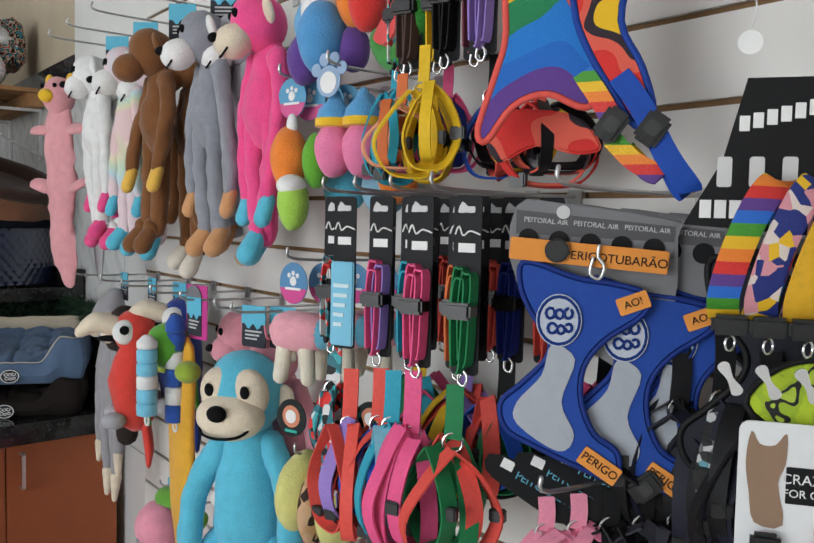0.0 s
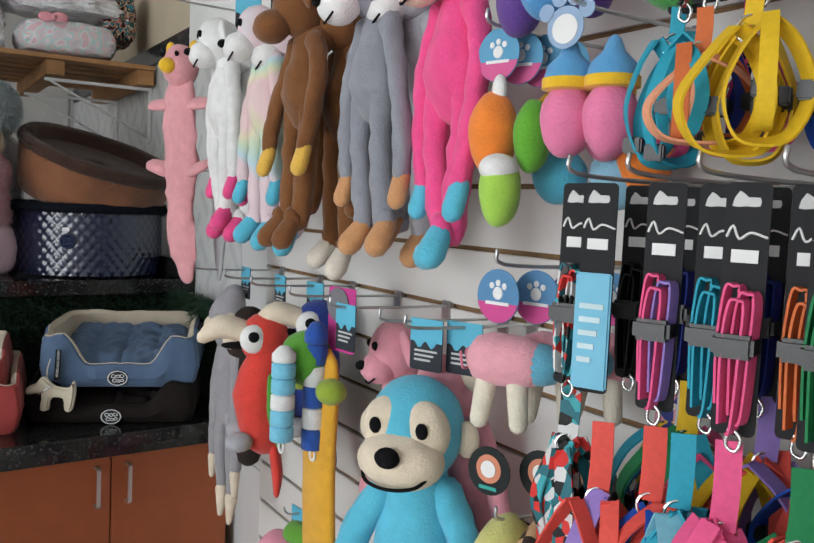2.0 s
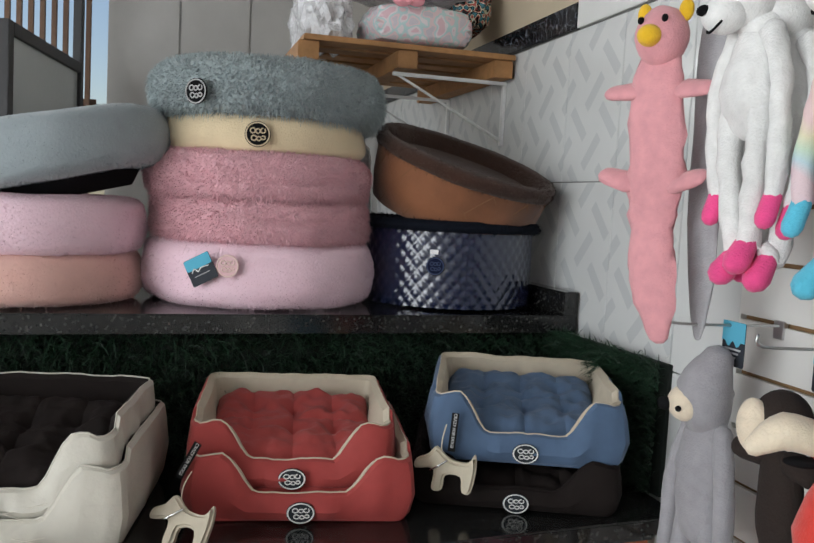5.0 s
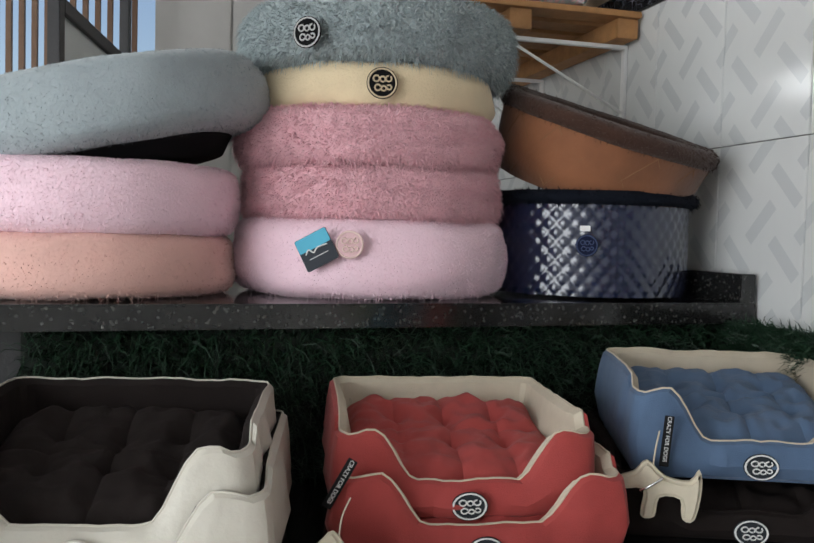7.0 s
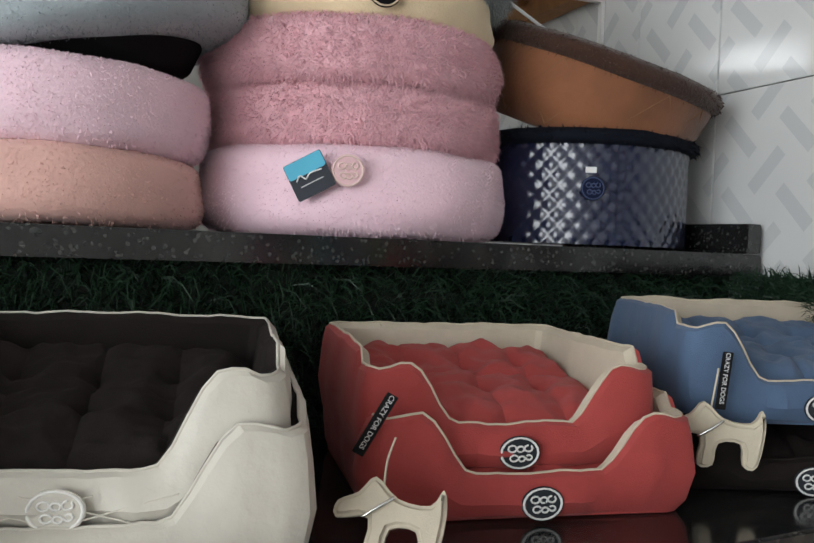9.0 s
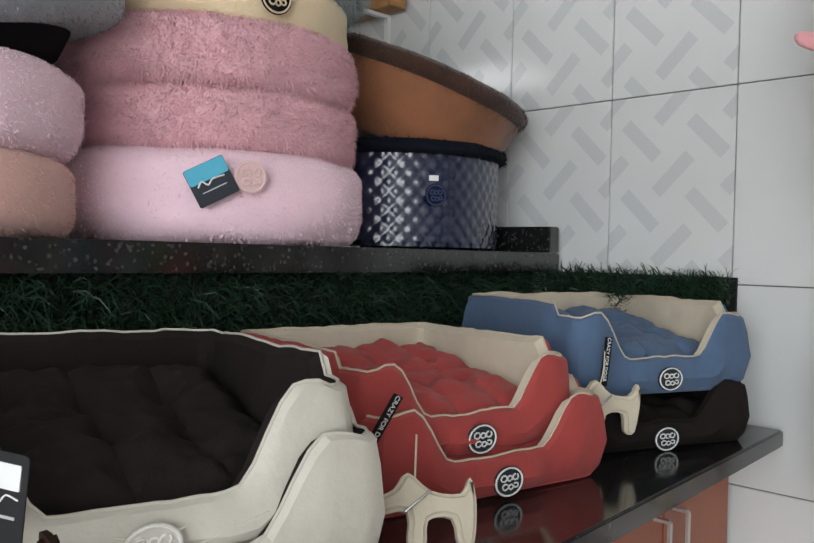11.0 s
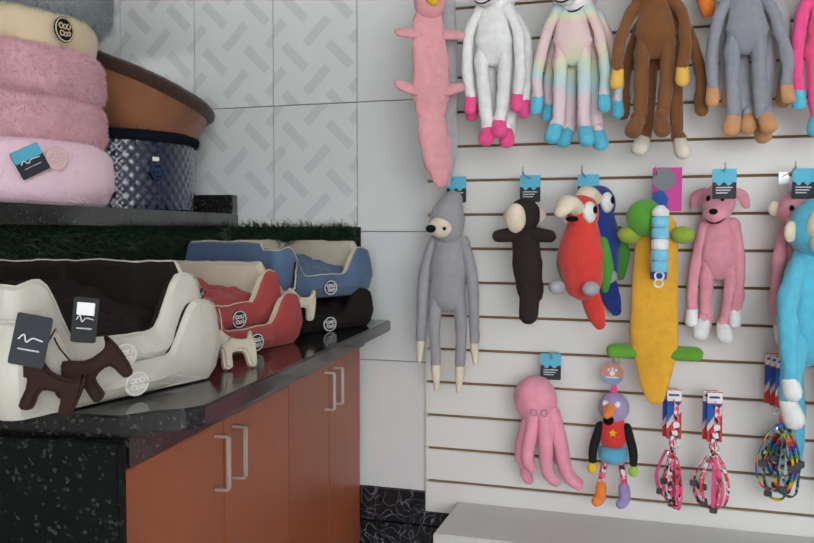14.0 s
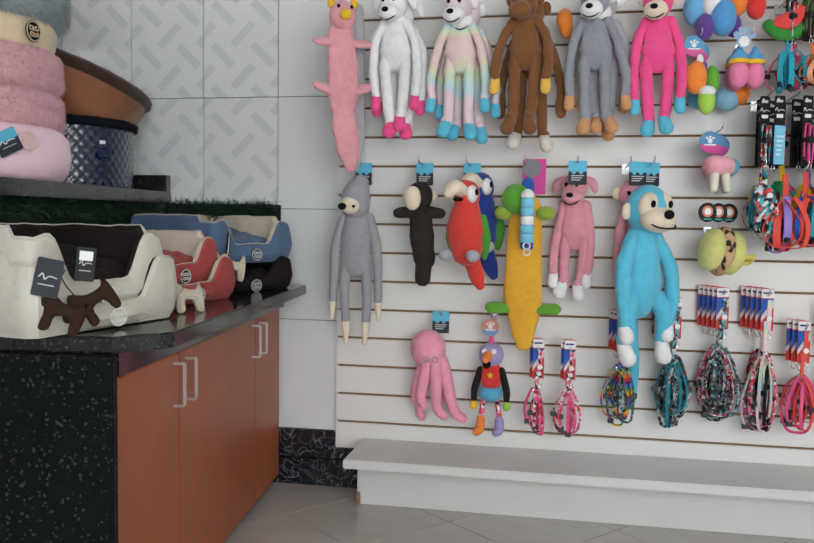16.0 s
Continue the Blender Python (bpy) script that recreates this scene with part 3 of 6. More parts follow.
def emblem(parent, m, r=0.022, ground=None, ink=None, k=1.0):
    """A round sewn badge: a plain ring and a few strokes."""
    ground, ink = ground or M_PATCH, ink or felt((0.72, 0.72, 0.7))
    b = part("badge", plate(disc(r, k=k), 0.003, m=m), ground, parent)
    part("badge_ring", ring_bm(r * 0.9, r * 0.06, m @ Matrix.Translation((0, -0.0016, 0)) @ Matrix.Diagonal((k, 1, 1, 1))), ink, b)
    bm = bmesh.new()
    def arc(cx, cz, q, a0, a1, sq=1.0):
        return [(cx + q * sq * math.cos(radians(a0 + (a1 - a0) * i / 8)), cz + q * math.sin(radians(a0 + (a1 - a0) * i / 8))) for i in range(9)]
    strokes = [arc(-0.38, 0.26, 0.2, 60, 390), arc(0.02, 0.24, 0.17, -40, 280), arc(0.4, 0.28, 0.19, 100, 400), arc(-0.28, -0.3, 0.19, 30, 330), arc(0.1, -0.34, 0.16, 0, 360), arc(0.44, -0.26, 0.15, -160, 130)]
    for st in strokes:
        tube([(r * x * k, -0.0022, r * z) for x, z in st], r * 0.062, 5, bm, sub=1)
    bmesh.ops.transform(bm, verts=bm.verts, matrix=m)
    part("badge_mark", bm, ink, b)
    return b


def rim_points(w, d, rad, n=112):
    """Points round a rounded rectangle, with how far each lies towards the middle of the front side."""
    out = []
    P = []
    for sx, sy, a0 in ((1, 1, 0), (-1, 1, 90), (-1, -1, 180), (1, -1, 270)):
        for k in range(7):
            a = radians(a0 + 90 * k / 6)
            P.append(Vector((sx * (w / 2 - rad) + rad * math.cos(a), sy * (d / 2 - rad) + rad * math.sin(a), 0)))
    P.append(P[0])
    L = [0]
    for a, b in zip(P, P[1:]):
        L.append(L[-1] + (b - a).length)
    for i in range(n):
        s = L[-1] * i / n
        j = max(k for k in range(len(L)) if L[k] <= s)
        p = P[j].lerp(P[j + 1], (s - L[j]) / max(L[j + 1] - L[j], 1e-6))
        out.append(p)
    return out


def pet_bed(label, m, w, d, h, low, outer, inner, cushion, pipe, badge=None, rough_seed=1.0, quilt=False, badge_k=1.3):
    """Rectangular stuffed pet bed: raised back and sides, a front that dips, lining, piping and a tufted cushion."""
    bed = thing("pet_bed", label, "pet bed", m, "pet beds on the counter")
    pts = rim_points(w, d, 0.028)

    def top(p):
        if p.y > -d * 0.36:
            return h
        t = max(0.0, min(1.0, (abs(p.x) - w * 0.2) / (w * 0.17)))
        t = t * t * (3 - 2 * t)
        pinch = 0.05 * math.exp(-((p.x + w * 0.47) / 0.02) ** 2) + 0.05 * math.exp(-((p.x - w * 0.47) / 0.02) ** 2)
        return low + (h * (0.9 - pinch) - low) * t
    rings = []
    TH = 0.024
    for i, p in enumerate(pts):
        nx = p.normalized()
        z = top(p) + 0.005 * noise.noise(p * 11 + Vector((0, rough_seed, 3))) + 0.003 * noise.noise(p * 40 + Vector((0, rough_seed, 3)))
        wv = 0.009 * noise.noise(p * 14 + Vector((rough_seed, 0, 0))) + 0.003 * noise.noise(p * 60 + Vector((rough_seed, 0, 0)))
        def at(off, zz):
            q = p + nx * off
            return (q.x, q.y, zz)
        rings.append([at(-0.012, 0.0), at(0.002 + wv, z * 0.14), at(0.012 + wv * 2, z * 0.45), at(0.006 + wv, z * 0.8), at(0.0, z * 0.985),
                      at(-TH * 0.4, z + 0.004), at(-TH, z * 0.965), at(-TH - 0.01 - wv, z * 0.6), at(-TH - 0.004, 0.03)])
    n = len(rings)
    for nm, a, b, mt in (("outer_wall", 0, 6, outer), ("lining", 5, 9, inner)):
        bm = bmesh.new()
        V = [[bm.verts.new(c) for c in r[a:b]] for r in rings]
        for i in range(n):
            for k in range(b - a - 1):
                bm.faces.new((V[i][k], V[(i + 1) % n][k], V[(i + 1) % n][k + 1], V[i][k + 1]))
        bmesh.ops.recalc_face_normals(bm, faces=bm.faces[:])
        part(nm, bm, mt, bed)
    loop = [rings[i][5] for i in range(0, n, 1)]
    part("piping", tube(loop + loop[:1], 0.0021, 6, sub=1), pipe, bed, "raised piping along the rim")
    part("base", plate([(p.x * 0.97, p.y * 0.97) for p in pts], 0.02, m=pose(0, 0, 0.012, 90)), outer, bed)
    bm = bmesh.new()
    W, D, N = w - 2 * TH - 0.005, d - 2 * TH - 0.005, 56
    grid = []
    for j in range(N + 1):
        row = []
        for i in range(N + 1):
            u, v = i / N * 2 - 1, j / N * 2 - 1
            e = (1 - u ** 6) * (1 - v ** 6)
            z = 0.024 + (low - 0.002) * max(e, 0) ** 0.4
            for tu, tv in ((-0.5, -0.28), (0, -0.28), (0.5, -0.28), (-0.5, 0.3), (0, 0.3), (0.5, 0.3)):
                q = ((u - tu) * W * 0.5) ** 2 + ((v - tv) * D * 0.5) ** 2
                z -= 0.034 * math.exp(-math.sqrt(q) / 0.022)
            z -= 0.008 * math.exp(-abs((abs(u) - 0.5) * W * 0.5 + 0.006 * noise.noise(Vector((v * 5, u, 1)))) / 0.011) + 0.008 * math.exp(-abs(v * D * 0.5) / 0.011) + 0.009 * math.exp(-abs(u * W * 0.5) / 0.009)
            z += 0.012 * noise.noise(Vector((u * 3.5, v * 3.5, rough_seed))) + 0.007 * noise.noise(Vector((u * 8, v * 8, rough_seed)))
            z += (h - low) * 0.7 * max(0.0, v * 0.5 + 0.5) * (0.25 + 0.75 * max(0.0, 1 - v ** 10))
            row.append(bm.verts.new((u * W / 2, v * D / 2, max(z, 0.016))))
        grid.append(row)
    for j in range(N):
        for i in range(N):
            bm.faces.new((grid[j][i], grid[j][i + 1], grid[j + 1][i + 1], grid[j + 1][i]))
    part("cushion", bm, cushion, bed, "tufted cushion")
    if badge:
        emblem(bed, pose(0, -d / 2 - 0.0135, low * 0.47), 0.023, *badge, badge_k)
    if quilt:
        q = bmesh.new()
        for s in (-1, 1):
            for k in range(-4, 5):
                x0 = k * 0.085
                q2 = [(x0 + s * t * 0.12, -d / 2 - 0.0125, 0.012 + t * (low - 0.03)) for t in (0, 0.5, 1)]
                if max(abs(c[0]) for c in q2) < w / 2 - 0.06:
                    tube(q2, 0.0009, 4, q)
        part("quilt_stitching", q, felt((0.66, 0.62, 0.54)), bed)
    return bed


def bed_pose(x, y, z, turn=0.0):
    """On the counter, front facing the walkway, turned about the upright."""
    return pose(x, y, z, 0, 0, 90 + turn)


M_REDF = mat("red_canvas", (0.36, 0.045, 0.04), 0.75, var=0.1, scale=40, bump=0.35, bscale=500, sheen=0.1)
M_BLUEF = mat("blue_canvas", (0.075, 0.13, 0.225), 0.78, var=0.1, scale=40, bump=0.35, bscale=500, sheen=0.1)
M_BRNF = mat("dark_brown_canvas", (0.014, 0.01, 0.009), 0.9, spec=0.2, var=0.15, scale=40, bump=0.35, bscale=500)
M_CREAMF = mat("cream_twill", (0.56, 0.49, 0.38), 0.8, var=0.08, scale=40, bump=0.35, bscale=400)
M_OFFW = mat("offwhite_coated_fabric", (0.54, 0.51, 0.44), 0.5, var=0.07, scale=25, bump=0.3, bscale=60, dist=0.006)
BDG = (felt((0.03, 0.035, 0.04)), felt((0.75, 0.75, 0.73)))
BW = (felt((0.62, 0.59, 0.52)), felt((0.8, 0.79, 0.75)))
pet_bed("red canvas pet bed, lower of a stacked pair", bed_pose(-0.43, -0.855, 0.881, -8), 0.465, 0.44, 0.155, 0.056, M_REDF, M_CREAMF, M_REDF, M_CREAMF, BDG, 1)
pet_bed("red canvas pet bed with cream lining, nested on another", bed_pose(-0.456, -0.872, 0.937, -8), 0.43, 0.41, 0.16, 0.062, M_REDF, M_CREAMF, M_REDF, M_CREAMF, BDG, 2)
pet_bed("dark brown pet bed under the blue one", bed_pose(-0.415, -0.328, 0.881, -20), 0.46, 0.43, 0.13, 0.048, M_BRNF, M_BRNF, M_BRNF, M_BRNF, BDG, 3)
pet_bed("blue canvas pet bed with cream lining, stacked on top", bed_pose(-0.415, -0.312, 0.984, -20), 0.43, 0.42, 0.168, 0.066, M_BLUEF, M_CREAMF, M_BLUEF, M_CREAMF, BDG, 4)
pet_bed("large off-white quilted pet bed, lower of a pair", bed_pose(-0.365, -1.443, 0.883, -10), 0.5, 0.45, 0.18, 0.055, M_OFFW, M_BRNF, M_BRNF, M_OFFW, BW, 5, True)
pet_bed("large off-white quilted pet bed with dark brown cushion", bed_pose(-0.37, -1.447, 0.93, -10), 0.46, 0.41, 0.19, 0.062, M_OFFW, M_BRNF, M_BRNF, M_OFFW, BW, 6, True)

# dog-shaped fabric charms and swing tags
def charm(label, m, color, s=1.0, chain=True):
    ch = thing("dog_charm", label, "charm", m @ Matrix.Scale(s, 4), "dog charms on the pet beds")
    f = felt(color)
    bm = plate(smooth_outline([(-0.05, 0.03), (-0.03, 0.05), (0.0, 0.025), (0.04, 0.02), (0.055, 0.04), (0.06, 0.01), (0.05, -0.045), (0.03, -0.045), (0.025, -0.012), (-0.008, -0.012), (-0.015, -0.045), (-0.038, -0.045), (-0.035, 0.0), (-0.075, -0.002), (-0.075, 0.018)], 3), 0.022, 0.006)
    part("body", bm, f, ch)
    part("loop", tube([(-0.02, -0.0, 0.04), (-0.018, -0.008, 0.07), (-0.012, 0, 0.1)], 0.0015, 6), f, ch)
    if chain:
        part("chain_collar", tube([(-0.04, -0.014, 0.0), (-0.022, -0.017, 0.012), (-0.005, -0.014, 0.024)], 0.0022, 6), M_METAL, ch, "silver chain collar")
    return ch


def strip_tag(m):
    t = thing("strip_tag", "black woven strip tag with white lettering", "tag", m, "strip tags on the pet beds")
    part("strip", box(-0.008, -0.001, -0.045, 0.008, 0.001, 0.045, 0.0008), card(BLACK), t)
    text("lettering", "CRAZY FOR DOGS", 0.0095, card(WHITE), t, pose(0, -0.0016, 0.004, 0, 90, 0))
    return t


FR = C @ pose(0, 0, 0, 0, 0, 90)
charm("cream dog-shaped charm hanging from the blue bed", pose(-0.235, -0.555, 0.975, 0, 0, 62), (0.6, 0.54, 0.42))
strip_tag(pose(-0.25, -0.545, 1.055, 4, 4, 66))
charm("cream dog-shaped charm lying before the red beds", pose(-0.135, -1.12, 0.925, -25, 0, 60), (0.52, 0.46, 0.36), 0.95)
strip_tag(pose(-0.235, -1.115, 1.015, 8, 28, 74))
charm("dark brown leather dog charm on the white bed", pose(-0.15, -1.69, 0.94, -6, 14, 28), (0.035, 0.018, 0.012), 0.9, False)
charm("dark brown leather dog charm beside its twin", pose(-0.115, -1.62, 0.955, -8, -40, 35), (0.035, 0.018, 0.012), 0.9, False)


def swing_tag(label, m, w, h, lower, upper, white=False):
    t = thing("swing_tag", label, "tag", m, "swing tags")
    part("board", plate(rrect(w, h, 0.004), 0.0015), card(lower), t)
    if upper:
        part("top_band", plate(rrect(w * 0.98, h * 0.42, 0.004, cz=h * 0.28), 0.0012, m=pose(0, -0.0012, 0)), card(upper), t)
    bm = bmesh.new()
    tube([(-w * 0.33, -0.0018, 0), (-w * 0.2, -0.0018, h * 0.1), (-w * 0.1, -0.0018, -h * 0.04), (w * 0.05, -0.0018, h * 0.05), (w * 0.33, -0.0018, h * 0.02)], w * 0.022, 5, bm)
    part("script_mark", bm, card(WHITE), t)
    part("small_print", box(-w * 0.3, -0.0022, -h * 0.2, w * 0.3, -0.0012, -h * 0.17), card((0.5, 0.5, 0.5)), t)
    if white:
        part("barcode_label", plate(rrect(w * 0.7, h * 0.28, 0.001, cz=h * 0.25), 0.001, m=pose(0, -0.0014, 0)), card(WHITE), t)
    return t


swing_tag("dark grey swing tag tied to the white bed", pose(-0.16, -1.715, 1.015, 0, 12, 28), 0.054, 0.082, (0.03, 0.035, 0.042), None)
swing_tag("black swing tag with a barcode label", pose(-0.125, -1.63, 1.04, 0, 6, 30), 0.04, 0.075, (0.02, 0.02, 0.022), None, True)

# ---- round cushions on the granite shelf ----
M_PALEPINK = mat("pale_pink_fur", (0.9, 0.65, 0.735), 0.95, var=0.1, scale=9, bump=0.3, bscale=160, sheen=0.4, dist=0.006)
M_ROSE = mat("rose_long_fur", (0.8, 0.46, 0.51), 0.95, var=0.16, scale=18, bump=0.5, bscale=200, sheen=0.4, dist=0.012)
M_CREAMFUR = mat("cream_fleece", (0.74, 0.6, 0.39), 0.95, var=0.08, scale=20, bump=0.5, bscale=200, sheen=0.3)
M_GREYFUR = mat("blue_grey_fur", (0.36, 0.42, 0.43), 0.95, var=0.25, scale=14, bump=0.9, bscale=80, sheen=0.4, dist=0.012)
M_GREYSM = mat("grey_fleece", (0.32, 0.37, 0.39), 0.95, var=0.25, scale=7, bump=0.3, bscale=110, sheen=0.35, dist=0.006)
M_PEACH = mat("dusty_peach_fleece", (0.76, 0.46, 0.4), 0.95, var=0.16, scale=8, bump=0.25, bscale=130, sheen=0.35, dist=0.006)


def donut(label, x, y, z0, z1, R, material, tilt=(0, 0), seed=1.0, fur=0, flen=0.02, m=None):
    th = thing("round_pet_bed", label, "pet bed", m or pose(x, y, z0, *tilt), "round cushions on the shelf")
    h = z1 - z0
    prof = []
    for k in range(17):
        a = -math.pi / 2 + math.pi * k / 16
        e = 0.62
        c, s = abs(math.cos(a)) ** e, math.copysign(abs(math.sin(a)) ** e, math.sin(a))
        prof.append((R - h * 0.5 + h * 0.5 * c, h / 2 + h / 2 * s))
    prof = [(R * 0.3, 0.0)] + prof + [(R * 0.5, h * 0.8), (R * 0.2, h * 0.6)]
    body = part("cushion_ring", lathe(prof, 56, 0.035, 2.2, seed), material, th)
    if fur:
        fur_on(body, fur, flen, 0.002, material, int(seed * 7), 0.45, 0.55)
    return th


SX, SY = -1.022, -0.905
donut("pale pink plush round pet bed at the stack's bottom", SX, SY, 1.254, 1.431, 0.335, M_PALEPINK, seed=1, fur=30000, flen=0.0045)
donut("dusty rose long-fur round pet bed in a stack", SX, SY, 1.421, 1.549, 0.312, M_ROSE, seed=2, fur=46000, flen=0.014)
donut("dusty rose long-fur round pet bed upper in the stack", SX, SY - 0.01, 1.539, 1.67, 0.318, M_ROSE, seed=3, fur=46000, flen=0.014)
donut("cream fleece round pet bed with black badge", SX + 0.01, SY, 1.662, 1.765, 0.29, M_CREAMFUR, seed=4)
donut("blue-grey long-fur round pet bed on the stack top", SX, SY + 0.01, 1.758, 1.905, 0.325, M_GREYFUR, (0, -1), seed=5, fur=42000, flen=0.022)
donut("dusty peach fleece round pet bed", SX + 0.04, -1.565, 1.254, 1.386, 0.33, M_PEACH, seed=6, fur=16000, flen=0.004)
donut("pale pink plush round pet bed in the second stack", SX + 0.04, -1.56, 1.379, 1.529, 0.335, M_PALEPINK, seed=7, fur=30000, flen=0.0045)
g = donut("smooth grey fleece round pet bed leaning on top", 0, 0, 0, 0.16, 0.35, M_GREYSM, seed=8, fur=16000, flen=0.004, m=pose(SX + 0.05, -1.49, 1.555, 13, 0, 0))
part("underside", lathe([(0.05, -0.045), (0.22, -0.04), (0.25, 0.0), (0.2, 0.02)], 40), felt(BLACK), g, "black underside")

th = thing("embroidered_badge", "round black embroidered badge on cream fleece", "badge", pose(-0.712, -0.955, 1.71, 0, 0, 84))
emblem(th, Matrix(), 0.033, felt(BLACK), felt((0.62, 0.5, 0.35)))
th = thing("embroidered_badge", "round dark badge on blue-grey fur", "badge", pose(-0.742, -1.11, 1.808, 0, 0, 52))
emblem(th, Matrix(), 0.033, felt(BLACK), felt((0.5, 0.5, 0.5)))
swing_tag("turquoise and black square tag pinned on pale pink fur", pose(-0.712, -1.085, 1.36, 0, -28, 62), 0.075, 0.07, (0.03, 0.035, 0.045), (0.1, 0.45, 0.62))
th = thing("embroidered_badge", "pale round badge on pale pink fur", "badge", pose(-0.689, -1.02, 1.372, 0, 0, 72))
emblem(th, Matrix(), 0.03, felt((0.72, 0.48, 0.5)), felt((0.78, 0.6, 0.55)))

# quilted navy basket and the tilted brown bed on it
M_NAVYQ = mat("navy_patent", (0.008, 0.014, 0.045), 0.26, var=0.1, scale=20, bump=0.05, coat=0.7)
basket = thing("quilted_basket", "glossy navy quilted round pet basket", "pet basket", pose(-1.035, -0.325, 1.256))
bm = bmesh.new()
NA, NZ = 340, 60
rows = []
for j in range(NZ + 1):
    z = 0.004 + 0.218 * j / NZ
    row = []
    for i in range(NA):
        a = 2 * math.pi * i / NA
        u, v = a * 0.27 / 0.0184, z / 0.022
        q = abs(math.sin((u + v) * math.pi / 2)) * abs(math.sin((u - v) * math.pi / 2))
        r = 0.266 + 0.0032 * q ** 0.7
        row.append(bm.verts.new((r * math.cos(a), r * math.sin(a), z)))
    rows.append(row)
for a, b in zip(rows, rows[1:]):
    for i in range(NA):
        bm.faces.new((a[i], a[(i + 1) % NA], b[(i + 1) % NA], b[i]))
bm.faces.new(rows[0][::-1])
bm.faces.new(rows[-1])
part("quilted_wall", bm, M_NAVYQ, basket)
rim = part("plush_rim", lathe([(0.255, 0.222), (0.283, 0.225), (0.29, 0.24), (0.278, 0.256), (0.25, 0.256), (0.2, 0.24)], 60, 0.02), felt((0.006, 0.008, 0.014)), basket)
fur_on(rim, 4000, 0.01, 0.003, felt((0.006, 0.008, 0.014)), 3)
part("price_label", plate(rrect(0.024, 0.013, 0.001), 0.001, m=pose(0.246, -0.116, 0.165, 0, 0, 66)), card(WHITE), basket)
emblem(basket, pose(0.25, -0.112, 0.125, 0, 0, 66), 0.026, felt((0.01, 0.014, 0.04)), felt((0.06, 0.08, 0.15)))

M_SUEDE = mat("brown_suede", (0.2, 0.075, 0.03), 0.8, var=0.6, scale=7, bump=0.3, bscale=120, sheen=0.25)
M_BFUR = mat("brown_fur", (0.045, 0.018, 0.01), 0.95, var=0.3, scale=25, bump=0.7, bscale=150, sheen=0.2)
bowl = thing("pet_bed_bowl", "brown suede bowl-shaped pet bed with fur rim, tilted", "pet bed", pose(-1.03, -0.33, 1.518, -12, 17, 0))
part("outer_wall", lathe([(0.2, 0.0), (0.245, 0.004), (0.262, 0.07), (0.275, 0.15), (0.275, 0.17), (0.26, 0.172), (0.22, 0.03), (0.05, 0.02)], 60, 0.02), M_SUEDE, bowl)
rimf = part("fur_rim", lathe([(0.27, 0.155), (0.287, 0.17), (0.287, 0.193), (0.268, 0.207), (0.245, 0.195), (0.23, 0.12), (0.21, 0.05), (0.1, 0.03)], 60, 0.025), M_BFUR, bowl)
fur_on(rimf, 14000, 0.007, 0.002, M_BFUR, 4)
bm = bmesh.new()
for s in (-1, 1):
    for k in range(14):
        a0 = k / 14 * 2 * math.pi
        tube([((0.2475 + 0.029 * t) * math.cos(a0 + s * t * 0.45), (0.2475 + 0.029 * t) * math.sin(a0 + s * t * 0.45), 0.012 + 0.145 * t) for t in (0, 0.33, 0.66, 1)], 0.0013, 4, bm)
part("stitching", bm, felt((0.25, 0.13, 0.07)), bowl)

# wrapped parcels on the pallet shelf
pal = thing("pallet_shelf", "pine pallet shelf on white wall brackets", "shelf", pose(-1.31, 0, 2.04))
for i in range(7):
    part("slat", box(-0.1 - i * 0.14, -0.76, 0.03, -i * 0.14, -0.014, 0.048, 0.002), M_PINE, pal)
for y in (-0.74, -0.4, -0.05):
    part("bearer", box(-0.98, y - 0.035, -0.03, -0.02, y + 0.035, 0.029, 0.002), M_PINE, pal)
for x in (-0.11, -0.75):
    br = thing("wall_bracket", "thin white metal shelf bracket", "bracket", pose(-1.31 + x, -0.008, 2.0))
    part("upright", box(-0.01, -0.006, -0.22, 0.01, 0.006, 0.008, 0.001), plastic(WHITE), br)
    part("arm", box(-0.01, -0.42, -0.004, 0.01, -0.006, 0.008, 0.001), plastic(WHITE), br)
    part("brace", tube([(0, -0.008, -0.2), (0, -0.4, -0.002)], 0.005, 8), plastic(WHITE), br)
M_WRAP = mat("clear_wrap", (0.75, 0.75, 0.77), 0.12, var=0.06, scale=20, bump=0.9, bscale=45, dist=0.02, coat=0.6)
M_WRAPPINK = ramp_mat("printed_wrap", [(0.72, 0.5, 0.55), (0.75, 0.68, 0.7), (0.5, 0.66, 0.66), (0.74, 0.58, 0.6), (0.6, 0.55, 0.6)], 26, 3.1, 0.2)


def parcel(label, m, r, material, wob=0.25):
    p = thing("wrapped_parcel", label, "parcel", m, "wrapped parcels on the shelf")
    bm = bmesh.new()
    bmesh.ops.create_icosphere(bm, subdivisions=4, radius=1)
    for v in bm.verts:
        c = v.co.copy()
        k = 1 / max(abs(c.x), abs(c.y), abs(c.z)) ** 0.55
        c *= k * (1 + wob * 0.35 * noise.noise(c * 3.1) + wob * 0.25 * abs(noise.noise(c * 8)))
        v.co = (c.x * r[0] * 0.85, c.y * r[1] * 0.85, c.z * r[2] * 0.85)
    part("wrap", bm, material, p)
    return p


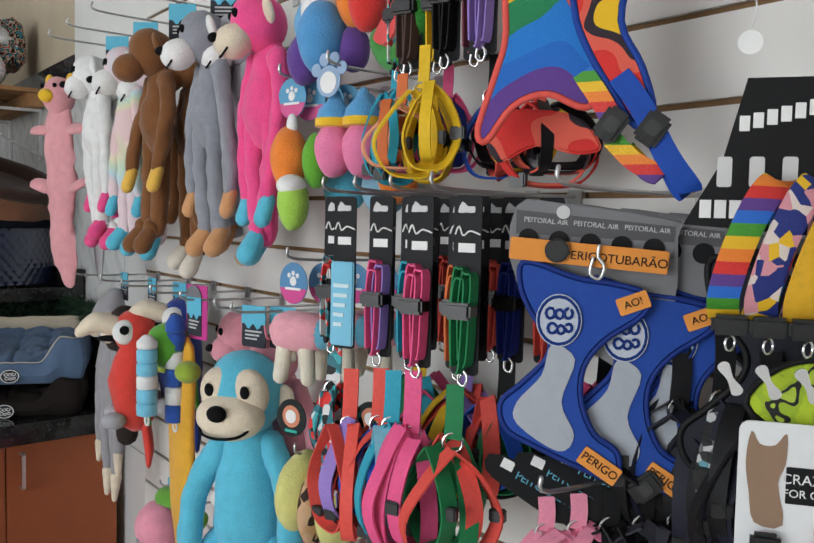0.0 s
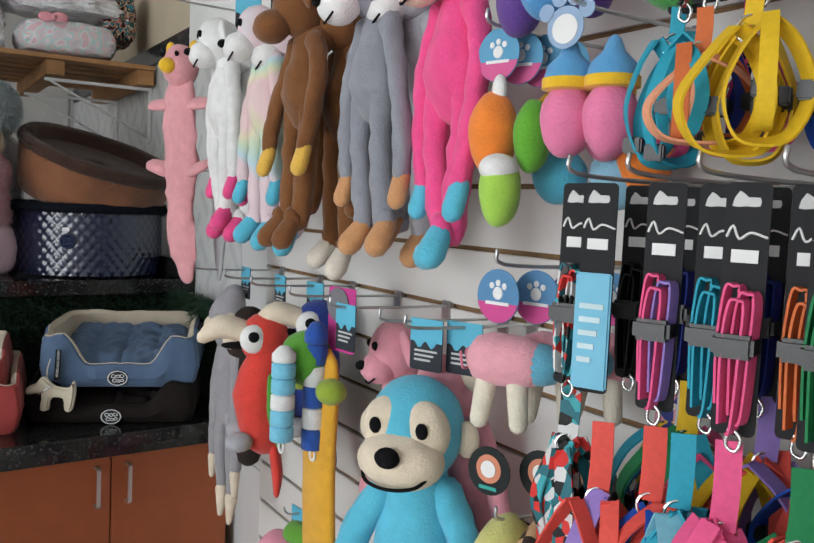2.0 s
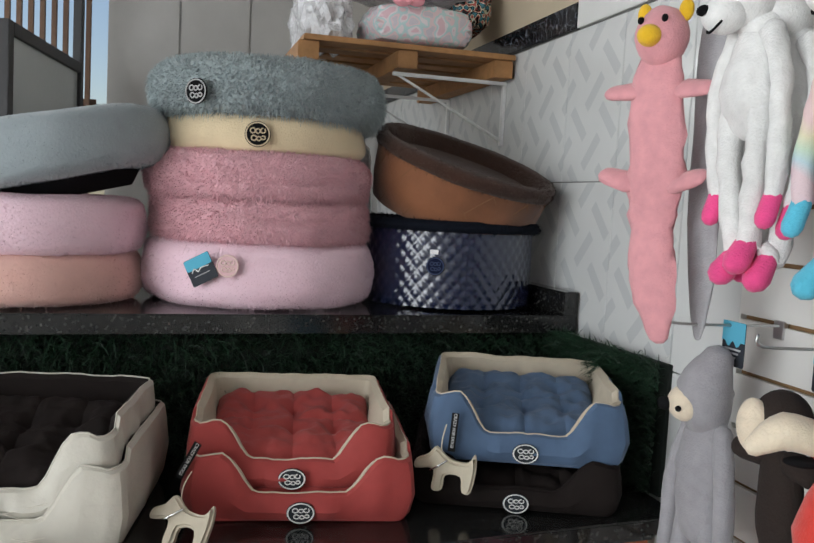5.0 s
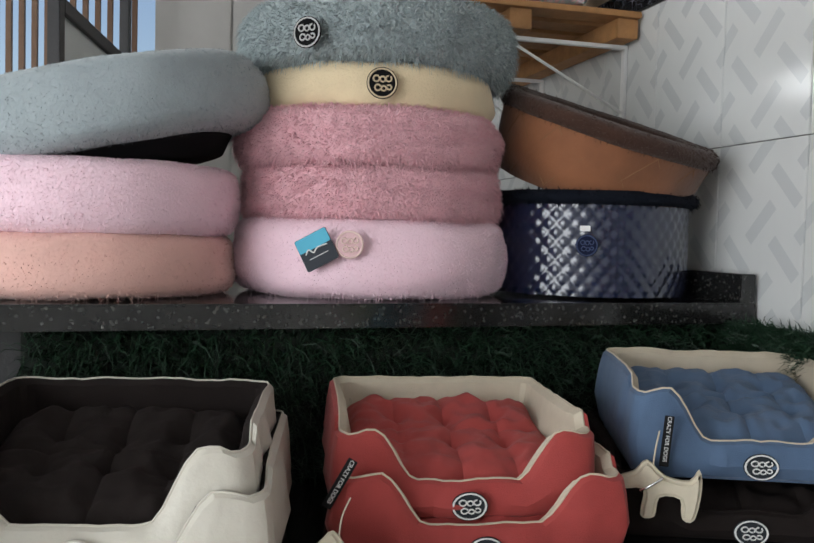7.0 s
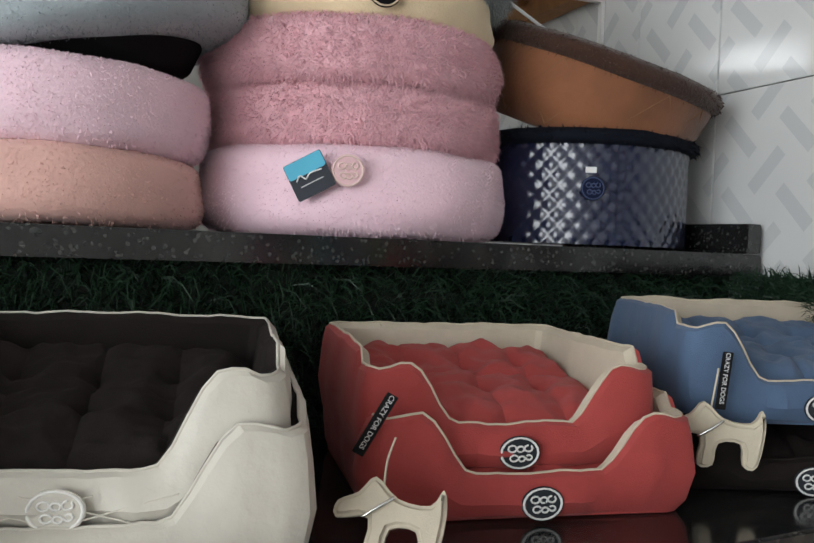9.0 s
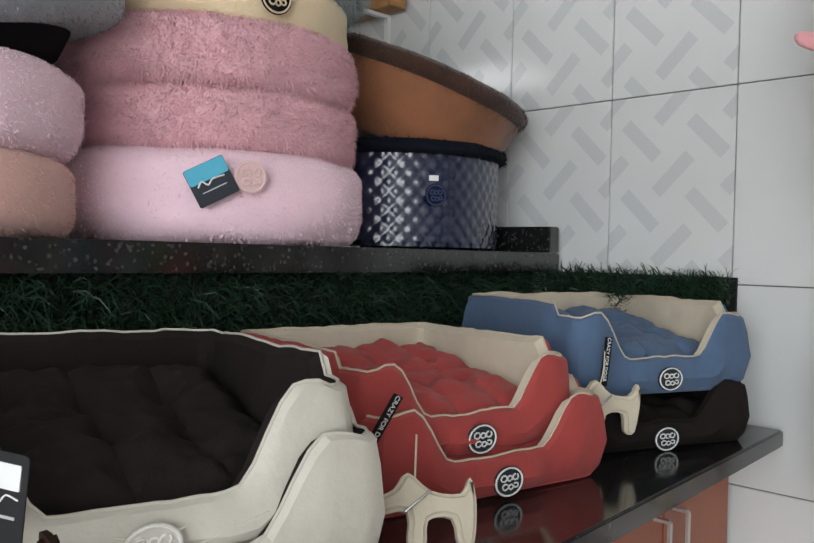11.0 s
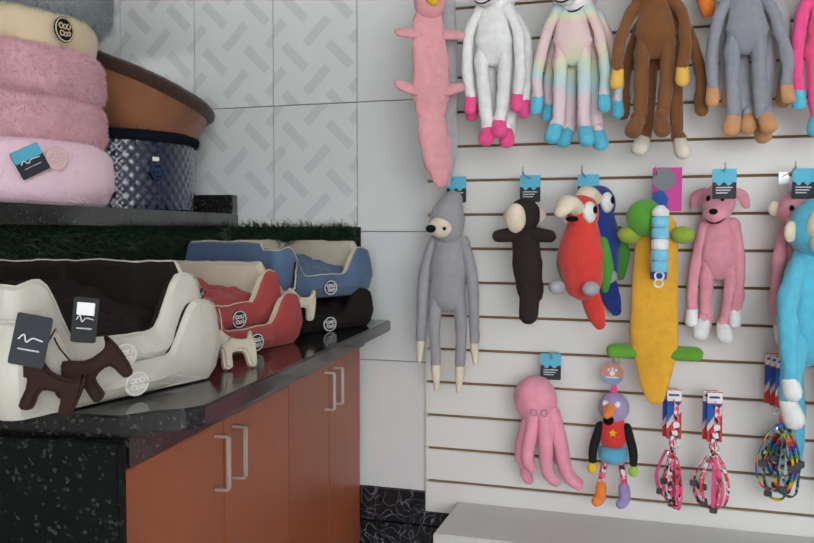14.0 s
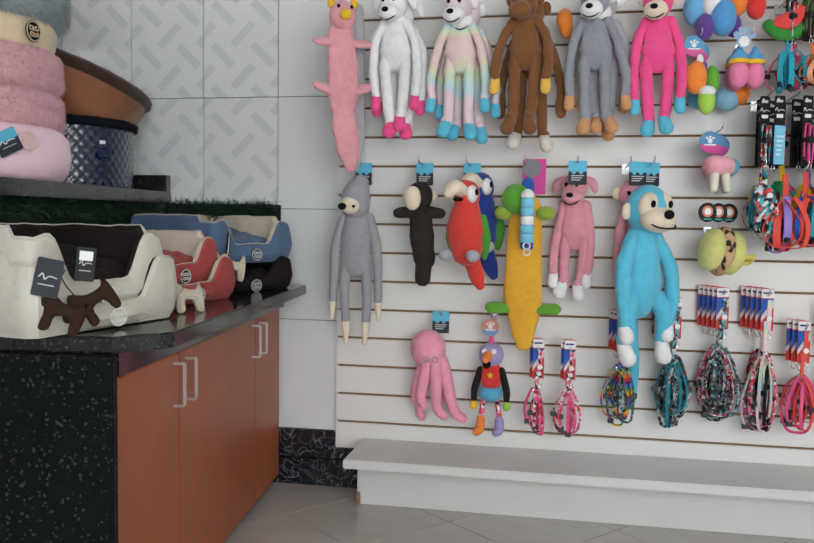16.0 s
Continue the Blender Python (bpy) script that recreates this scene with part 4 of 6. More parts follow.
p1 = parcel("clear plastic parcel with a pink floral bed inside", pose(-1.5, -0.34, 2.165), (0.22, 0.23, 0.085), M_WRAPPINK, 0.12)
bm = ell((0.2, -0.1, 0.06), (0.012, 0.03, 0.02))
ell((0.2, -0.05, 0.065), (0.012, 0.03, 0.02), bm=bm)
ell((0.205, -0.075, 0.06), (0.014, 0.012, 0.012), bm=bm)
part("bow", bm, felt((0.8, 0.35, 0.4)), p1, "pink ribbon bow")
parcel("crumpled clear plastic parcel of soft goods", pose(-1.62, -0.66, 2.2), (0.25, 0.11, 0.14), M_WRAP, 0.6)
parcel("crumpled clear plastic parcel lying on another", pose(-1.55, -0.35, 2.33), (0.2, 0.26, 0.07), M_WRAP, 0.6)
parcel("clear plastic parcel of patterned cloth by the wall", pose(-1.6, -0.13, 2.3), (0.2, 0.09, 0.13), ramp_mat("floral_wrap", [BLACK, (0.4, 0.1, 0.08), (0.5, 0.5, 0.4), BLACK, (0.05, 0.2, 0.25)], 60, 2, 0.2), 0.4)
parcel("white bag behind the stacked beds", pose(-1.27, -0.585, 1.5), (0.06, 0.07, 0.3), M_WRAP, 0.5)

# ---- hooks and toys on the panel ----
def hook(x, z, length=0.26):
    h = thing("display_hook", "chrome wire hook in the slatted panel", "hook", pose(x, -0.02, z), "hooks on the slatted panel")
    part("plate", box(-0.014, -0.004, -0.03, 0.014, 0.008, 0.006, 0.001), M_CHROMEWIRE, h)
    part("wire", tube([(0, 0, -0.004), (0, -length * 0.5, -0.004), (0, -length, 0.0), (0, -length - 0.012, 0.018)], 0.0028, 7), M_CHROMEWIRE, h)
    return h


def head_card(label, x, y, z, rz=0, w=0.065, h=0.085, rx=0):
    t = thing("header_card", label, "header card", pose(x, y, z, rx, 0, rz), "header cards of the toys")
    part("board", plate(rrect(w, h, 0.005), 0.0015), card((0.03, 0.035, 0.045)), t)
    top = [(-w / 2, h / 2), (-w / 2, 0.004)] + [(-w / 2 + w * k / 12, 0.0 + 0.006 * math.sin(k * 1.35)) for k in range(1, 12)] + [(w / 2, 0.004), (w / 2, h / 2)]
    part("top_band", plate(top, 0.0012, m=pose(0, -0.0012, 0)), card((0.12, 0.48, 0.66)), t)
    for k in range(3):
        part("print_line", box(-w * 0.35, -0.0018, -h * (0.14 + 0.09 * k), w * (0.35 - 0.1 * k), -0.0008, -h * (0.1 + 0.09 * k)), card((0.55, 0.55, 0.55)), t)
    return t


def long_toy(name, label, x, y, zs, body, limb, hand, foot, muzzle, rz=0, s=1.0, legs=0.0, ears="round", face=True, belly=None, snout=0.055, head=None, spread=1.0, seed=1, arms=1.0, nod=18, turn=-15, tip=0.0):
    """A long-limbed hanging plush toy with slack limbs. Origin at the shoulders, facing -y."""
    rnd = random.Random(seed)
    t = thing(name, label, "plush toy", pose(x, y, zs, 0, tip, rz) @ Matrix.Scale(s, 4), "plush toys on the panel")
    head = head or body
    N = pose(0, -0.004, 0.045, nod, 0, turn)

    def put(bm):
        bmesh.ops.transform(bm, verts=bm.verts, matrix=N)
        return bm
    part("body", tube([(0, 0.005, 0.005), (0, 0, -0.05), (0, -0.006, -0.11), (0, 0, -0.145)], [0.034, 0.046, 0.055, 0.042], 22, flat=0.7, wob=0.2), body, t)
    if belly:
        part("belly", ell((0, -0.04, -0.1), (0.042, 0.02, 0.05)), belly, t)
    h = part("head", put(ell((0, -0.01, 0.012), (0.05, 0.052, 0.056), wob=0.08)), head, t)
    part("muzzle", put(ell((0, -0.01 - snout, -0.01), (0.04, 0.038, 0.032), wob=0.06)), muzzle, h)
    if face:
        part("nose", put(ell((0, -0.045 - snout, 0.005), (0.013, 0.011, 0.009), seg=12)), felt(BLACK), h)
        part("mouth", put(tube([(-0.028, -0.031 - snout, -0.021), (-0.016, -0.04 - snout, -0.029), (0, -0.043 - snout, -0.032), (0.016, -0.04 - snout, -0.029), (0.028, -0.031 - snout, -0.021)], 0.0022, 6)), felt(BLACK), h)
        for sx in (-1, 1):
            part("eye", put(ell((sx * 0.02, -0.052, 0.036), (0.007, 0.007, 0.009), seg=10)), felt(BLACK), h)
    for sx in (-1, 1):
        if ears == "round":
            part("ear", put(ell((sx * 0.054, 0, 0.022), (0.018, 0.009, 0.024))), muzzle, h)
        elif ears == "long":
            part("ear", put(tube([(sx * 0.044, 0, 0.042), (sx * 0.068, -0.005, 0.028), (sx * 0.078, -0.008, 0.0)], [0.013, 0.017, 0.011], 10, flat=0.5)), muzzle, h)
        j, q = rnd.uniform(-0.014, 0.014), rnd.uniform(-0.02, 0.02)
        lw = 0.0168
        za = -0.27 * arms
        arm = [(sx * 0.04, 0, -0.01), (sx * 0.074 * spread, -0.006, 0.3 * za), (sx * 0.094 * spread + j, -0.012 + q * 0.6, 0.72 * za), (sx * 0.09 * spread + j * 1.4, -0.014 + q, za)]
        part("arm", tube(arm, [lw * 1.1, lw, lw, lw * 0.92], 14, wob=0.34, sub=6), limb, t)
        part("hand", tube([(sx * 0.09 * spread + j * 1.4, -0.014 + q, za - 0.006), (sx * 0.092 * spread + j * 1.6, -0.024 + q, za - 0.04)], [0.0175, 0.019], 12, flat=0.8), hand, t)
        zl = -0.345 - legs + rnd.uniform(-0.016, 0.016)
        leg = [(sx * 0.03, 0, -0.12), (sx * 0.036, -0.006, -0.2), (sx * 0.032 + j, -0.002 + q * 0.5, (zl - 0.2) / 2 - 0.08), (sx * 0.034 + j * 1.5, -0.008 + q, zl)]
        part("leg", tube(leg, [0.0245, 0.021, 0.0185, 0.018], 14, wob=0.34, sub=6), limb, t)
        part("foot", tube([(sx * 0.034 + j * 1.5, -0.008 + q, zl - 0.012), (sx * 0.042 + j * 1.7, -0.03 + q, zl - 0.045)], [0.02, 0.025], 14, flat=0.85), foot, t)
    return t


WH, PK, CY, GR, BR = plush(WHITE), plush(PINK), plush(CYAN), plush(GREY), plush(BROWN)
FAWN = plush((0.76, 0.65, 0.5))
zrow = 2.05
for x in (0.08, 0.275, 0.5, 0.74, 0.985, 1.2):
    hook(x, zrow + 0.005, 0.3)
# flat pink bird-like plush
pig = thing("flat_plush", "flat pink plush pig with yellow snout and long tail", "plush toy", pose(0.088, -0.305, 1.83, 0, 0, 28), "plush toys on the panel")
PKF = plush((0.74, 0.34, 0.37))
part("body", tube([(0, 0, 0.0), (0, -0.004, -0.1), (0.004, 0, -0.2), (0.006, 0, -0.27)], [0.048, 0.056, 0.058, 0.05], 16, flat=0.35, wob=0.25), PKF, pig)
part("tail", tube([(0.006, 0, -0.27), (0.012, -0.006, -0.34), (0.026, -0.004, -0.43), (0.036, 0, -0.485)], [0.036, 0.048, 0.042, 0.024], 14, flat=0.35, wob=0.25), PKF, pig)
hd = part("head", ell((0, -0.005, 0.055), (0.05, 0.045, 0.055), wob=0.05), PKF, pig)
part("snout", ell((0, -0.05, 0.05), (0.022, 0.022, 0.02)), plush(YEL), hd, "yellow snout")
for sx in (-1, 1):
    part("ear", ell((sx * 0.042, 0, 0.1), (0.014, 0.01, 0.02)), plush(YEL), hd, "yellow ear")
    part("eye", ell((sx * 0.024, -0.042, 0.08), (0.006, 0.006, 0.007), seg=10), felt(BLACK), hd)
    part("paw", tube([(sx * 0.05, 0, -0.04), (sx * 0.092, -0.006, -0.042)], [0.024, 0.02], 10, flat=0.5), PKF, pig)
    part("paw", tube([(sx * 0.05, 0, -0.21), (sx * 0.09, -0.006, -0.2)], [0.026, 0.022], 10, flat=0.5), PKF, pig)
g2 = thing("flat_plush", "flat grey plush hanging behind the pink one", "plush toy", pose(0.1, -0.2, 1.9), "plush toys on the panel")
part("body", tube([(0, 0, 0.02), (0, 0, -0.25), (0.01, 0, -0.45), (0.015, 0, -0.56)], [0.045, 0.05, 0.04, 0.012], 14, flat=0.3, wob=0.15), plush((0.42, 0.42, 0.44)), g2)

long_toy("plush_lamb", "white plush lamb with pink hooves", 0.275, -0.25, 1.875, WH, WH, plush(HOT), plush(HOT), WH, ears="long", snout=0.045, seed=2)
long_toy("plush_lamb", "white plush lamb behind another", 0.29, -0.19, 1.86, WH, WH, plush(HOT), plush(HOT), WH, ears="long", snout=0.045, seed=12)
long_toy("plush_bear", "pastel rainbow plush bear with turquoise paws", 0.51, -0.235, 1.865, M_PASTEL, M_PASTEL, CY, CY, WH, seed=3)
long_toy("plush_bear", "pastel rainbow plush bear behind another", 0.535, -0.18, 1.85, M_PASTEL, M_PASTEL, CY, CY, WH, seed=13)
long_toy("plush_monkey", "brown plush monkey with yellow paws", 0.745, -0.25, 1.87, BR, BR, plush((0.8, 0.48, 0.08)), BR, BR, seed=4, face=False, snout=0.06, arms=0.8)
long_toy("plush_monkey", "brown plush monkey behind another", 0.765, -0.17, 1.85, BR, BR, BR, plush((0.75, 0.68, 0.58)), BR, seed=14, face=False, legs=0.03)
long_toy("plush_monkey", "grey plush monkey with tan hands and feet", 0.99, -0.225, 1.87, GR, GR, plush(TAN), plush(TAN), WH, seed=5, snout=0.062, legs=0.01)
long_toy("plush_monkey", "light grey plush monkey behind another", 1.02, -0.16, 1.87, plush((0.42, 0.42, 0.46)), plush((0.42, 0.42, 0.46)), plush(TAN), plush(TAN), WH, seed=15)
duck = thing("plush_bill", "orange plush duck beak toy beside the grey monkey", "plush toy", pose(0.88, -0.15, 1.86), "plush toys on the panel")
part("bill", tube([(0, 0, 0.05), (0, -0.03, 0.02), (0.01, -0.02, -0.03)], [0.02, 0.03, 0.02], 12, flat=0.7), plush(ORANGE), duck)
long_toy("plush_monkey", "hot pink plush monkey with turquoise feet", 1.205, -0.205, 1.865, plush(HOT), plush(HOT), CY, CY, FAWN, seed=6, legs=-0.01, spread=0.92, s=1.03)
for x, w in ((0.27, 0), (0.5, 4), (0.99, 8), (0.75, 2)):
    head_card("turquoise header card above a hanging toy", x + 0.01, -0.2, 2.0, 50)

# middle row
for x in (0.12, 0.37, 0.545, 0.755, 0.94, 1.12, 1.2):
    hook(x, 1.363, 0.24)
sloth = thing("plush_sloth", "grey plush sloth with beige face", "plush toy", pose(0.112, -0.16, 1.298), "plush toys on the panel")
G3 = plush((0.33, 0.32, 0.34))
part("body", tube([(0, 0, -0.14), (0, -0.005, -0.22), (0, 0, -0.32)], [0.05, 0.062, 0.056], 20, flat=0.65, wob=0.12), G3, sloth)
hh = part("head", tube([(0.012, 0, -0.01), (0, -0.01, -0.06), (0, -0.005, -0.11)], [0.035, 0.058, 0.05], 18, flat=0.9), G3, sloth)
part("face", ell((-0.015, -0.045, -0.095), (0.04, 0.026, 0.034)), FAWN, hh)
part("nose", ell((-0.04, -0.07, -0.1), (0.017, 0.012, 0.013), seg=12), felt(BLACK), hh)
part("eye", ell((0.005, -0.07, -0.1), (0.006, 0.006, 0.006), seg=10), felt(BLACK), hh)
for sx in (-1, 1):
    part("arm", tube([(sx * 0.05, 0, -0.14), (sx * 0.08, -0.008, -0.26), (sx * 0.088, -0.01, -0.4), (sx * 0.09, -0.01, -0.46)], [0.018, 0.02, 0.017, 0.015], 12, wob=0.22), G3, sloth)
    part("claw", tube([(sx * 0.09, -0.012, -0.475), (sx * 0.093, -0.014, -0.53)], [0.015, 0.008], 10), FAWN, sloth)
    part("leg", tube([(sx * 0.035, 0, -0.3), (sx * 0.045, -0.006, -0.42), (sx * 0.04, 0, -0.54)], [0.022, 0.019, 0.016], 12, wob=0.25), G3, sloth)
    part("claw", tube([(sx * 0.04, -0.002, -0.555), (sx * 0.037, -0.006, -0.625)], [0.018, 0.008], 10), FAWN, sloth)
chimp = thing("plush_chimp", "dark brown plush chimp with beige face", "plush toy", pose(0.365, -0.2, 1.29), "plush toys on the panel")
DB = plush((0.022, 0.014, 0.011))
part("body", tube([(0, 0, -0.1), (0.01, -0.004, -0.2), (0.02, 0, -0.29)], [0.04, 0.046, 0.04], 16, flat=0.6, wob=0.1), DB, chimp)
hh = part("head", ell((0, -0.005, -0.05), (0.05, 0.045, 0.052)), DB, chimp)
part("face", ell((-0.02, -0.045, -0.06), (0.032, 0.022, 0.045)), FAWN, hh)
for sx in (-1, 1):
    part("ear", ell((sx * 0.052, 0, -0.05), (0.015, 0.01, 0.02)), FAWN, hh)
    part("arm", tube([(sx * 0.035, -0.004, -0.11), (sx * 0.08, -0.012, -0.115)], [0.024, 0.02], 12), DB, chimp)
part("leg", tube([(0.02, 0, -0.27), (0.015, -0.004, -0.36)], [0.032, 0.03], 12), DB, chimp)


def parrot(label, x, y, z, col, wing, rz, s=1.0):
    p = thing("plush_parrot", label, "plush toy", pose(x, y, z, 0, 0, rz) @ Matrix.Scale(s, 4), "plush toys on the panel")
    part("body", tube([(0, 0, -0.04), (0, -0.012, -0.12), (0.004, -0.004, -0.2)], [0.05, 0.072, 0.058], 18, flat=0.85, wob=0.05), plush(col), p)
    h = part("head", ell((0, -0.005, 0.005), (0.05, 0.055, 0.058)), plush(col), p)
    part("beak", tube([(0, -0.05, 0.02), (0, -0.1, 0.03), (-0.004, -0.135, 0.008)], [0.03, 0.034, 0.02], 14, flat=0.8), FAWN, h)
    part("lower_beak", ell((0, -0.07, -0.012), (0.016, 0.03, 0.008)), felt(BLACK), h)
    for sx in (-1, 1):
        part("eye_patch", ell((sx * 0.036, -0.03, 0.008), (0.018, 0.03, 0.032)), felt(WHITE), h)
        part("pupil", ell((sx * 0.054, -0.03, 0.015), (0.004, 0.012, 0.012), seg=12), felt(BLACK), h)
        part("wing", tube([(sx * 0.06, 0.01, -0.08), (sx * 0.068, 0.015, -0.15), (sx * 0.06, 0.03, -0.22)], [0.018, 0.026, 0.012], 12, flat=0.5), plush(wing), p)
        part("foot", ell((sx * 0.055, -0.055, -0.215), (0.024, 0.03, 0.022)), plush((0.4, 0.4, 0.44)), p)
    part("tail", tube([(0.01, 0.02, -0.22), (0.03, 0.03, -0.29), (0.045, 0.03, -0.325)], [0.035, 0.032, 0.02], 12, flat=0.4), plush(col), p)
    return p


parrot("red plush parrot with cream beak and green wings", 0.545, -0.232, 1.238, (0.7, 0.05, 0.035), GREEN, -20)
parrot("blue plush parrot with white face behind the red one", 0.585, -0.12, 1.27, (0.012, 0.04, 0.25), GREEN, -18)
gator = thing("plush_crocodile", "flat yellow and green plush crocodile", "plush toy", pose(0.755, -0.19, 1.3), "plush toys on the panel")
part("body", tube([(0, 0, -0.1), (0, -0.004, -0.28), (0, 0, -0.45), (0.005, 0, -0.6)], [0.06, 0.066, 0.07, 0.03], 18, flat=0.3, wob=0.1), plush((0.78, 0.4, 0.03)), gator)
part("head", ell((-0.025, -0.03, -0.07), (0.06, 0.05, 0.055), wob=0.1), plush((0.1, 0.36, 0.03)), gator)
for sx in (-1, 1):
    part("foot", tube([(sx * 0.06, 0.004, -0.47), (sx * 0.115, -0.006, -0.47)], [0.024, 0.026], 12, flat=0.6), plush((0.12, 0.36, 0.03)), gator)
    part("paw", ell((sx * 0.075, -0.02, -0.12), (0.035, 0.03, 0.026)), plush((0.3, 0.42, 0.04)), gator)


def bottle(label, x, y, z, L, r, cols, rz=0, tilt=0):
    b = thing("plush_bottle", label, "plush toy", pose(x, y, z, 0, tilt, rz), "plush toys on the panel")
    n = len(cols)
    for i, c in enumerate(cols):
        z0, z1 = -L * i / n, -L * (i + 1) / n
        k = 1.0 if i else 0.55
        part("band", lathe([(r * k * 0.6, z0), (r * (k if i == 0 else 1), z0 - 0.004), (r, (z0 + z1) / 2), (r, z1 + 0.002), (r * 0.9, z1)], 20), plush(c), b)
    part("loop", ring_bm(r * 0.5, 0.003, pose(0, 0, -L - r * 0.5)), plush(WHITE), b)
    return b


bottle("light blue and white plush bottle toy", 0.768, -0.285, 1.265, 0.19, 0.024, [WHITE, SKYB, SKYB, WHITE, SKYB, SKYB], 0)
bottle("navy and white striped plush stick toy", 0.765, -0.215, 1.31, 0.26, 0.024, [(0.02, 0.09, 0.4), (0.02, 0.09, 0.4), WHITE, (0.02, 0.09, 0.4), WHITE, (0.02, 0.09, 0.4)], 0)
cd = thing("header_card", "magenta cardboard header with round badge", "header card", pose(0.785, -0.17, 1.315, 0, 0, 12))
part("board", plate(rrect(0.085, 0.13, 0.004), 0.0015), card((0.6, 0.06, 0.3)), cd)
part("badge", plate(disc(0.034, cz=0.03), 0.002, m=pose(-0.01, -0.003, 0)), card((0.2, 0.2, 0.22)), cd)
PK2 = plush((0.72, 0.3, 0.36))
long_toy("plush_cow", "pink plush cow with white hooves", 0.935, -0.11, 1.225, PK2, PK2, WH, WH, PK2, ears="long", seed=7, s=0.98, legs=-0.04, spread=0.75, snout=0.04)
long_toy("plush_monkey", "pink plush monkey with cream face", 1.145, -0.13, 1.2, PK2, PK2, WH, WH, FAWN, rz=20, seed=8, spread=0.9, s=1.0, legs=-0.04, tip=-10)
for x, y, rz in ((0.13, -0.13, 0), (0.37, -0.13, 0), (0.55, -0.12, 10), (0.94, -0.24, 5), (1.15, -0.2, 20), (1.2, -0.16, 25)):
    head_card("turquoise and black header card on a hook", x, y, 1.325, rz)

# large blue monkey
bmk = thing("plush_monkey", "large turquoise plush monkey with cream face", "plush toy", pose(1.175, -0.222, 1.1, 6, 0, 36), "plush toys on the panel")
part("body", tube([(0, 0.01, 0.02), (0, 0, -0.07), (0, -0.012, -0.17), (0, -0.004, -0.24)], [0.05, 0.066, 0.076, 0.058], 22, flat=0.85, wob=0.12), CY, bmk)
hd = part("head", ell((0, -0.005, 0.1), (0.078, 0.075, 0.085), wob=0.03, seg=28), CY, bmk)
bm = ell((-0.03, -0.046, 0.112), (0.042, 0.031, 0.05))
ell((0.03, -0.046, 0.112), (0.042, 0.031, 0.05), bm=bm)
part("eye_mask", bm, FAWN, hd, "cream felt mask round the eyes")
part("muzzle", ell((0, -0.066, 0.07), (0.07, 0.05, 0.046), seg=24), FAWN, hd)
part("nose", ell((0, -0.117, 0.092), (0.02, 0.014, 0.016), seg=14), felt(BLACK), hd)
part("mouth", tube([(-0.056, -0.082, 0.062), (-0.04, -0.108, 0.048), (0, -0.119, 0.044), (0.04, -0.108, 0.048), (0.056, -0.082, 0.062)], 0.003, 6), felt(BLACK), hd)
for sx in (-1, 1):
    part("eye", ell((sx * 0.038, -0.076, 0.124), (0.01, 0.006, 0.013), seg=12), felt(BLACK), hd)
    part("ear", ell((sx * 0.082, 0.005, 0.09), (0.02, 0.014, 0.03)), FAWN, hd)
    part("arm", tube([(sx * 0.048, 0, 0.0), (sx * 0.1, -0.03, -0.09), (sx * 0.11, -0.055, -0.2), (sx * 0.095, -0.06, -0.3)], [0.026, 0.027, 0.025, 0.022], 16, wob=0.25, sub=6), CY, bmk)
    part("hand", tube([(sx * 0.095, -0.06, -0.31), (sx * 0.09, -0.07, -0.345)], [0.022, 0.026], 12), WH, bmk)
    part("leg", tube([(sx * 0.045, -0.01, -0.2), (sx * 0.08, -0.05, -0.26), (sx * 0.085, -0.05, -0.36)], [0.036, 0.032, 0.026], 16, wob=0.22, sub=6), CY, bmk)
    part("foot", tube([(sx * 0.085, -0.05, -0.375), (sx * 0.08, -0.075, -0.42)], [0.024, 0.03], 12), WH, bmk)
part("tail", tube([(0.0, 0.05, -0.2), (0.04, 0.06, -0.34), (0.05, 0.04, -0.48), (0.045, 0.03, -0.62)], [0.024, 0.022, 0.02, 0.018], 14, wob=0.2, sub=6), CY, bmk, "long hanging tail")

# small plush pieces with round cards
def round_card(label, x, y, z, c1, c2, rz=0, r=0.037):
    t = thing("round_card", label, "swing tag", pose(x, y, z, 0, 0, rz), "round cards of the toys")
    part("board", plate(disc(r), 0.0015), card(c1), t)
    lo = [(r * 0.98 * math.cos(a), r * 0.98 * math.sin(a)) for a in [math.pi * (1.08 + 0.84 * k / 16) for k in range(17)]]
    part("lower_band", plate(lo, 0.001, m=pose(0, -0.0012, 0)), card(c2), t)
    bm = bmesh.new()
    for dx, dz, q in ((0, 0.004, 0.009), (-0.011, 0.014, 0.0045), (0, 0.018, 0.0045), (0.011, 0.014, 0.0045)):
        ell((dx, -0.0012, dz), (q, 0.0012, q), seg=10, bm=bm)
    part("paw_mark", bm, card(WHITE), t)
    part("print_line", box(-r * 0.55, -0.0022, -r * 0.32, r * 0.55, -0.0012, -r * 0.2), card(WHITE), t)
    return t


for i in range(4):
    round_card("round blue and pink card above plush balls", 1.325 + 0.012 * i, -0.215 + 0.03 * i, 1.765 - 0.002 * i, (0.12, 0.35, 0.55), (0.65, 0.12, 0.3), 14 + 5 * i)
hook(1.345, 1.8, 0.22)
hook(1.51, 1.8, 0.22)


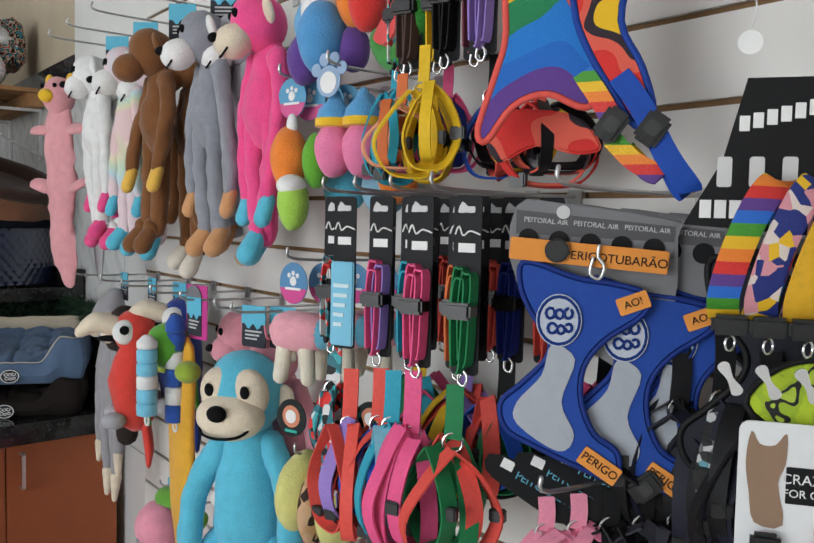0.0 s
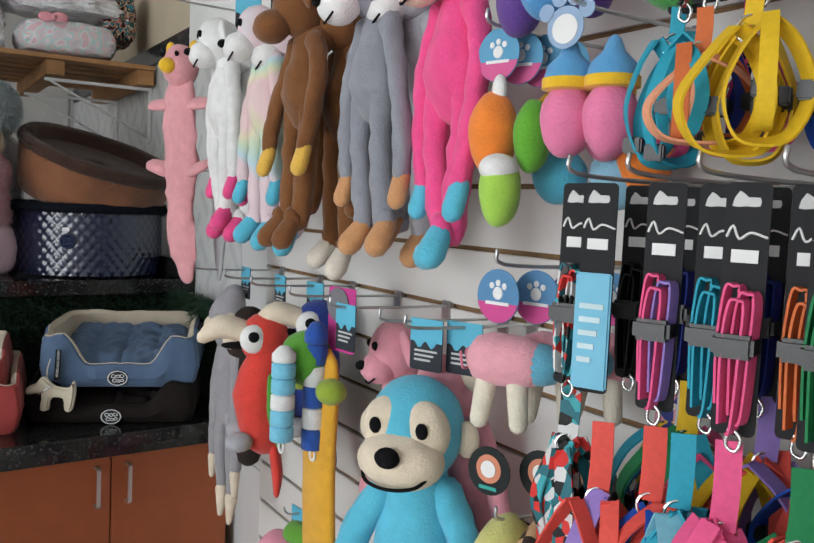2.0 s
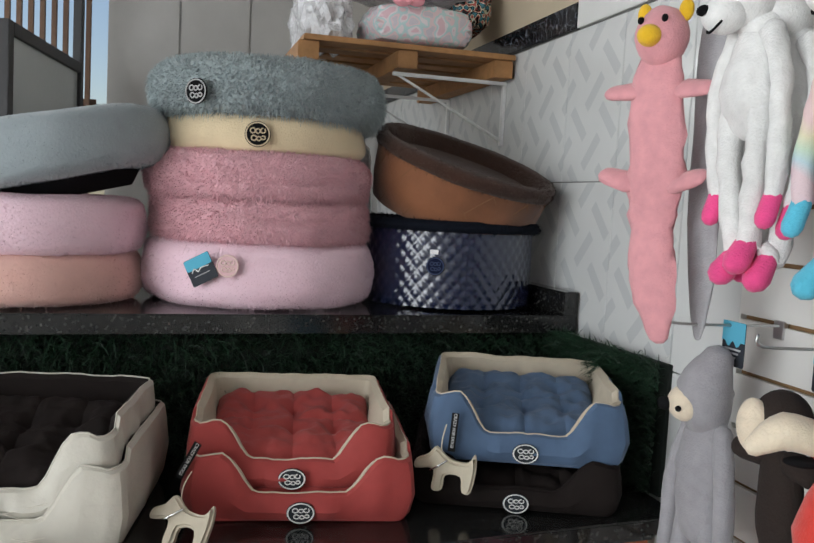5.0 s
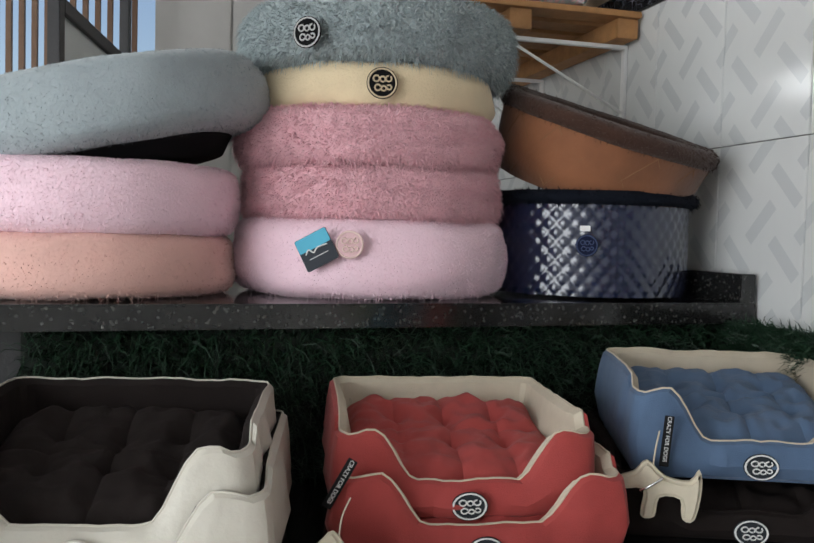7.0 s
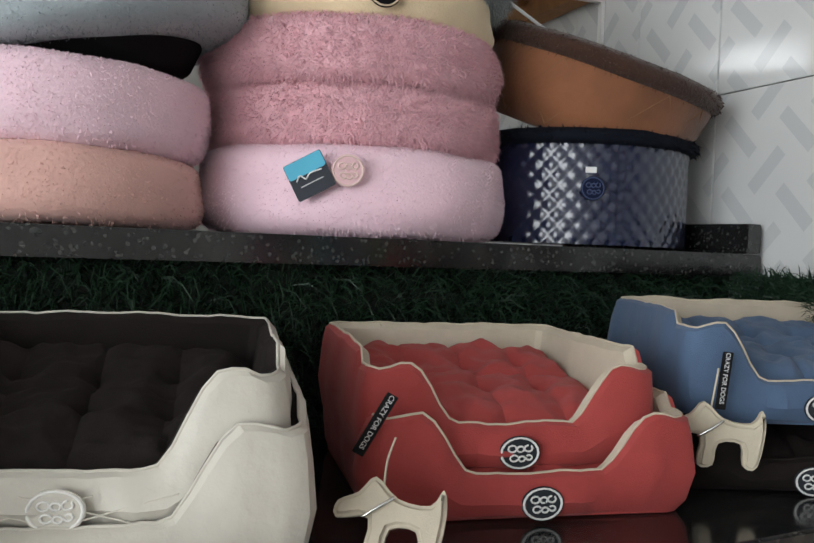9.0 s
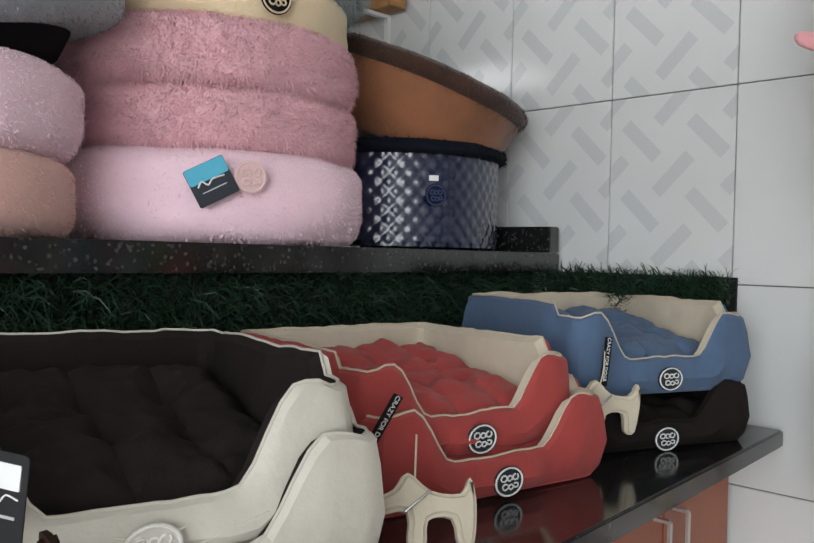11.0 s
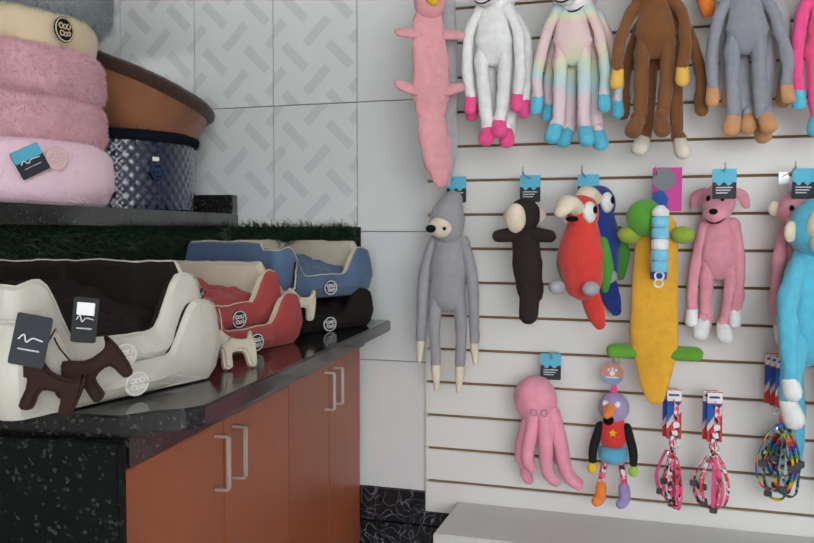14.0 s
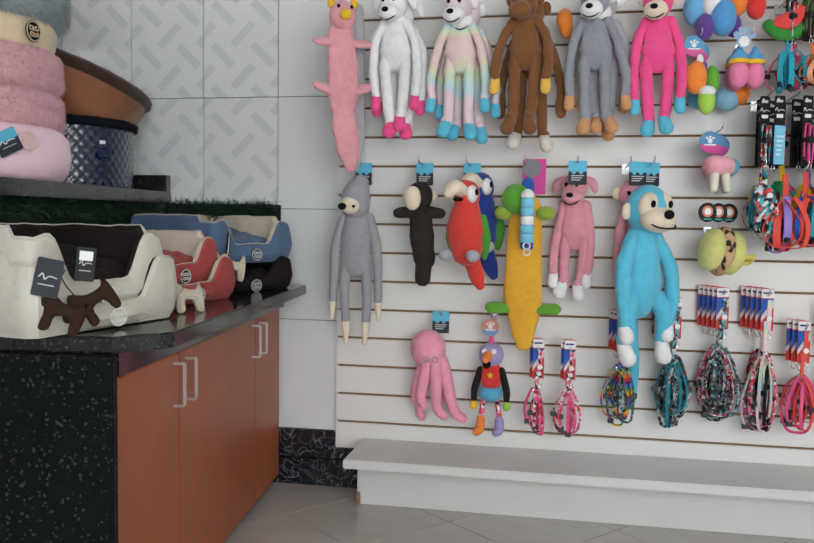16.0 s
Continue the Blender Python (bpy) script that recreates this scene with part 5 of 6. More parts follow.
def egg(name, label, c, r, color, rot=(0, 0, 0), tops=()):
    e = thing(name, label, "plush toy", pose(*c), "small plush toys")
    part("body", ell((0, 0, 0), r, rot, 0.05), plush(color), e)
    for n2, cc, rr, col in tops:
        part(n2, ell(cc, rr), plush(col), e)
    return e


egg("plush_carrot", "orange plush carrot hanging by its card", (1.335, -0.225, 1.655), (0.036, 0.034, 0.058), ORANGE, tops=(("leaf", (0.01, 0, 0.06), (0.012, 0.01, 0.02), WHITE),))
egg("plush_avocado", "green plush avocado among small toys", (1.39, -0.2, 1.65), (0.026, 0.026, 0.05), (0.12, 0.4, 0.03))
egg("plush_bottle", "lime green plush bottle with white band", (1.37, -0.235, 1.575), (0.03, 0.028, 0.05), LIME, tops=(("band", (0, -0.004, 0.03), (0.0285, 0.0265, 0.02), WHITE),))
egg("plush_ball", "turquoise plush ball behind the carrot", (1.36, -0.12, 1.6), (0.04, 0.04, 0.04), CYAN)
egg("plush_banana", "yellow plush banana behind the carrot", (1.31, -0.12, 1.68), (0.02, 0.02, 0.05), YEL, (0, 30, 0))
egg("plush_rainbow", "rainbow striped plush bar", (1.36, -0.13, 1.68), (0.022, 0.022, 0.05), (0.25, 0.1, 0.4), (0, 15, 0))
for i in range(3):
    dx, dy = 0.055 * (i % 2), 0.07 * (i // 2)
    e = egg("plush_bottle", "pink plush baby bottle with blue cap", (1.475 + dx, -0.215 + dy + 0.02 * (i % 2), 1.665), (0.034, 0.034, 0.048), (0.78, 0.2, 0.38))
    part("collar", lathe([(0.026, 0.035), (0.034, 0.037), (0.034, 0.05), (0.026, 0.052)], 20), plush(YEL), e, "yellow collar")
    part("teat", lathe([(0.032, 0.05), (0.028, 0.066), (0.014, 0.08), (0.008, 0.095), (0.003, 0.1)], 20), plush((0.1, 0.35, 0.65)), e, "blue teat")
egg("plush_ball", "orange plush ball under the bottles", (1.5, -0.1, 1.62), (0.04, 0.035, 0.045), ORANGE)
egg("plush_ball", "pale blue plush ball under the bottles", (1.46, -0.1, 1.6), (0.045, 0.04, 0.045), (0.25, 0.5, 0.65))
for i, (x, z, r, c, nm) in enumerate(((1.33, 1.9, 0.05, (0.15, 0.42, 0.7), "blue plush ball on the upper hooks"), (1.39, 1.91, 0.05, WHITE, "white plush ball on the upper hooks"), (1.42, 1.86, 0.055, (0.08, 0.3, 0.6), "blue plush ball below the white one"),
                                      (1.47, 1.93, 0.05, ORANGE, "orange plush toy on the upper hooks"), (1.53, 1.9, 0.04, RED, "red plush chilli on the upper hooks"), (1.36, 1.83, 0.04, PURPLE, "purple plush ball in the upper row"), (1.46, 1.84, 0.035, PURPLE, "dark purple plush ball"))):
    egg("plush_ball", nm, (x, -0.17 - 0.02 * (i % 3), z), (r * 0.8, r * 0.8, r * 1.15), c)
mel = thing("plush_watermelon", "plush watermelon slice with green rind", "plush toy", pose(1.635, -0.2, 1.86, 0, -28, -10), "small plush toys")
part("flesh", plate(smooth_outline([(-0.06, 0.012), (0.06, 0.012), (0.05, -0.03), (0, -0.05), (-0.05, -0.03)], 4), 0.045, 0.01), plush((0.72, 0.06, 0.06)), mel)
part("rind", tube([(-0.068, 0, 0.008), (-0.05, 0, -0.04), (0, 0, -0.062), (0.05, 0, -0.04), (0.068, 0, 0.008)], 0.022, 12), plush((0.03, 0.25, 0.03)), mel, "dark green rind")
paw = thing("paw_card", "white and blue paw-shaped cardboard tag", "swing tag", pose(1.485, -0.235, 1.775, 0, 0, 16))
bm = plate(disc(0.026), 0.0016)
part("board", bm, card((0.3, 0.42, 0.6)), paw)
for dx, dz in ((-0.028, 0.02), (-0.01, 0.036), (0.012, 0.036), (0.029, 0.02)):
    part("toe", plate(disc(0.011, cx=dx, cz=dz), 0.0016), card((0.3, 0.42, 0.6)), paw)
part("pad", plate(disc(0.018), 0.001, m=pose(0, -0.0013, -0.002)), card(WHITE), paw)

# candies, round badges and burger
for i in range(4):
    round_card("round blue and pink card above candy toys", 1.385 + 0.02 * i, -0.24 + 0.05 * i, 1.432, (0.1, 0.25, 0.45), (0.6, 0.08, 0.28), 12 + 4 * i)
hook(1.42, 1.478, 0.24)
for i in range(3):
    y = -0.245 + 0.075 * i
    cnd = thing("plush_candy", "pink and blue plush lollipop with cream legs", "plush toy", pose(1.415 + 0.01 * i, y, 1.35, 0, 0, 30), "small plush toys")
    part("swirl", tube([(-0.02, 0, 0), (0.03, 0, 0.0)], [0.036, 0.034], 20), plush((0.78, 0.36, 0.42)), cnd)
    part("band", tube([(0.03, 0, 0), (0.055, 0, 0.0)], [0.03, 0.028], 16), plush((0.12, 0.4, 0.55)), cnd)
    for sx in (-1, 1):
        part("leg", tube([(sx * 0.022, -0.01, -0.03), (sx * 0.028, -0.014, -0.08)], [0.015, 0.013], 10), plush((0.72, 0.66, 0.54)), cnd)
    part("spiral", tube([(-0.056 - 0.0, -0.012 * math.cos(k * 1.1) * (0.4 + k * 0.25), 0.012 * math.sin(k * 1.1) * (0.4 + k * 0.25)) for k in range(7)], 0.002, 6), plush((0.7, 0.2, 0.28)), cnd)
for i in range(3):
    rc = thing("round_card", "round black card with orange and white print", "swing tag", pose(1.385 + 0.045 * i, -0.24 + 0.055 * i, 1.19, 0, 0, 20))
    part("board", plate(disc(0.034), 0.0016), card((0.015, 0.02, 0.02)), rc)
    part("print_disc", plate(disc(0.02), 0.001, m=pose(0, -0.0014, 0.003)), card((0.65, 0.25, 0.15)), rc)
    part("print_core", plate(disc(0.012), 0.001, m=pose(0, -0.0026, 0.003)), card(WHITE), rc)
    part("print_line", box(-0.014, -0.0022, -0.026, 0.014, -0.0012, -0.021), card((0.05, 0.4, 0.35)), rc)
bur = thing("plush_burger", "yellow and leopard print plush burger toy", "plush toy", pose(1.44, -0.2, 1.055, 0, 10, 25), "small plush toys")
part("bun", ell((-0.045, -0.01, 0), (0.04, 0.06, 0.075), wob=0.05), plush((0.62, 0.6, 0.2)), bur)
part("leopard_layer", ell((0, 0, 0), (0.028, 0.075, 0.088), wob=0.05), M_LEOPARD, bur)
part("bun", ell((0.04, -0.005, 0), (0.042, 0.062, 0.078), wob=0.05), plush((0.62, 0.6, 0.2)), bur)
part("rope_knot", tube([(0.07, -0.04, -0.01), (0.09, -0.06, 0.0), (0.1, -0.03, -0.02), (0.08, -0.02, -0.03)], 0.009, 8), plush((0.7, 0.6, 0.12)), bur)
hook(1.42, 1.133, 0.22)

# low row: octopus and jester
octo = thing("plush_octopus", "pink plush octopus with stitched eyes", "plush toy", pose(0.415, -0.12, 0.655) @ Matrix.Scale(1.12, 4), "plush toys on the panel")
OP = plush((0.83, 0.32, 0.42))
part("head", ell((-0.02, 0, 0.0), (0.062, 0.055, 0.066), (0, -12, 0), 0.05, 24), OP, octo)
for i in range(7):
    a = 2 * math.pi * i / 7 + 0.5
    c, s = math.cos(a), math.sin(a)
    k = random.Random(i).uniform(0.75, 1.1)
    part("tentacle", tube([(c * 0.03, s * 0.025, -0.04), (c * 0.055, s * 0.04, -0.12), (c * 0.075 * k, s * 0.05, -0.2 * k), (c * 0.09 * k + 0.02, s * 0.05, -0.23 * k)], [0.022, 0.02, 0.017, 0.014], 12), OP, octo)
for dx in (-0.018, 0.012):
    part("eye_ring", ring_bm(0.009, 0.0014, pose(dx, -0.052, -0.03)), felt(GREY), octo)
head_card("turquoise and black header card on a hook", 0.435, -0.09, 0.755, 5)
hook(0.44, 0.788, 0.1)
jes = thing("plush_jester", "colourful plush bird jester with star shirt", "plush toy", pose(0.635, -0.11, 0.64), "plush toys on the panel")
part("shirt", tube([(0, 0, -0.05), (0, 0, -0.1)], [0.035, 0.04], 16, flat=0.7), plush(RED), jes)
part("trousers", lathe([(0.03, -0.125), (0.045, -0.13), (0.046, -0.16), (0.03, -0.175)], 20), plush((0.1, 0.4, 0.6)), jes)
hd = part("head", ell((0, 0, 0.0), (0.048, 0.045, 0.048)), plush((0.38, 0.3, 0.55)), jes)
part("beak", tube([(-0.01, -0.04, 0.0), (-0.015, -0.075, -0.01)], [0.022, 0.012], 12), plush(ORANGE), hd)
part("mouth", ell((-0.012, -0.05, -0.03), (0.016, 0.014, 0.016)), felt(BLACK), hd)
part("comb", tube([(0, 0, 0.04), (0, 0, 0.075)], [0.014, 0.006], 8), plush(HOT), hd)
part("star", plate([(0.014 * (1 if k % 2 == 0 else 0.45) * math.sin(k * math.pi / 5), 0.014 * (1 if k % 2 == 0 else 0.45) * math.cos(k * math.pi / 5)) for k in range(10)], 0.002, m=pose(0, -0.03, -0.075)), felt(YEL), jes)
for sx, fc, hc in ((-1, ORANGE, YEL), (1, (0.35, 0.28, 0.55), LIME)):
    part("eye", ell((sx * 0.018 - 0.005, -0.038, 0.018), (0.01, 0.008, 0.011), seg=12), felt(WHITE), hd)
    part("sleeve", tube([(sx * 0.04, 0, -0.06), (sx * 0.06, -0.005, -0.13), (sx * 0.062, -0.008, -0.17)], [0.014, 0.014, 0.012], 10), plush(BLACK), jes)
    part("hand", ell((sx * 0.063, -0.01, -0.195), (0.016, 0.014, 0.018)), plush(hc), jes)
    part("leg", tube([(sx * 0.025, 0, -0.17), (sx * 0.035, -0.004, -0.235)], [0.01, 0.01], 10), M_PINKPRINT, jes)
    part("boot", tube([(sx * 0.035, -0.004, -0.25), (sx * 0.037, -0.01, -0.285), (sx * 0.037 - 0.01, -0.03, -0.295)], [0.017, 0.018, 0.016], 12), plush(fc), jes)
round_card("square floral card above the jester toy", 0.63, -0.12, 0.745, (0.6, 0.25, 0.2), (0.2, 0.3, 0.5), 0, 0.034)
hook(0.635, 0.79, 0.1)

# ---- leashes, collars and harnesses ----
def clip(parent, x, y, z, s=1.0):
    """A swivel snap hook hanging from a strap."""
    k = part("snap_hook", tube([(x, y, z), (x, y, z - 0.014 * s), (x + 0.009 * s, y, z - 0.026 * s), (x + 0.004 * s, y, z - 0.042 * s), (x - 0.008 * s, y, z - 0.036 * s), (x - 0.006 * s, y, z - 0.016 * s)], 0.0026 * s, 7), M_METAL, parent, "chrome snap hook")
    return k


def leash_pack(label, x, y, z, rz, strap, accent=None, tall=0.235, front=None):
    p = thing("leash_pack", label, "leash", pose(x, y, z, 0, 0, rz), "leash packs on the hooks")
    w = 0.04
    part("card", plate(rrect(w, tall, 0.006, cz=-tall / 2 + 0.01), 0.0018), card((0.012, 0.012, 0.014)), p)
    part("hang_slot", plate(smooth_outline([(-0.014, -0.012), (-0.008, 0.002), (0.0, -0.004), (0.01, -0.004), (0.01, -0.012), (-0.002, -0.012)], 2), 0.001, m=pose(0, -0.0015, 0)), card((0.6, 0.6, 0.6)), p)
    bm = bmesh.new()
    tube([(-0.017, -0.0016, -0.04), (-0.012, -0.0016, -0.03), (-0.006, -0.0016, -0.042), (0.004, -0.0016, -0.036), (0.018, -0.0016, -0.04)], 0.0013, 5, bm)
    part("script_mark", bm, card(WHITE), p)
    part("price_label", box(-0.012, -0.0024, -0.064, 0.012, -0.0012, -0.052), card(WHITE), p)
    if front:
        part("sleeve", box(-0.021, -0.008, -0.22, 0.021, -0.003, -0.09, 0.002), card(front), p, "light blue paper sleeve")
        for k in range(5):
            part("print_line", box(-0.014, -0.0096, -0.13 - 0.015 * k, 0.014 - 0.003 * k, -0.0082, -0.124 - 0.015 * k), card((0.6, 0.75, 0.8)), p)
        return p
    for k, (dx, dy) in enumerate(((-0.007, -0.006), (0.007, -0.012), (0.0, -0.018))):
        z0, z1 = -0.085 - 0.006 * k, -0.195 - 0.008 * k
        part("strap", ribbon([(dx - 0.006, dy, z1), (dx - 0.008, dy, -0.14), (dx - 0.004, dy, z0 - 0.004), (dx + 0.003, dy - 0.001, z0), (dx + 0.009, dy, z0 - 0.006), (dx + 0.008, dy, -0.14), (dx + 0.005, dy, z1), (dx - 0.001, dy, z1 - 0.008)], 0.016, 0.0025, (0.25, 1, 0)), accent if (accent and k == 1) else strap, p)
    part("band", box(-0.019, -0.03, -0.15, 0.019, -0.001, -0.128, 0.004), plastic(BLACK), p, "black holding band")
    clip(p, 0.004, -0.014, -0.205, 0.75)
    return p


def hanging_harness(label, x, y, z, L, W, mats, rz=0, seed=1, loops=5, ring=True, name="harness", width=0.016):
    rnd = random.Random(seed)
    h = thing(name, label, "pet harness", pose(x, y, z, 0, 0, rz), "harnesses on the hooks")
    m0 = mats[0]
    part("lead_strap", ribbon([(0, 0, 0), (0.002, -0.004, -L * 0.15), (0, -0.004, -L * 0.3)], width, 0.003, (1, 0.2, 0)), m0, h)
    if ring:
        part("ring", ring_bm(0.013, 0.002, pose(0, -0.004, -L * 0.32, 0, 0, 25)), M_METAL, h)
    for k in range(loops):
        m = mats[k % len(mats)]
        a = rnd.choice((-1, 1)) * rnd.uniform(0.35, 1.4)
        c, s = math.cos(a), math.sin(a)
        w = W * rnd.uniform(0.3, 0.62)
        l = L * rnd.uniform(0.5, 0.68)
        ox, oy, zt = rnd.uniform(-0.2, 0.2) * W, rnd.uniform(-0.025, 0.02), -L * rnd.uniform(0.26, 0.36)
        pts = []
        for u, v in ((0, 0), (-0.55, -0.22), (-1, -0.6), (-0.7, -0.93), (0, -1), (0.7, -0.93), (1, -0.58), (0.55, -0.2), (0.02, 0.0)):
            j = rnd.uniform(-0.07, 0.07)
            pts.append((ox + (u + j) * w * c, oy + (u + j) * w * s * 0.7, zt + v * l))
        st = part("strap_loop", ribbon(pts, width * rnd.uniform(0.8, 1.1), 0.0028, (-s, c, 0.15), twist=rnd.uniform(-0.9, 0.9)), m, h)
        bx, by, bz = pts[rnd.choice((2, 3, 6))]
        part("slider", box(bx - 0.011, by - 0.006, bz - 0.009, bx + 0.011, by + 0.006, bz + 0.009, 0.002), plastic(BLACK), st)
    return h


W_TEAL, W_PINK, W_CYAN, W_GREEN, W_CORAL, W_YEL, W_LILAC, W_BLACK, W_ORNG, W_ROYAL, W_NAVY = (web(c) for c in ((0.02, 0.2, 0.25), (0.78, 0.1, 0.26), (0.03, 0.35, 0.48), (0.015, 0.2, 0.07), (0.75, 0.09, 0.07), (0.75, 0.48, 0.02), (0.3, 0.2, 0.55), BLACK, (0.65, 0.16, 0.05), ROYAL, NAVY))
for x, y in ((1.57, -0.2), (1.66, -0.2), (1.75, -0.2), (1.84, -0.2)):
    hook(x, 1.593, 0.26)
packs = [("navy printed leash folded on a black card", 1.555, -0.26, M_CAMO, None, None), ("light blue paper sleeve leash on a black card", 1.6, -0.27, W_CYAN, None, (0.2, 0.52, 0.7)),
         ("pink and lilac leash folded on a black card", 1.69, -0.265, W_PINK, W_LILAC, None), ("turquoise leash folded on a black card", 1.735, -0.24, W_CYAN, None, None),
         ("pink leash with black band on a card", 1.79, -0.27, W_PINK, None, None), ("orange leash folded on a black card", 1.83, -0.23, W_ORNG, None, None), ("green leash folded on a black card", 1.865, -0.25, W_GREEN, None, None)]
for nm, x, y, m, a, fr in packs:
    leash_pack(nm, x, y, 1.573, 24, m, a, front=fr)
for i in range(9):
    leash_pack("dark leash on a black card behind the others", 1.565 + 0.038 * i, -0.17 + 0.035 * (i % 3), 1.575, 20, (W_BLACK, W_NAVY, W_CORAL)[i % 3])
CL = [W_CORAL, W_CYAN, W_PINK, W_YEL, W_LILAC, M_CAMO, W_GREEN, W_ROYAL, M_PINKPRINT, M_FLORAL]
sets = [("block print harness straps hanging from a leash card", 1.56, -0.26, 1.36, 0.26, 0.08, [M_CAMO, M_CAMO, W_TEAL], 8), ("coral harness straps with large loops", 1.625, -0.27, 1.32, 0.27, 0.12, [W_CORAL, W_CORAL, W_LILAC, W_CORAL], 7),
        ("coral and blue harness straps", 1.69, -0.26, 1.33, 0.26, 0.11, [W_CORAL, W_ROYAL, W_CORAL], 6), ("turquoise harness straps on a ring", 1.735, -0.27, 1.335, 0.25, 0.1, [W_CYAN, W_CYAN, web((0.2, 0.5, 0.62))], 6),
        ("bright pink harness straps on a ring", 1.795, -0.28, 1.345, 0.28, 0.1, [W_PINK, W_PINK, W_PINK, web((0.8, 0.2, 0.35))], 7), ("green and red harness straps", 1.86, -0.26, 1.335, 0.24, 0.12, [W_GREEN, W_CORAL, W_GREEN], 6),
        ("mixed colour harness straps near the panel", 1.64, -0.15, 1.36, 0.22, 0.12, [W_YEL, W_GREEN, W_PINK, W_CYAN], 8), ("mixed colour harness straps near the panel", 1.73, -0.13, 1.36, 0.23, 0.13, [W_LILAC, W_CYAN, W_YEL, W_CORAL], 8),
        ("mixed colour harness straps near the panel", 1.82, -0.13, 1.36, 0.23, 0.12, [W_BLACK, W_GREEN, W_CORAL, W_ROYAL], 8), ("printed harness straps near the panel", 1.58, -0.12, 1.36, 0.24, 0.1, [M_FLORAL, W_CYAN, W_CORAL, M_CAMO], 8)]
for i, (nm, x, y, z, L, W, ms, n) in enumerate(sets):
    hanging_harness(nm, x, y, z, L, W, ms, 24, i + 3, n, width=0.024)
# upper row
for x in (1.64, 1.77, 1.9):
    hook(x, 1.938, 0.24)
ups = [("yellow printed harness hanging by its leash", 1.765, -0.25, 1.79, 0.2, 0.1, [W_YEL, W_YEL, W_YEL], 6), ("orange dotted harness with turquoise strap", 1.7, -0.24, 1.76, 0.15, 0.1, [W_ORNG, W_CYAN, web((0.8, 0.35, 0.2))], 7),
       ("dark harness behind the yellow one", 1.82, -0.17, 1.78, 0.18, 0.11, [W_BLACK, W_CORAL, W_ROYAL], 7), ("red and black patterned harness", 1.9, -0.16, 1.75, 0.15, 0.14, [M_REDPRINT, W_BLACK, M_REDPRINT], 7),
       ("turquoise harness on a black card", 1.63, -0.2, 1.8, 0.2, 0.1, [W_CYAN, W_CYAN, W_PINK], 6), ("pink and navy harness in the upper row", 1.67, -0.13, 1.79, 0.18, 0.11, [W_PINK, W_NAVY], 6)]
for i, (nm, x, y, z, L, W, ms, n) in enumerate(ups):
    hanging_harness(nm, x, y, z, L, W, ms, 22, i + 31, n, width=0.016)
for i, (x, m) in enumerate(((1.64, M_CAMO), (1.69, web((0.1, 0.06, 0.05))), (1.735, W_YEL), (1.775, W_BLACK), (1.815, web((0.2, 0.05, 0.08))), (1.85, W_LILAC))):
    leash_pack("folded leash on a black card in the upper row", x, -0.2 - 0.02 * (i % 2), 1.995, 22, m)

# low row on tricolour cards
for i, (x, z, L, ms, n) in enumerate(((0.815, 0.7, 0.34, [M_PINKPRINT, M_PINKPRINT, W_PINK], 2), (0.93, 0.7, 0.34, [M_PINKPRINT, W_PINK, M_PINKPRINT], 2), (1.115, 0.815, 0.4, [M_RAINBOW, M_SKULL, M_RAINBOW, M_SKULL], 3),
                                      (1.3, 0.87, 0.46, [M_SKULL, W_TEAL, M_CAMO, M_SKULL], 5), (1.46, 0.91, 0.47, [M_SKULL, M_SKULL, M_PINKPRINT], 5), (1.61, 0.91, 0.5, [M_PASTEL, M_PINKPRINT, W_BLACK, M_PASTEL], 5),
                                      (1.735, 0.8, 0.36, [W_CORAL, W_PINK, W_PINK], 3), (1.86, 0.86, 0.42, [M_CAMO, W_LILAC, M_SKULL], 4))):
    hook(x, 0.213 + 0.115 * round((z + 0.03 - 0.213) / 0.115) , 0.16)
    for k in range(n):
        t = thing("harness_card", "red white and blue card of a harness", "header card", pose(x - 0.012 * k, -0.16 + 0.028 * k, z, 0, 0, 6), "tricolour harness cards")
        part("board", plate(rrect(0.043, 0.15, 0.004, cz=-0.06), 0.0015), card((0.58, 0.05, 0.04)), t)
        part("white_top", plate(rrect(0.042, 0.032, 0.004, cz=-0.003), 0.001, m=pose(0, -0.0013, 0)), card(WHITE), t)
        part("blue_slant", plate([(-0.021, -0.022), (0.02, -0.022), (-0.021, -0.085)], 0.001, m=pose(0, -0.0013, 0)), card((0.02, 0.1, 0.42)), t)
        part("white_slant", plate([(0.021, -0.022), (0.021, -0.05), (-0.021, -0.105), (-0.021, -0.088)], 0.001, m=pose(0, -0.0013, 0)), card((0.6, 0.6, 0.62)), t)
        part("print_line", box(-0.016, -0.0024, -0.004, 0.014, -0.0016, 0.002), card((0.05, 0.05, 0.2)), t)
        part("strap", ribbon([(0.006, -0.005, -0.025), (0.006, -0.006, -0.09), (0.006, -0.005, -0.135)], 0.014, 0.003, (1, 0, 0)), ms[k % len(ms)], t)
        part("round_label", plate(disc(0.0095), 0.001, m=pose(0.006, -0.0085, -0.09)), card(WHITE), t)
        clip(t, 0.006, -0.006, -0.13, 0.8)
    for k in range(max(1, n - 1)):
        hanging_harness("printed harness straps hanging below a tricolour card", x + 0.008 * (k % 2) - 0.006, -0.165 + 0.032 * k, z - 0.1, L - 0.09, 0.1 if n > 2 else 0.075, ms, 4, i * 9 + k + 60, 6, width=0.011)

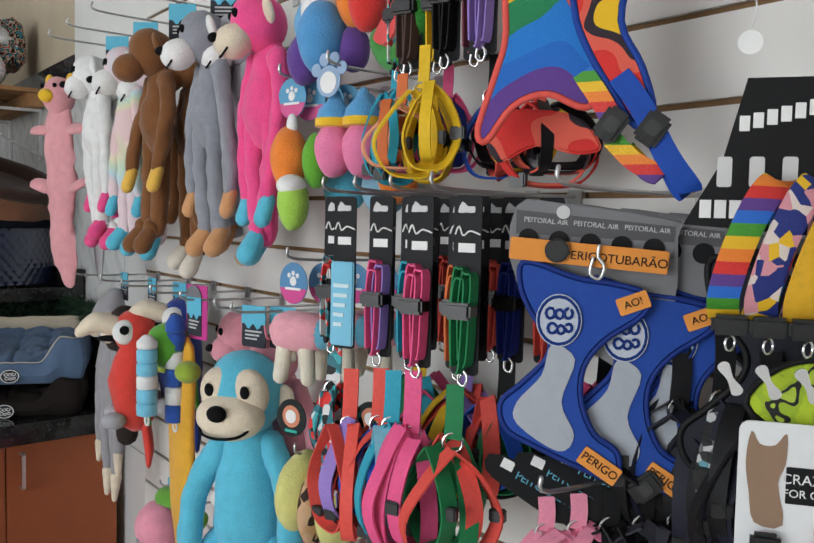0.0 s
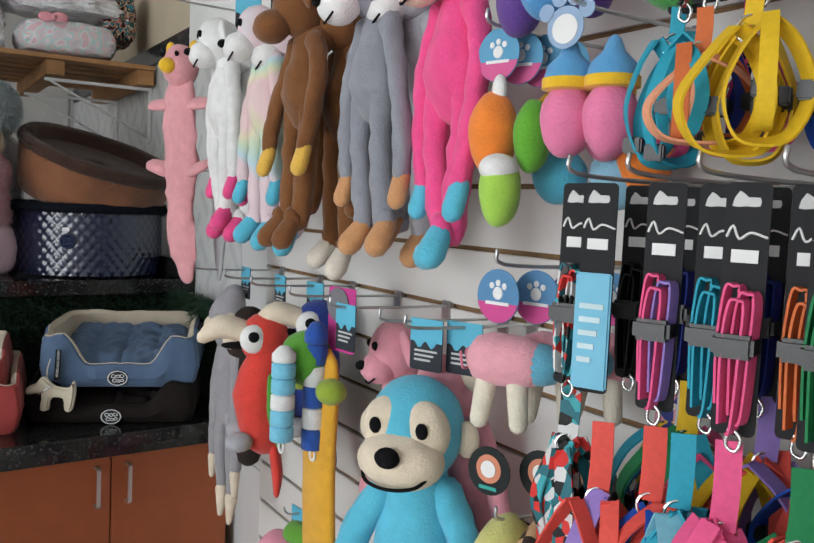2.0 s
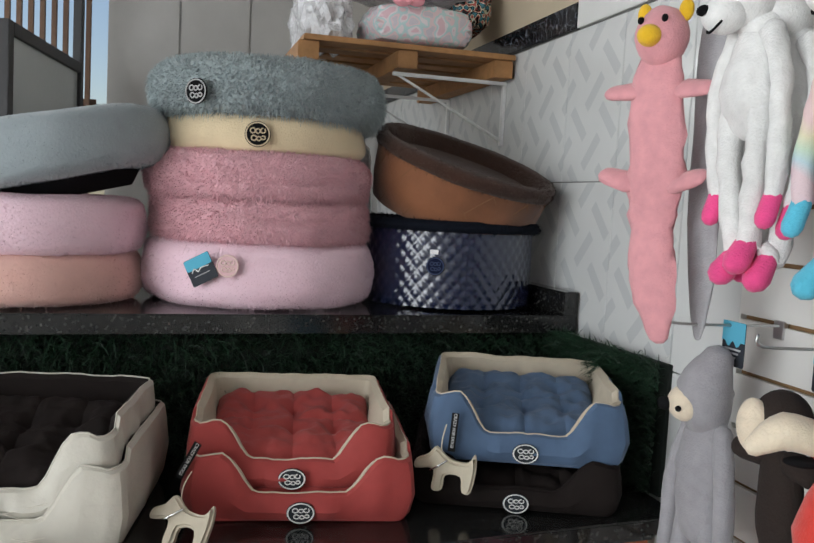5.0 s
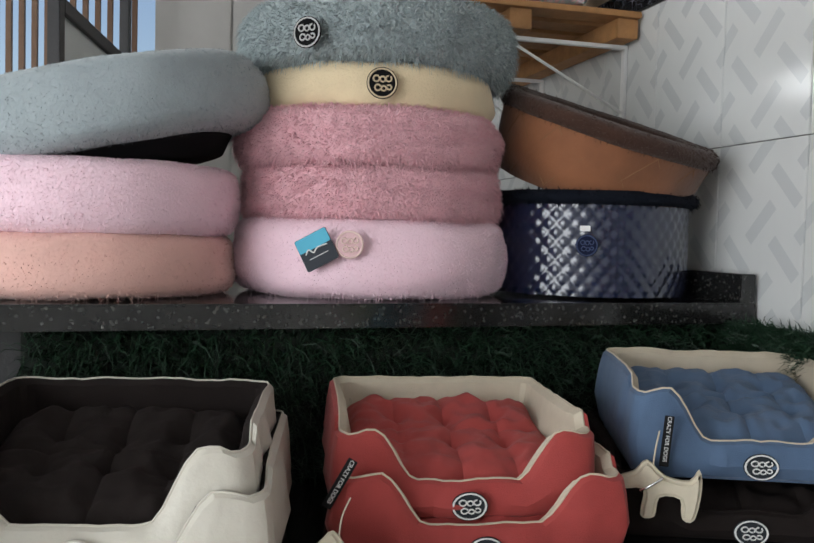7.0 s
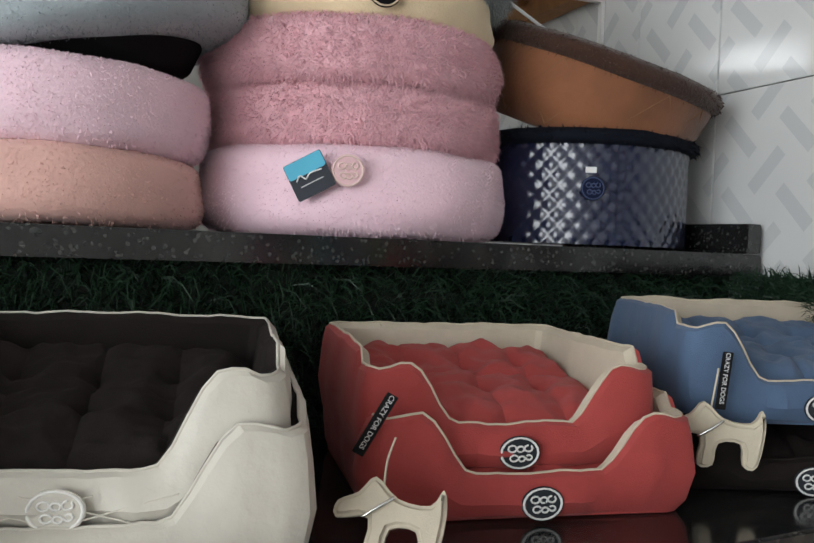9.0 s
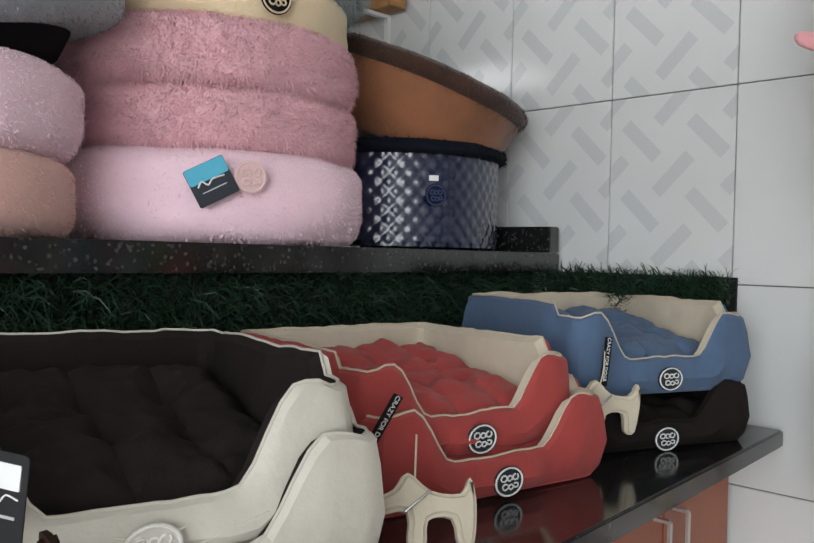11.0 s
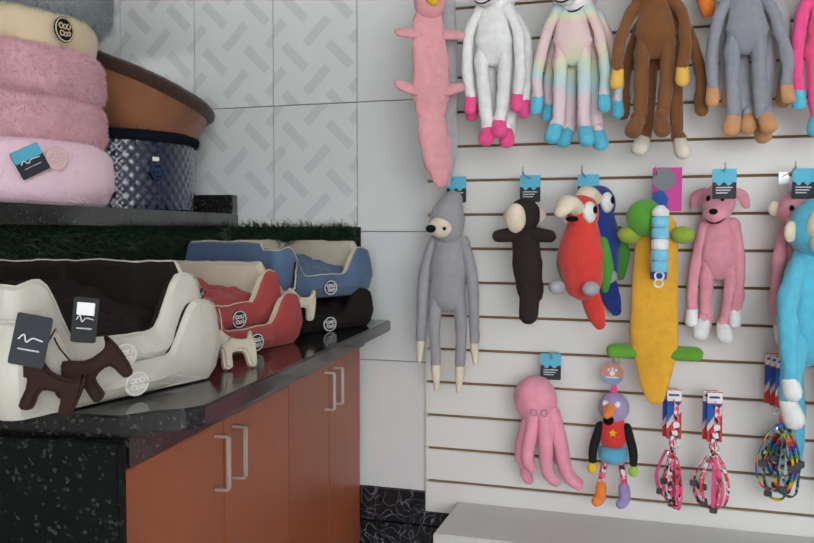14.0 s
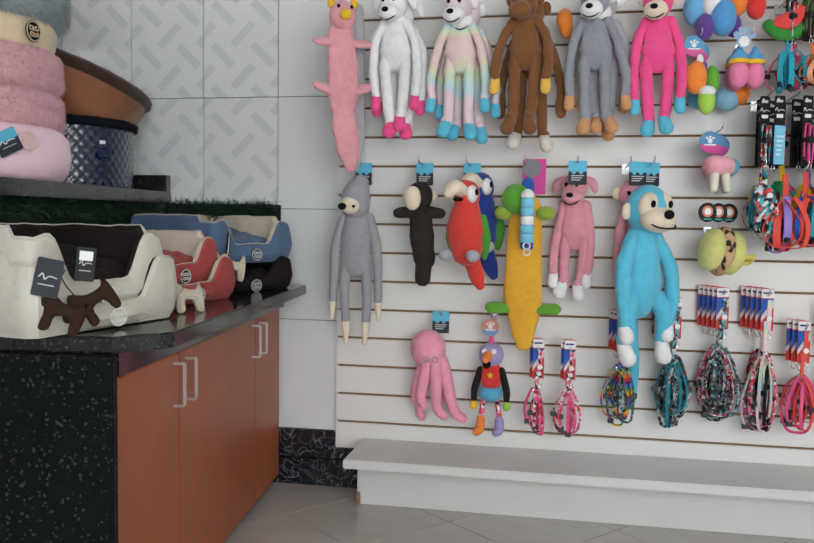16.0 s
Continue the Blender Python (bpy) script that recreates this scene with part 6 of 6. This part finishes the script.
# ---- vests ----
def vest(label, m, outline, material, edge, rim=0.0035, thick=0.012):
    v = thing("dog_vest", label, "pet harness", m, "dog vests on the hooks")
    o = smooth_outline(outline, 4)
    part("padding", plate(o, thick, 0.004), material, v)
    part("edging", tube([(x, -0.003, z) for x, z in o + o[:1]], rim, 7, sub=1), edge, v, "bound edge")
    return v


def buckle(parent, m):
    b = part("buckle", box(-0.014, -0.006, -0.019, 0.014, 0.006, 0.019, 0.004, m), plastic(BLACK), parent, "black plastic buckle")
    part("prong", box(-0.008, -0.0085, -0.008, 0.008, -0.006, 0.008, 0.002, m), plastic((0.03, 0.03, 0.03)), b)
    return b


def name_label(parent, words, m, w=0.05, h=0.022):
    p = part("name_patch", plate(rrect(w, h, 0.002), 0.002, m=m), card((0.78, 0.3, 0.06)), parent, "orange lettered patch")
    text("lettering", words, h * 0.62, card(BLACK), parent, m @ Matrix.Translation((0, -0.0016, 0)))
    return p


VB = web((0.012, 0.06, 0.33))
MESH = mat("grey_air_mesh", (0.42, 0.45, 0.5), 0.8, var=0.08, scale=60, bump=0.5, bscale=900)
BV = [(-0.047, 0.062), (-0.03, 0.066), (0.02, 0.05), (0.06, 0.045), (0.098, 0.034), (0.094, 0.01), (0.052, -0.022), (0.03, -0.055), (0.029, -0.095), (0.045, -0.132), (0.072, -0.152), (0.07, -0.184),
      (0.032, -0.174), (-0.023, -0.152), (-0.058, -0.134), (-0.066, -0.103), (-0.042, -0.078), (-0.014, -0.047), (-0.011, -0.022), (-0.03, 0.003), (-0.045, 0.034)]


def blue_vest(label, m, full=True):
    v = vest(label, m, BV, VB, web((0.008, 0.03, 0.2)))
    part("mesh_panel", plate(smooth_outline([(-0.008, -0.03), (0.02, -0.045), (0.006, -0.096), (0.022, -0.135), (0.004, -0.155), (-0.045, -0.126), (-0.046, -0.1), (-0.018, -0.066)], 4), 0.002, m=pose(0, -0.0068, 0)), MESH, v, "grey mesh panel")
    emblem(v, pose(0, -0.008, 0), 0.031, felt((0.5, 0.54, 0.62)), felt((0.012, 0.04, 0.2)), 0.85)
    name_label(v, "PERIGO", pose(0.052, -0.0085, -0.168, 0, 32, 0))
    name_label(v, "AO!", pose(0.083, -0.0085, 0.024, 0, -22, 0), 0.036, 0.02)
    part("strap", ribbon([(0.07, 0, -0.17), (0.095, 0.004, -0.185), (0.11, 0.01, -0.2)], 0.018, 0.003, (0, 1, 0.3)), W_BLACK, v)
    buckle(v, pose(0.105, 0.004, -0.192, 0, 50, 0))
    return v


def air_card(label, m, lettering=True):
    t = thing("hanger_card", label, "header card", m, "hanger cards of the vests")
    G = (0.1, 0.1, 0.105)
    part("board", plate(smooth_outline([(-0.056, 0.132), (0.0, 0.136), (0.126, 0.118), (0.13, 0.1), (0.129, 0.02), (0.1, -0.02), (0.07, -0.045), (0.05, -0.045), (-0.052, 0.04)], 3), 0.002), card((0.2, 0.2, 0.21)), t)
    part("dark_band", plate([(-0.055, 0.128), (0.126, 0.112), (0.126, 0.094), (-0.055, 0.1)], 0.001, m=pose(0, -0.0018, 0)), card(G), t)
    if lettering:
        for k in range(3):
            text("lettering", "PEITORAL AIR", 0.0083, card((0.6, 0.6, 0.6)), t, pose(-0.02 + 0.058 * k, -0.0026, 0.115 - 0.0035 * k, 0, 4, 0))
    for k in range(5):
        part("cutout", plate(disc(0.012, cx=-0.04 + 0.036 * k, cz=0.094 - 0.002 * k), 0.001, m=pose(0, -0.0022, 0)), card(BLACK), t)
    part("badge", plate(disc(0.008, cx=0.0, cz=0.126), 0.001, m=pose(0, -0.0024, 0)), card((0.6, 0.6, 0.6)), t)
    return t


m0 = pose(2.016, -0.235, 1.437, 0, 0, 40)
blue_vest("blue padded dog vest with grey mesh panel", m0)
air_card("grey hanger card lettered above the blue vest", m0 @ pose(0, 0.012, 0))
strap_t = thing("name_strap", "orange lettered strap across a hanger card", "strap", m0 @ pose(0.03, -0.006, 0.077, 0, 4, 0))
part("strap", box(-0.09, -0.0015, -0.013, 0.09, 0.0015, 0.013, 0.001), card((0.75, 0.28, 0.05)), strap_t)
text("lettering", "TUBARÃO", 0.0145, card(BLACK), strap_t, pose(0.056, -0.002, -0.002))
text("lettering", "PERIGO", 0.0145, card(BLACK), strap_t, pose(-0.002, -0.002, -0.002))
part("round_buckle", plate(disc(0.014), 0.008, 0.002, m=pose(-0.035, -0.006, 0.002)), plastic(BLACK), strap_t)
clip(strap_t, 0.012, -0.006, 0.012, 0.9)
for k in range(1, 4):
    mk = pose(2.016 + 0.035 * k, -0.235 + 0.045 * k, 1.437 - 0.004 * k, 0, 0, 40)
    air_card("grey hanger card behind another", mk @ pose(0, 0.014, 0), k < 2)
    blue_vest("blue padded dog vest hanging behind another", mk @ pose(0.02, 0.004, -0.012)) if k < 3 else vest("dark navy dog vest hanging behind the blue ones", mk @ pose(0.06, 0.0, -0.02), BV, web((0.01, 0.012, 0.03)), W_BLACK)
dv = vest("black dog vest hanging near the panel", pose(2.2, -0.12, 1.44, 0, 0, 30) @ Matrix.Scale(1.15, 4), BV, web((0.01, 0.011, 0.02)), W_BLACK)
hook(2.06, 1.593, 0.26)
hook(2.0, 1.938, 0.26)

# big rainbow vest and its straps
m1 = pose(2.0, -0.25, 1.745, 0, 0, 38)
rv = vest("rainbow printed dog vest with red binding", m1, [(-0.055, 0.16), (-0.05, 0.03), (-0.06, -0.02), (-0.08, -0.085), (-0.07, -0.1), (-0.04, -0.06), (0.0, -0.046), (0.045, -0.062), (0.07, -0.03), (0.04, 0.03), (0.012, 0.085), (0.015, 0.16)], M_RAINVEST, web((0.75, 0.1, 0.08)), 0.0045)
ov = vest("orange and blue patterned dog vest", m1 @ pose(0, -0.016, 0), [(0.02, 0.16), (0.028, 0.05), (0.045, 0.0), (0.075, -0.05), (0.1, -0.085), (0.118, -0.07), (0.104, -0.02), (0.08, 0.03), (0.09, 0.1), (0.085, 0.16)], M_REDPRINT, web((0.01, 0.05, 0.3)), 0.0045)
part("strap", ribbon([(0.04, -0.004, -0.025), (0.06, -0.01, -0.055), (0.078, -0.012, -0.085)], 0.024, 0.003, (1, 0, 0.8)), M_RAINBOW, ov)
part("strap", ribbon([(0.08, -0.006, -0.03), (0.105, -0.012, -0.065), (0.135, -0.012, -0.12), (0.16, -0.01, -0.155), (0.15, 0.0, -0.15), (0.12, 0.0, -0.09)], 0.026, 0.003, (1, 0, 0.6)), W_ROYAL, ov)
part("strap", ribbon([(0.075, -0.004, -0.1), (0.1, -0.008, -0.125), (0.13, -0.006, -0.14), (0.115, 0.006, -0.135), (0.09, 0.004, -0.11)], 0.022, 0.003, (1, 0, 0.8)), M_RAINBOW, ov)
buckle(ov, pose(0.074, -0.014, -0.085, 0, 35, 0))
buckle(ov, pose(0.118, -0.016, -0.09, 0, 35, 0))
rb = thing("dog_vest", "red and black patterned dog vest behind the rainbow one", "pet harness", m1 @ pose(-0.02, 0.07, -0.09), "dog vests on the hooks")
part("padding", plate(smooth_outline([(-0.06, 0.03), (0.04, 0.03), (0.08, -0.01), (0.05, -0.02), (0.0, -0.01), (-0.05, -0.03)], 4), 0.012, 0.003), M_REDPRINT, rb)
cl = thing("hanging_collar", "dark collar with purple lining in the top row", "pet collar", pose(2.2, -0.22, 1.79, 0, 0, 30))
part("band", ribbon([(-0.06, 0, 0.05), (-0.04, -0.01, 0.01), (0.0, -0.015, -0.01), (0.05, -0.01, 0.0), (0.08, 0, 0.03)], 0.02, 0.004, (0, 0.5, 1)), web((0.05, 0.02, 0.07)), cl)
tg = thing("paper_tag", "round white paper tag on a string", "tag", pose(2.235, -0.22, 1.727, 0, 0, 35))
part("disc", plate(disc(0.0115), 0.001), card(WHITE), tg)
part("string", tube([(0, 0, 0.013), (0.004, 0, 0.03), (0.002, 0, 0.05)], 0.0008, 5), card(WHITE), tg)

# collar display board
m2 = pose(2.222, -0.2, 1.697, 0, 0, 36)
sg = thing("collar_board", "black cardboard collar display with white marks", "display board", m2)
part("board", plate([(0, 0), (0.16, 0), (0.16, -0.16), (-0.055, -0.145), (-0.02, -0.08)], 0.003), card(BLACK), sg)
for k in range(6):
    part("brand_bar", box(-0.006 + 0.0125 * k, -0.0028, -0.052 + 0.003 * k, 0.0035 + 0.0125 * k, -0.0016, -0.037 + 0.003 * k, m=None), card(WHITE), sg)
for k in range(3):
    part("window", plate(rrect(0.014, 0.03, 0.003, cx=-0.018 + 0.03 * k, cz=-0.092), 0.001, m=pose(0, -0.002, 0)), card((0.6, 0.6, 0.6)), sg)
for k in range(3):
    part("brand_bar", box(-0.04 + 0.014 * k, -0.0028, -0.138, -0.029 + 0.014 * k, -0.0016, -0.12), card(WHITE), sg)
for k, (m, dx) in enumerate(((M_RAINBOW, 0.0), (M_FLORAL, 0.034), (web((0.75, 0.42, 0.03)), 0.068), (W_BLACK, 0.1))):
    c = thing("pet_collar", ("rainbow striped collar", "navy floral collar", "yellow lettered collar", "black collar")[k] + " looped on the display board", "pet collar", m2 @ pose(0.005 + dx, -0.02 - 0.006 * k, -0.19))
    part("band", ribbon([(-0.018, 0.01, -0.045), (-0.02, -0.012, -0.02), (-0.008, -0.026, 0.03), (0.012, -0.022, 0.075), (0.03, -0.002, 0.085), (0.034, 0.012, 0.04), (0.02, 0.016, -0.02), (0.008, 0.01, -0.06)], 0.03, 0.003, (1, 0.25, -0.2)), m, c)
    part("buckle", box(-0.03, -0.012, -0.062, 0.006, 0.006, -0.042, 0.004), plastic(BLACK), c)
    part("ring", ring_bm(0.0075, 0.0013, pose(-0.012, -0.004, -0.07, 0, 0, 50)), M_METAL, c)
    part("bone_tag", plate(smooth_outline([(-0.014, 0.006), (-0.018, 0.0), (-0.014, -0.006), (0, -0.003), (0.014, -0.006), (0.018, 0), (0.014, 0.006), (0, 0.003)], 3), 0.0015, m=pose(-0.01, -0.004, -0.105, 0, 60, 0)), M_METAL, c)

# cat product card and packs of harnesses at the bottom of the row
m3 = pose(2.245, -0.21, 1.362, 0, 0, 36)
cc = thing("product_card", "white product card with dark lettered box", "product card", m3)
part("board", plate(rrect(0.15, 0.24, 0.01, cx=0.068, cz=-0.12), 0.003), card((0.72, 0.73, 0.74)), cc)
part("letter_box", plate(rrect(0.05, 0.036, 0.001, cx=0.062, cz=-0.06), 0.001, m=pose(0, -0.0022, 0)), card(BLACK), cc)
text("lettering", "CRAZY", 0.014, card(WHITE), cc, pose(0.055, -0.003, -0.054))
text("lettering", "FOR CATS", 0.011, card(WHITE), cc, pose(0.06, -0.003, -0.068))
part("picture_shape", plate(smooth_outline([(0.004, -0.01), (0.012, -0.022), (0.026, -0.022), (0.036, -0.01), (0.036, -0.04), (0.03, -0.06), (0.036, -0.1), (0.01, -0.1), (0.004, -0.07), (0.0, -0.04)], 3), 0.001, m=pose(0, -0.0022, 0)), card((0.28, 0.18, 0.12)), cc)
part("strap", ribbon([(0.02, -0.006, -0.11), (0.022, -0.01, -0.14), (0.02, -0.006, -0.18)], 0.012, 0.003, (1, 0, 0)), W_BLACK, cc)
part("strap", ribbon([(0.07, -0.006, -0.1), (0.074, -0.01, -0.14), (0.068, -0.006, -0.19)], 0.014, 0.003, (1, 0, 0)), web((0.8, 0.3, 0.35)), cc)
buckle(cc, pose(0.02, -0.012, -0.125))
lv = vest("lime and black printed dog vest behind the product card", m3 @ pose(0.05, 0.03, 0.01), [(-0.05, 0.0), (-0.02, 0.04), (0.03, 0.05), (0.07, 0.03), (0.09, -0.02), (0.0, -0.03)], M_LIMEPRINT, W_BLACK)
for k in range(6):
    mk = pose(1.99 + 0.03 * k, -0.22 + 0.024 * k, 1.215 + 0.008 * k, -18, 24 - 2 * k, 40)
    ac = thing("hanger_card", "black lettered hanger card of a small harness", "header card", mk, "small harness packs")
    part("board", plate(smooth_outline([(-0.07, 0.02), (0.07, 0.02), (0.08, -0.005), (0.03, -0.02), (-0.03, -0.016), (-0.08, -0.006)], 3), 0.002), card(BLACK), ac)
    text("lettering", "PEITORAL AIR", 0.014, card((0.15, 0.5, 0.65)), ac, pose(0.0, -0.0022, 0.006))
    part("white_label", box(-0.066, -0.0026, 0.006, -0.05, -0.0014, 0.018), card(WHITE), ac)
    hanging_harness("pink small harness below a black card" if k < 2 else "black small harness below a black card", *(mk @ Vector((0, -0.006, 0.0))), 0.14, 0.11, [web((0.8, 0.28, 0.4)), web((0.75, 0.2, 0.32))] if k < 2 else [W_BLACK, W_BLACK, web((0.03, 0.03, 0.04))], 40, 80 + k, 6, width=0.02)
hook(2.05, 1.248, 0.26)
for k in range(5):
    hanging_harness("black harness with printed straps near the panel", 2.0 + 0.055 * k, -0.13, 1.42 + 0.02 * (k % 2), 0.26, 0.12, [W_BLACK, web((0.012, 0.012, 0.025)), (W_PINK, W_BLACK, W_BLACK, M_SKULL, W_NAVY)[k]], 36, 120 + k, 7, width=0.022)

# ---- wall and floor tiles ----
wall_tiles = bpy.data.objects["wall_north"]
tile_meshes = {}
for key, m in (("plain", M_TILE), ("woven", M_WOVEN)):
    tbm = box(0.0015, 0, 0.0015, 0.3235, 0.0115, 0.4535, 0.0015)
    ob0 = part("wall_tile", tbm, m, None, smooth=False)
    tile_meshes[key] = ob0.data
    bpy.data.objects.remove(ob0)
for c in range(11):
    for r in range(4):
        x = -0.265 + 0.325 - 0.325 * c
        ob = new("wall_tile", tile_meshes["plain" if c < 1 else "woven"])
        ob.parent = wall_tiles
        ob.location = (x - 0.325, 0, 0.279 + 0.455 * r)

floor = tagged(part("floor", box(-3.4, -5.6, -0.05, 4.2, 0.012, FZ - 0.0035), mat("floor_grout", (0.16, 0.15, 0.14), 0.9)), "cream ceramic floor tiles laid diagonally", "floor", kind="structure")
side = 0.424
fbm = box(0.0022, 0.0022, -0.006, side - 0.0022, side - 0.0022, 0, 0.001)
f0 = part("floor_tile", fbm, M_FLOOR, floor, smooth=False)
ft = f0.data
bpy.data.objects.remove(f0)
R45 = pose(-0.09, -0.36, FZ, 0, 0, 49.5)
for i in range(-18, 18):
    for j in range(-18, 18):
        p = R45 @ Vector(((i + 0.5) * side, (j + 0.5) * side, 0))
        if -3.1 < p.x < 4.1 and -5.3 < p.y < 0.28:
            ob = new("floor_tile", ft)
            ob.parent = floor
            ob.matrix_basis = R45 @ Matrix.Translation((i * side, j * side, 0))
